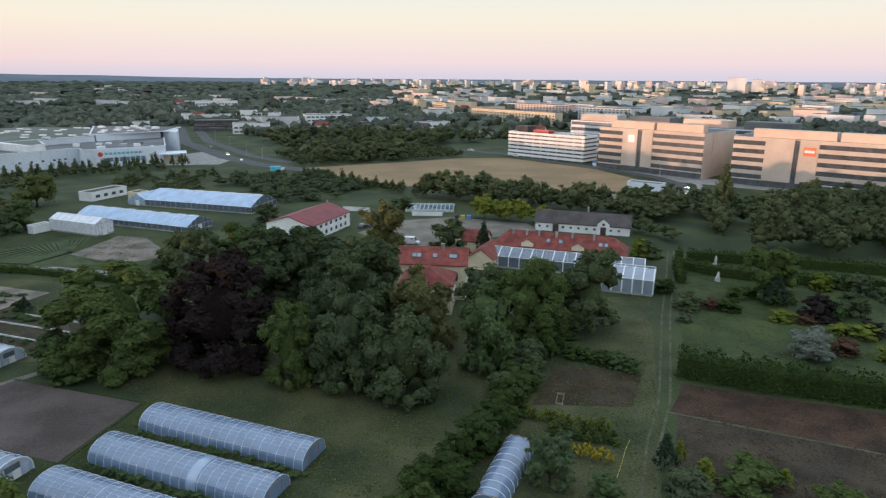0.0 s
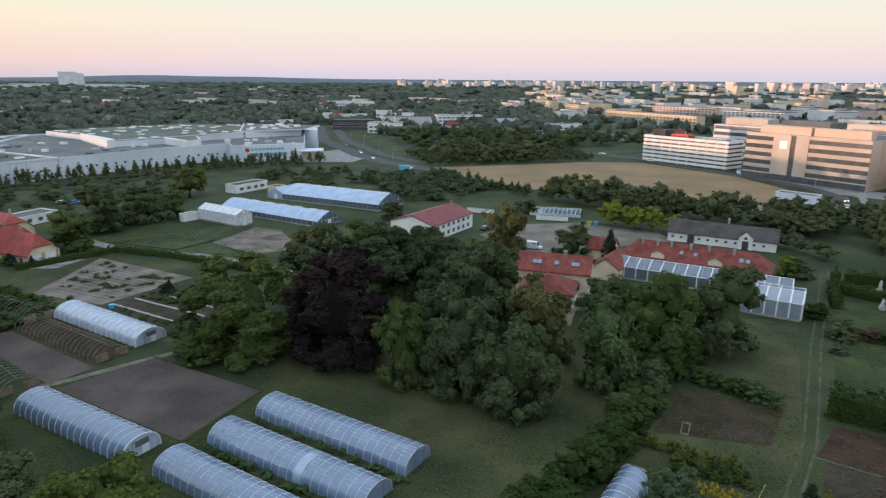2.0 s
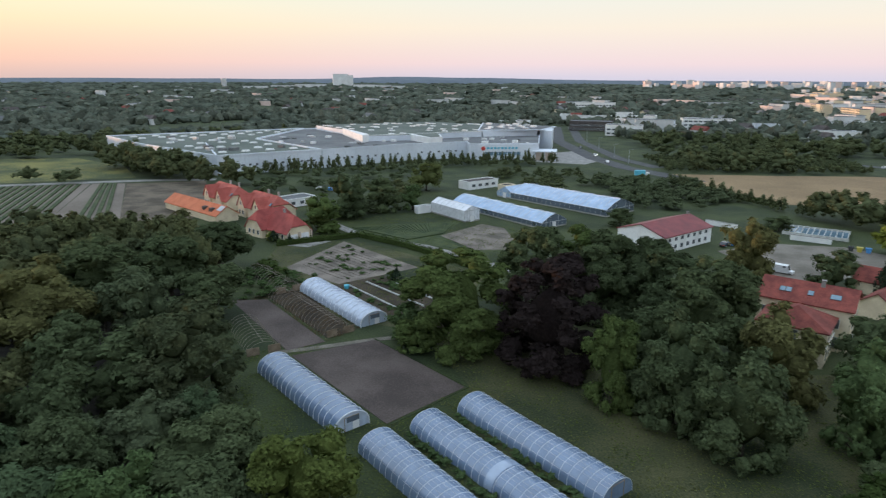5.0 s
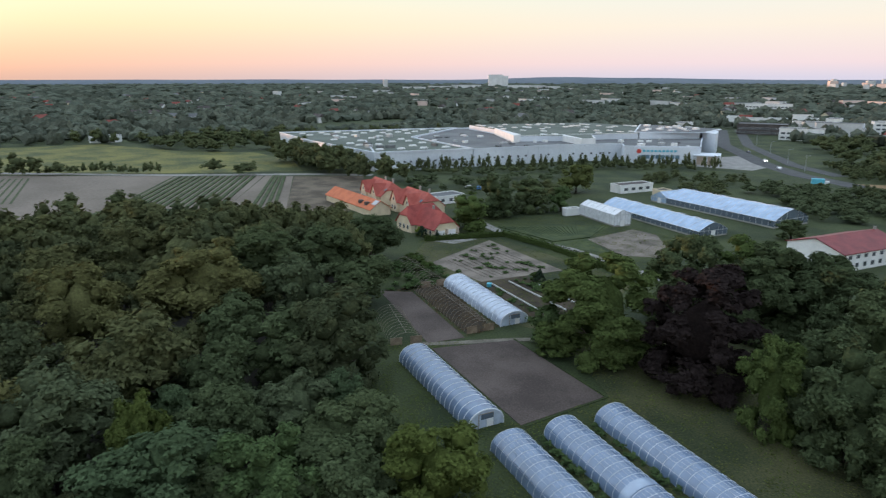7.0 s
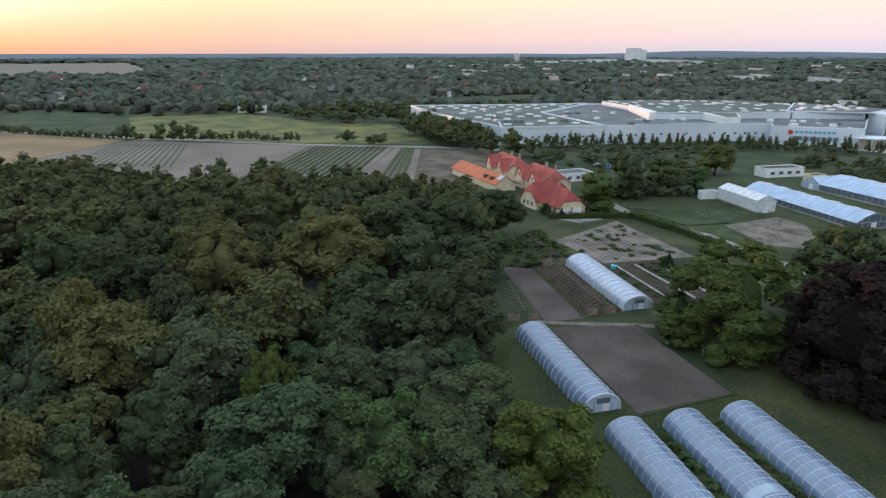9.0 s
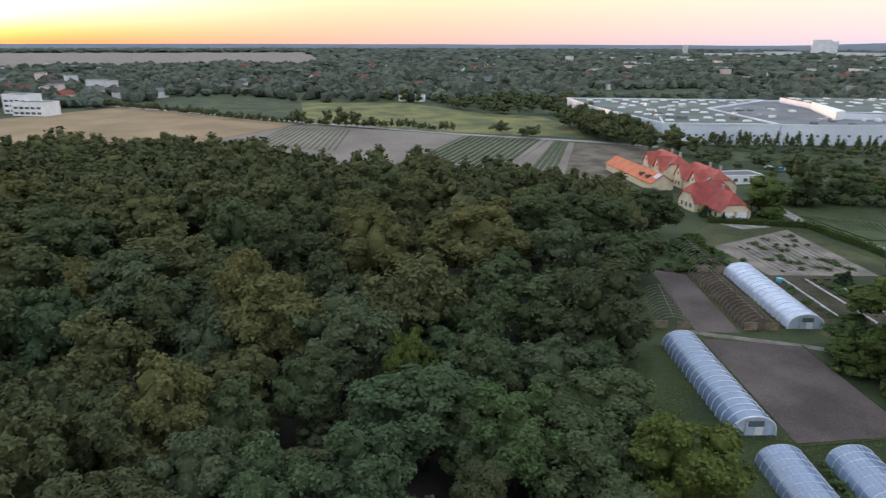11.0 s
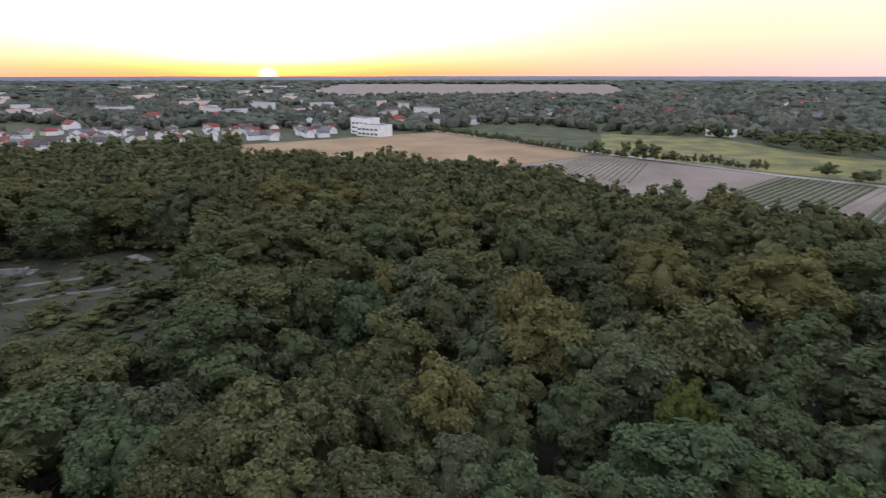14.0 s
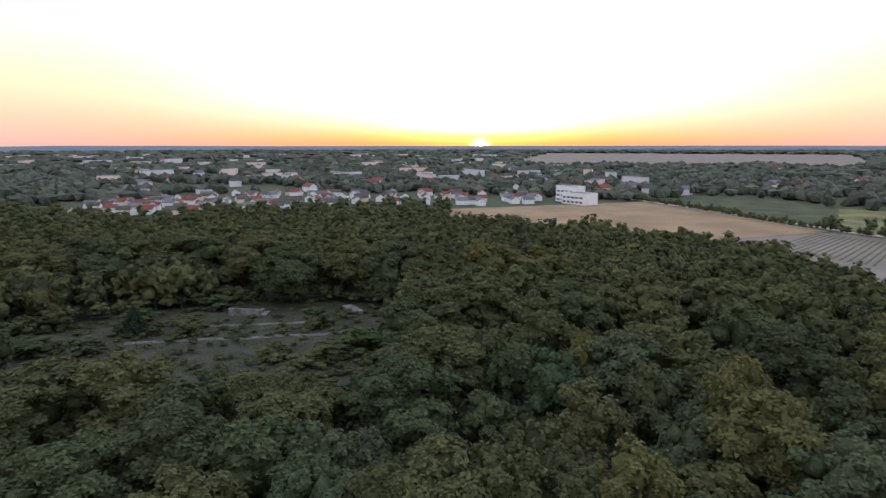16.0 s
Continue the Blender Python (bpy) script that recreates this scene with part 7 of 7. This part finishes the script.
put_wood(wild, "weeds", L_BRIGHT, "fresh green weeds between tunnels and on plots", "weeds")
flowers = [[], [], 0]
for i in range(16):
    add_wood(flowers, 18.6 + (i % 8) * 0.62 + q.uniform(-.2, .2), 76.9 - (i % 8) * 0.2 + (i // 8) * 1.5, q.uniform(1.2, 1.9), 0.36, q.random())
put_wood(flowers, "flower_rows", L_FLOWER, "rows of tall yellow flowers in the bed", "flowers")
rough = [[], [], 0]
fill(rough, CLEARING, 5.2, 1.4, 1.3, "light", 50)
row_of(rough, [(-84, -157), (-119, -152), (-146, -133), (-163, -111), (-168, -85), (-143, -63)], 3.6, 5.0, 2.8, "light", 2.5, 51)
put_wood(rough, "undergrowth", L_WOOD, "low scrub in the clearing of the wood", "shrubs")

# crop rows
def crop_rows(a, b, c, d, n, label, w=0.8, h=0.5, material=None):
    """Rows from edge a-b to edge d-c, as one planted field."""
    s = Shape()
    for i in range(n):
        t = (i + 0.5) / n
        p = Vector(a).lerp(Vector(b), t)
        r = Vector(d).lerp(Vector(c), t)
        s.bar((p.x, p.y, h / 2), (r.x, r.y, h / 2), w, h)
    return tagged(new("crop_rows", s.mesh("crop_rows", material or M_CROP)), label, "crop rows", "", "stuff")


crop_rows((-327, 139), (-300, 169), (-236, 119), (-264, 90), 13, "green vegetable rows in the field", 1.5, 0.5)
crop_rows((-296, 175), (-290, 180), (-220, 134), (-227, 125), 4, "green vegetable rows in the narrow strip", 1.4, 0.5)
crop_rows((-400, 50), (-372, 84), (-300, 62), (-330, 22), 15, "faint green rows in the bare field", 0.9, 0.1)
crop_rows((-138, 169.5), (-112.5, 197), (-107.4, 179), (-112, 166.5), 24, "rows of young nursery plants", 0.7, 0.3)
crop_rows((-120, 128), (-125, 150), (-96, 142), (-103, 124), 12, "pale ridged rows of the nursery plot", 0.5, 0.14, M_SAND)

# clearing in the wood with old foundations
strip("clearing_path", [(-106, -125), (-111.9, -116.3), (-117, -109.5), (-121.2, -101.4), (-126.8, -95), (-131.2, -86.4), (-138, -80)], 2.2, M_GRAVEL, "pale worn gravel path across the clearing", "path", 0.14)
for pts, label in (([(-119, -155), (-123, -148), (-127, -146)], "bare grey patch of rubble ground"), ([(-90, -146), (-96, -139)], "bare grey patch among the scrub"), ([(-126, -118), (-132, -108), (-140, -96)], "worn grey patch beside the path")):
    strip("bare_patch", pts, 2.2, M_GRAVEL, label, "ground", 0.1)
ruin = thing("ruin", "broken concrete foundation walls in the clearing", "ruin", -138, -116, 0, 106)
part("ruin_wall", Shape().box(-4.5, 4.5, -0.3, 0.3, -0.2, 2.2).box(3.6, 4.5, 0.3, 4, -0.2, 1.5), M_RUIN, ruin)
part("ruin_slab", Shape().box(-5, 6, 0.3, 5, -0.2, 0.5), M_RUIN, ruin)
ruin2 = thing("ruin", "low broken concrete slab among scrub", "ruin", -155.5, -91, 0, 55)
part("ruin_slab", Shape().box(-4.4, 4.4, -1.6, 1.6, -0.2, 0.9), M_RUIN, ruin2)
ruin3 = thing("ruin", "small grey concrete remnant between the trees", "ruin", -86.8, -43.6, 0, 70)
part("ruin_wall", Shape().box(-2.2, 2.2, -1.0, 1.0, -0.2, 1.6).box(-1.2, 1.0, -1.6, -1.0, -0.2, 0.7), M_RUIN, ruin3)
pine = tree(-97.1, -110, 13.0, 2.4, "conifer", "mid", 0.55, "", "thin tall pine with a bare trunk")

# ---- small things of the nursery ----
def plank_edge(a, b, label):
    ob = thing("bed_edge", label, "bed edging", 0, 0, 0, 0, "bed edges")
    a, b = Vector((*a, 0.3)), Vector((*b, 0.3))
    part("rail", Shape().bar(a, b, 0.22, 0.3), M_LINE, ob)
    for i in range(7):
        p = a.lerp(b, i / 6)
        part("post", Shape().box(p.x - .1, p.x + .1, p.y - .1, p.y + .1, -0.1, 0.2), M_CONCRETE, ob)


plank_edge((-97.7, 121.2), (-76.5, 114.1), "long pale concrete edging of a garden bed")
plank_edge((-95.9, 125.7), (-74.2, 119.0), "long pale concrete edging of a garden bed")
plank_edge((-89.0, 128.7), (-75.3, 124.2), "shorter pale concrete edging of a garden bed")
tub = thing("water_tub", "light blue plastic water tub", "tub", -97.0, 119.6)
part("tub_body", Shape().tube([(0, 0, 0), (0, 0, 0.9)], [0.55, 0.65], 12), M_CYANPAINT, tub)


def bare_hoops(x, y, turn, length, width, height, gap, label):
    """The bare hoops of an uncovered tunnel."""
    ob = thing("hoop_frame", label, "hoop frame", x, y, 0, turn, "bare hoop frames")
    pts = [(0, -math.cos(math.pi * k / 10) * width / 2, math.sin(math.pi * k / 10) * height) for k in range(11)]
    me = Shape().tube(pts, [0.035] * 11, 4).mesh("hoop", M_RUST)
    n = int(length / gap)
    for i in range(n + 1):
        part("hoop", me, None, ob).matrix_basis = pose(i * gap, 0, 0)
    part("ridge_bar", Shape().bar((0, 0, height), (n * gap, 0, height), 0.06), M_RUST, ob)
    part("end_board", Shape().box(-.06, .06, -width / 2, -0.8, 0, height * .62), M_WOOD, ob)
    part("end_board", Shape().box(-.06, .06, 0.8, width / 2, 0, height * .62), M_WOOD, ob)
    return ob


bare_hoops(-79.2, 97.0, 159.5, 29, 6.0, 2.4, 1.45, "rusty bare tunnel hoops over brown soil")
bare_hoops(-85.0, 82.4, 152, 16, 6.2, 2.4, 1.45, "rusty bare tunnel hoops at the wood's edge")
bare_hoops(-106.5, 110, 159.5, 20, 6.4, 2.6, 1.5, "overgrown bare tunnel hoops among scrub")
field("hoop_soil", [(-80.3, 94.2), (-78.2, 100), (-106, 113), (-108, 105)], M_BROWN, "brown weedy soil under bare hoops", "soil", 0.05)
tunnel(10.8, 78.6, 248, 14, 4.2, 2.2, M_FILM, "small bluish film tunnel beside the hedge row", 1.6, False)
bench = thing("trellis", "small pale wooden trellis lying on the bed", "trellis", 19.2, 93.2, 0, 75)
part("frame_bars", Shape().bar((-1.8, -.5, .25), (1.8, -.5, .25), .12).bar((-1.8, .5, .25), (1.8, .5, .25), .12).bar((-1.7, -.5, .25), (-1.7, .5, .25), .12).bar((1.7, -.5, .25), (1.7, .5, .25), .12), M_WOOD, bench)
part("feet", Shape().box(-1.8, -1.6, -.6, .6, -0.05, .2).box(1.6, 1.8, -.6, .6, -0.05, .2), M_CONCRETE, bench)
hose_curve = Shape().tube([(27.0, 81.1, .12), (26.4, 80.0, .12), (25.6, 78.4, .12), (24.6, 76.0, .12), (23.4, 73.4, .12), (22.4, 71.3, .12)], [0.04] * 6, 5)
hose = thing("hose", "pale yellow green garden hose in the grass", "hose")
part("hose_line", hose_curve, M_YELLOWPAINT, hose)
for x, y, h in ((70.6, 156.0, 2.6), (75.2, 168.8, 3.2)):
    st = Shape().box(-.5, .5, -.5, .5, -0.1, 1.0)
    st.tube([(0, 0, 1.0), (0, 0, 1.5), (0.05, 0, h - .5), (0, 0, h - .2), (0, 0, h)], [0.42, 0.36, 0.3, 0.2, 0.14], 8)
    o = new("statue", st.mesh("statue", M_LINE))
    o.matrix_basis = pose(x, y, 0)
    tagged(o, "pale stone garden statue on a plinth", "statue")

# ---- yard ----
def car(x, y, turn, paint, label, van=False, lights=False):
    """A car or van: body with cabin, windows, four wheels, lamps."""
    ob = thing("van" if van else "car", label, "van" if van else "car", x, y, 0, turn, "parked and waiting vehicles")
    l, w, h = (5.4, 1.95, 2.3) if van else (4.3, 1.75, 1.45)
    prof = [(-l / 2, .35), (l / 2, .35), (l / 2, .85), (l / 2 - .9, 1.05), (l / 2 - 1.5, h), (-l / 2 + .1, h), (-l / 2, .9)] if van else \
        [(-l / 2, .3), (l / 2, .3), (l / 2, .72), (l / 2 - 1.1, .9), (l / 2 - 1.75, h), (-l / 2 + .75, h), (-l / 2 + .1, .95), (-l / 2, .8)]
    n = len(prof)
    s = Shape().add([(px, -w / 2, pz) for px, pz in prof] + [(px, w / 2, pz) for px, pz in prof],
                    [tuple(range(n)), tuple(range(2 * n - 1, n - 1, -1))] + [(i + n, (i + 1) % n + n, (i + 1) % n, i) for i in range(n)])
    part("body", s, paint, ob)
    for side in (-1, 1):
        part("side_window", Shape().box(-l / 2 + (2.9 if van else .95), l / 2 - 1.75, min(side * w / 2, side * (w / 2 + .02)), max(side * w / 2, side * (w / 2 + .02)), h - .55, h - .12), M_GLASS, ob)
    x0, z0, x1, z1 = (l / 2 - .95, 1.1, l / 2 - 1.45, h - .08) if van else (l / 2 - 1.15, .93, l / 2 - 1.7, h - .06)
    part("windscreen", Shape().add([(x0 + .03, -w / 2 + .15, z0), (x0 + .03, w / 2 - .15, z0), (x1 + .03, w / 2 - .2, z1), (x1 + .03, -w / 2 + .2, z1)], [(0, 1, 2, 3)]), M_GLASS, ob)
    for wx in (-l / 2 + .85, l / 2 - .85):
        for wy in (-w / 2 + .1, w / 2 - .1):
            wheel = part("wheel", Shape().tube([(wx, wy - .12, .32), (wx, wy + .12, .32)], [.32, .32], 12), M_TYRE, ob)
            part("rim", Shape().tube([(wx, wy - .13, .32), (wx, wy + .13, .32)], [.18, .18], 8), M_FRAME, wheel)
    for wy in (-w / 2 + .3, w / 2 - .3):
        part("headlight", Shape().box(l / 2, l / 2 + .03, wy - .18, wy + .18, .6, .76), M_LAMP if lights else M_WHITEPAINT, ob)
        part("tail_light", Shape().box(-l / 2 - .03, -l / 2, wy - .15, wy + .15, .65, .82), M_REDPAINT, ob)
    return ob


M_LAMP = bpy.data.materials.new("lit headlamp")
M_LAMP.use_nodes = True
M_LAMP.node_tree.nodes["Principled BSDF"].inputs["Emission Color"].default_value = (1.0, 0.9, 0.7, 1)
M_LAMP.node_tree.nodes["Principled BSDF"].inputs["Emission Strength"].default_value = 12.0
car(-9.6, 191.8, -10, M_WHITEPAINT, "white delivery van parked in the yard", True)
car(-13.8, 187.4, 60, M_WHITEPAINT, "white car parked behind the villa")
car(-27.0, 213.5, 70, M_DARKPAINT, "dark car parked beside the hall")
car(-24.0, 216.5, 70, M_BLUEPAINT, "blue car parked beside the hall")
car(115.4, 300.0, -105, M_DARKPAINT, "dark car on the street with lit headlamps", False, True)
car(109.5, 283.5, -105, M_WHITEPAINT, "white car driving on the street", False, True)
car(-140, 418, -58, M_WHITEPAINT, "white car on the road past the hall", False, True)
car(-165, 458, -58, M_DARKPAINT, "dark car on the road past the hall")
car(-122, 388, 122, M_WHITEPAINT, "white car leaving on the road", False)
car(-198, 219.5, 20, M_WHITEPAINT, "white car parked near the sheds")
car(-193, 221.0, 20, M_BLUEPAINT, "blue car parked near the sheds")
car(48, 421, -45, M_WHITEPAINT, "white car parked at the parking house")
car(20, 452, -30, M_WHITEPAINT, "white car waiting on the street")
truck = thing("box_truck", "white truck with a light blue box", "truck", -88, 340, 0, 25)
part("box", Shape().box(-3.4, 1.8, -1.25, 1.25, 1.0, 3.6), M_CYANPAINT, truck, "light blue cargo box")
part("cab", Shape().box(1.9, 3.8, -1.15, 1.15, 0.6, 2.7), M_WHITEPAINT, truck)
for wx in (-2.4, 2.8):
    for wy in (-1.1, 1.1):
        part("wheel", Shape().tube([(wx, wy - .15, .48), (wx, wy + .15, .48)], [.48, .48], 12), M_TYRE, truck)
for i, m in enumerate((M_DARKPAINT, M_YELLOWPAINT, M_BLUEPAINT)):
    bn = thing("waste_bin", ("dark grey", "yellow", "blue")[i] + " plastic waste bin in the yard", "bin", 5.4 + i * 2.2, 228.2, 0, -5, "waste bins")
    part("bin_body", Shape().add([(-.55, -.6, 0), (.55, -.6, 0), (.55, .6, 0), (-.55, .6, 0), (-.75, -.75, 1.3), (.75, -.75, 1.3), (.75, .75, 1.3), (-.75, .75, 1.3)],
                                 [(3, 2, 1, 0), (0, 1, 5, 4), (1, 2, 6, 5), (2, 3, 7, 6), (3, 0, 4, 7)]), m, bn)
    part("bin_lid", Shape().box(-.8, .8, -.8, .8, 1.3, 1.45), m, bn)
cold = thing("cold_frames", "rows of old glazed cold frames with pale bars", "cold frame", -4.5, 247, 0, -2)
for i in range(12):
    part("frame_bar", Shape().box(-9.2 + i * 1.65, -9.0 + i * 1.65, -6, 6, 0.1, 1.0), M_LINE, cold)
part("bed_glass", Shape().box(-9, 9.1, -5.8, 5.8, 0, 0.5), M_GLASSBLUE, cold)
part("end_rail", Shape().box(-9.4, 9.4, -6.3, -6.0, 0, 1.0), M_LINE, cold)
part("end_rail", Shape().box(-9.4, 9.4, 6.0, 6.3, 0, 1.0), M_LINE, cold)
for a, b in (((-38.2, 242.6), (-27.5, 239.4)), ((-11.2, 233.9), (0.2, 233.5))):
    w = thing("yard_wall", "low white rendered yard wall", "wall")
    part("wall_body", Shape().bar((*a, 0.8), (*b, 0.8), 0.35, 1.7), M_WHITE, w)
    part("coping", Shape().bar((*a, 1.72), (*b, 1.72), 0.5, 0.12), M_CONCRETE, w)


def street_lamp(x, y, turn, h=8.0):
    ob = thing("street_lamp", "slim grey street lamp beside the road", "street lamp", x, y, 0, turn, "street lamps")
    part("pole", Shape().tube([(0, 0, -0.2), (0, 0, h)], [0.12, 0.07], 8), M_FRAME, ob)
    part("arm", Shape().bar((0, 0, h), (1.4, 0, h + .25), 0.08), M_FRAME, ob)
    part("lamp_head", Shape().box(1.1, 1.9, -.15, .15, h + .2, h + .34), M_FRAME, ob)


for x, y, t in ((122, 300, 180), (116, 340, 200), (96, 372, 220), (74, 400, 220), (50, 440, 220), (-128, 420, 20), (-152, 460, 20), (-180, 512, 20), (-110, 392, 20)):
    street_lamp(x, y, t)
for x, y in ((89.2, 375.6), (132.9, 331.0)):
    py = thing("sign_pylon", "small white and blue sign pylon", "sign", x, y, 0, -45)
    part("panel", Shape().box(-1.2, 1.2, -.15, .15, 0.6, 3.2), M_WHITEPAINT, py)
    part("blue_field", Shape().box(-1.2, 1.2, -.2, -.15, 2.0, 3.2), M_BLUEPAINT, py)
    part("foot", Shape().box(-.3, .3, -.1, .1, -0.1, 0.6), M_FRAME, py)
gate = flat_house("gate_house", "low pale shed beside the street", "shed", 95, 296, -35, 16, 7, 3.2, M_CLAD, M_ROOFGREY)
field("gravel_lot", [(66, 274), (84, 292), (104, 296), (102, 276), (84, 266)], M_DUST, "pale gravel lot beside the street", "yard", 0.06)


# ---- tufts of grass and stubble ----
BARE = [SOIL_A, SOIL_B, [(-122, 124), (-127.5, 154), (-92.5, 143.5), (-100.8, 121)], [(-137, 140), (-126, 166), (-72, 158), (-74, 150), (-128, 158)]]


def tufts(poly, n, size, material, label, category, seed, z=0.08):
    q = np.random.RandomState(seed)
    xs, ys = [p[0] for p in poly], [p[1] for p in poly]
    pts = []
    while len(pts) < n:
        x, y = q.uniform(min(xs), max(xs)), q.uniform(min(ys), max(ys))
        if inside(x, y, poly) and not any(inside(x, y, b) for b in BARE) and noise.noise(Vector((x / 4, y / 4, seed))) > q.uniform(-0.5, 0.35):
            pts.append((x, y, z))
    pos = np.array(pts)
    nor = q.normal(size=(n, 3)) * 0.18 + np.array([0, 0, 1.0])
    nor /= np.linalg.norm(nor, axis=1)[:, None]
    quads = leaf_quads(pos, nor, size, q)
    quads[:, 2] = np.maximum(quads[:, 2], 0.03)
    return tagged(new(category.replace(" ", "_"), many(category, quads, 4 * np.arange(n)[:, None] + np.arange(4)[None], material, False)), label, category, "", "stuff")


L_TUFT = foliage("grass tufts", [(0.076, 0.104, 0.028), (0.104, 0.126, 0.037), (0.140, 0.140, 0.056)], 0.1, 0.3, 0.4, cell=0.2)
L_STUBBLE = foliage("stubble tufts", [(0.070, 0.046, 0.026), (0.098, 0.066, 0.038), (0.122, 0.096, 0.054)], 0.1, 0.2, 0.4, cell=0.2)
tufts([(-70, 108), (-47, 92), (-42, 82), (-15, 66), (26, 64), (37, 100), (50, 145), (20, 140), (-10, 120), (-45, 130)], 20000, 0.26, L_TUFT, "rough uneven grass tufts of the park lawn", "grass", 3)
tufts([(48, 118), (64, 168), (118, 158), (140, 120), (72, 93), (42, 103)], 16000, 0.28, L_TUFT, "rough grass tufts of the garden lawn", "grass", 4)
tufts([(41, 98), (118, 72), (110, 42), (36, 56), (27, 65)], 15000, 0.24, L_STUBBLE, "dry brown stubble of the field", "stubble", 5)
tufts([(20.7, 106), (35.2, 102.5), (30.3, 91), (14.5, 91.5)], 2600, 0.22, L_STUBBLE, "dry weeds on the garden bed", "stubble", 6)
tufts([(-113, 98.5), (-107, 121), (-77, 112), (-79, 93)], 5000, 0.26, L_STUBBLE, "dry weeds between the bare hoops", "stubble", 7)
tufts([(-92, 70), (-83, 90), (-45, 92), (-14, 78), (-24, 52), (-52, 60)], 8000, 0.24, L_TUFT, "grass tufts round the tunnels", "grass", 8)
tufts(CLEARING, 9000, 0.5, L_TUFT, "rank grass and weeds of the clearing", "grass", 10, 0.12)
tufts([(-160, 155), (-130, 210), (-60, 190), (-66, 112), (-120, 116)], 14000, 0.3, L_TUFT, "grass tufts of the nursery", "grass", 9)
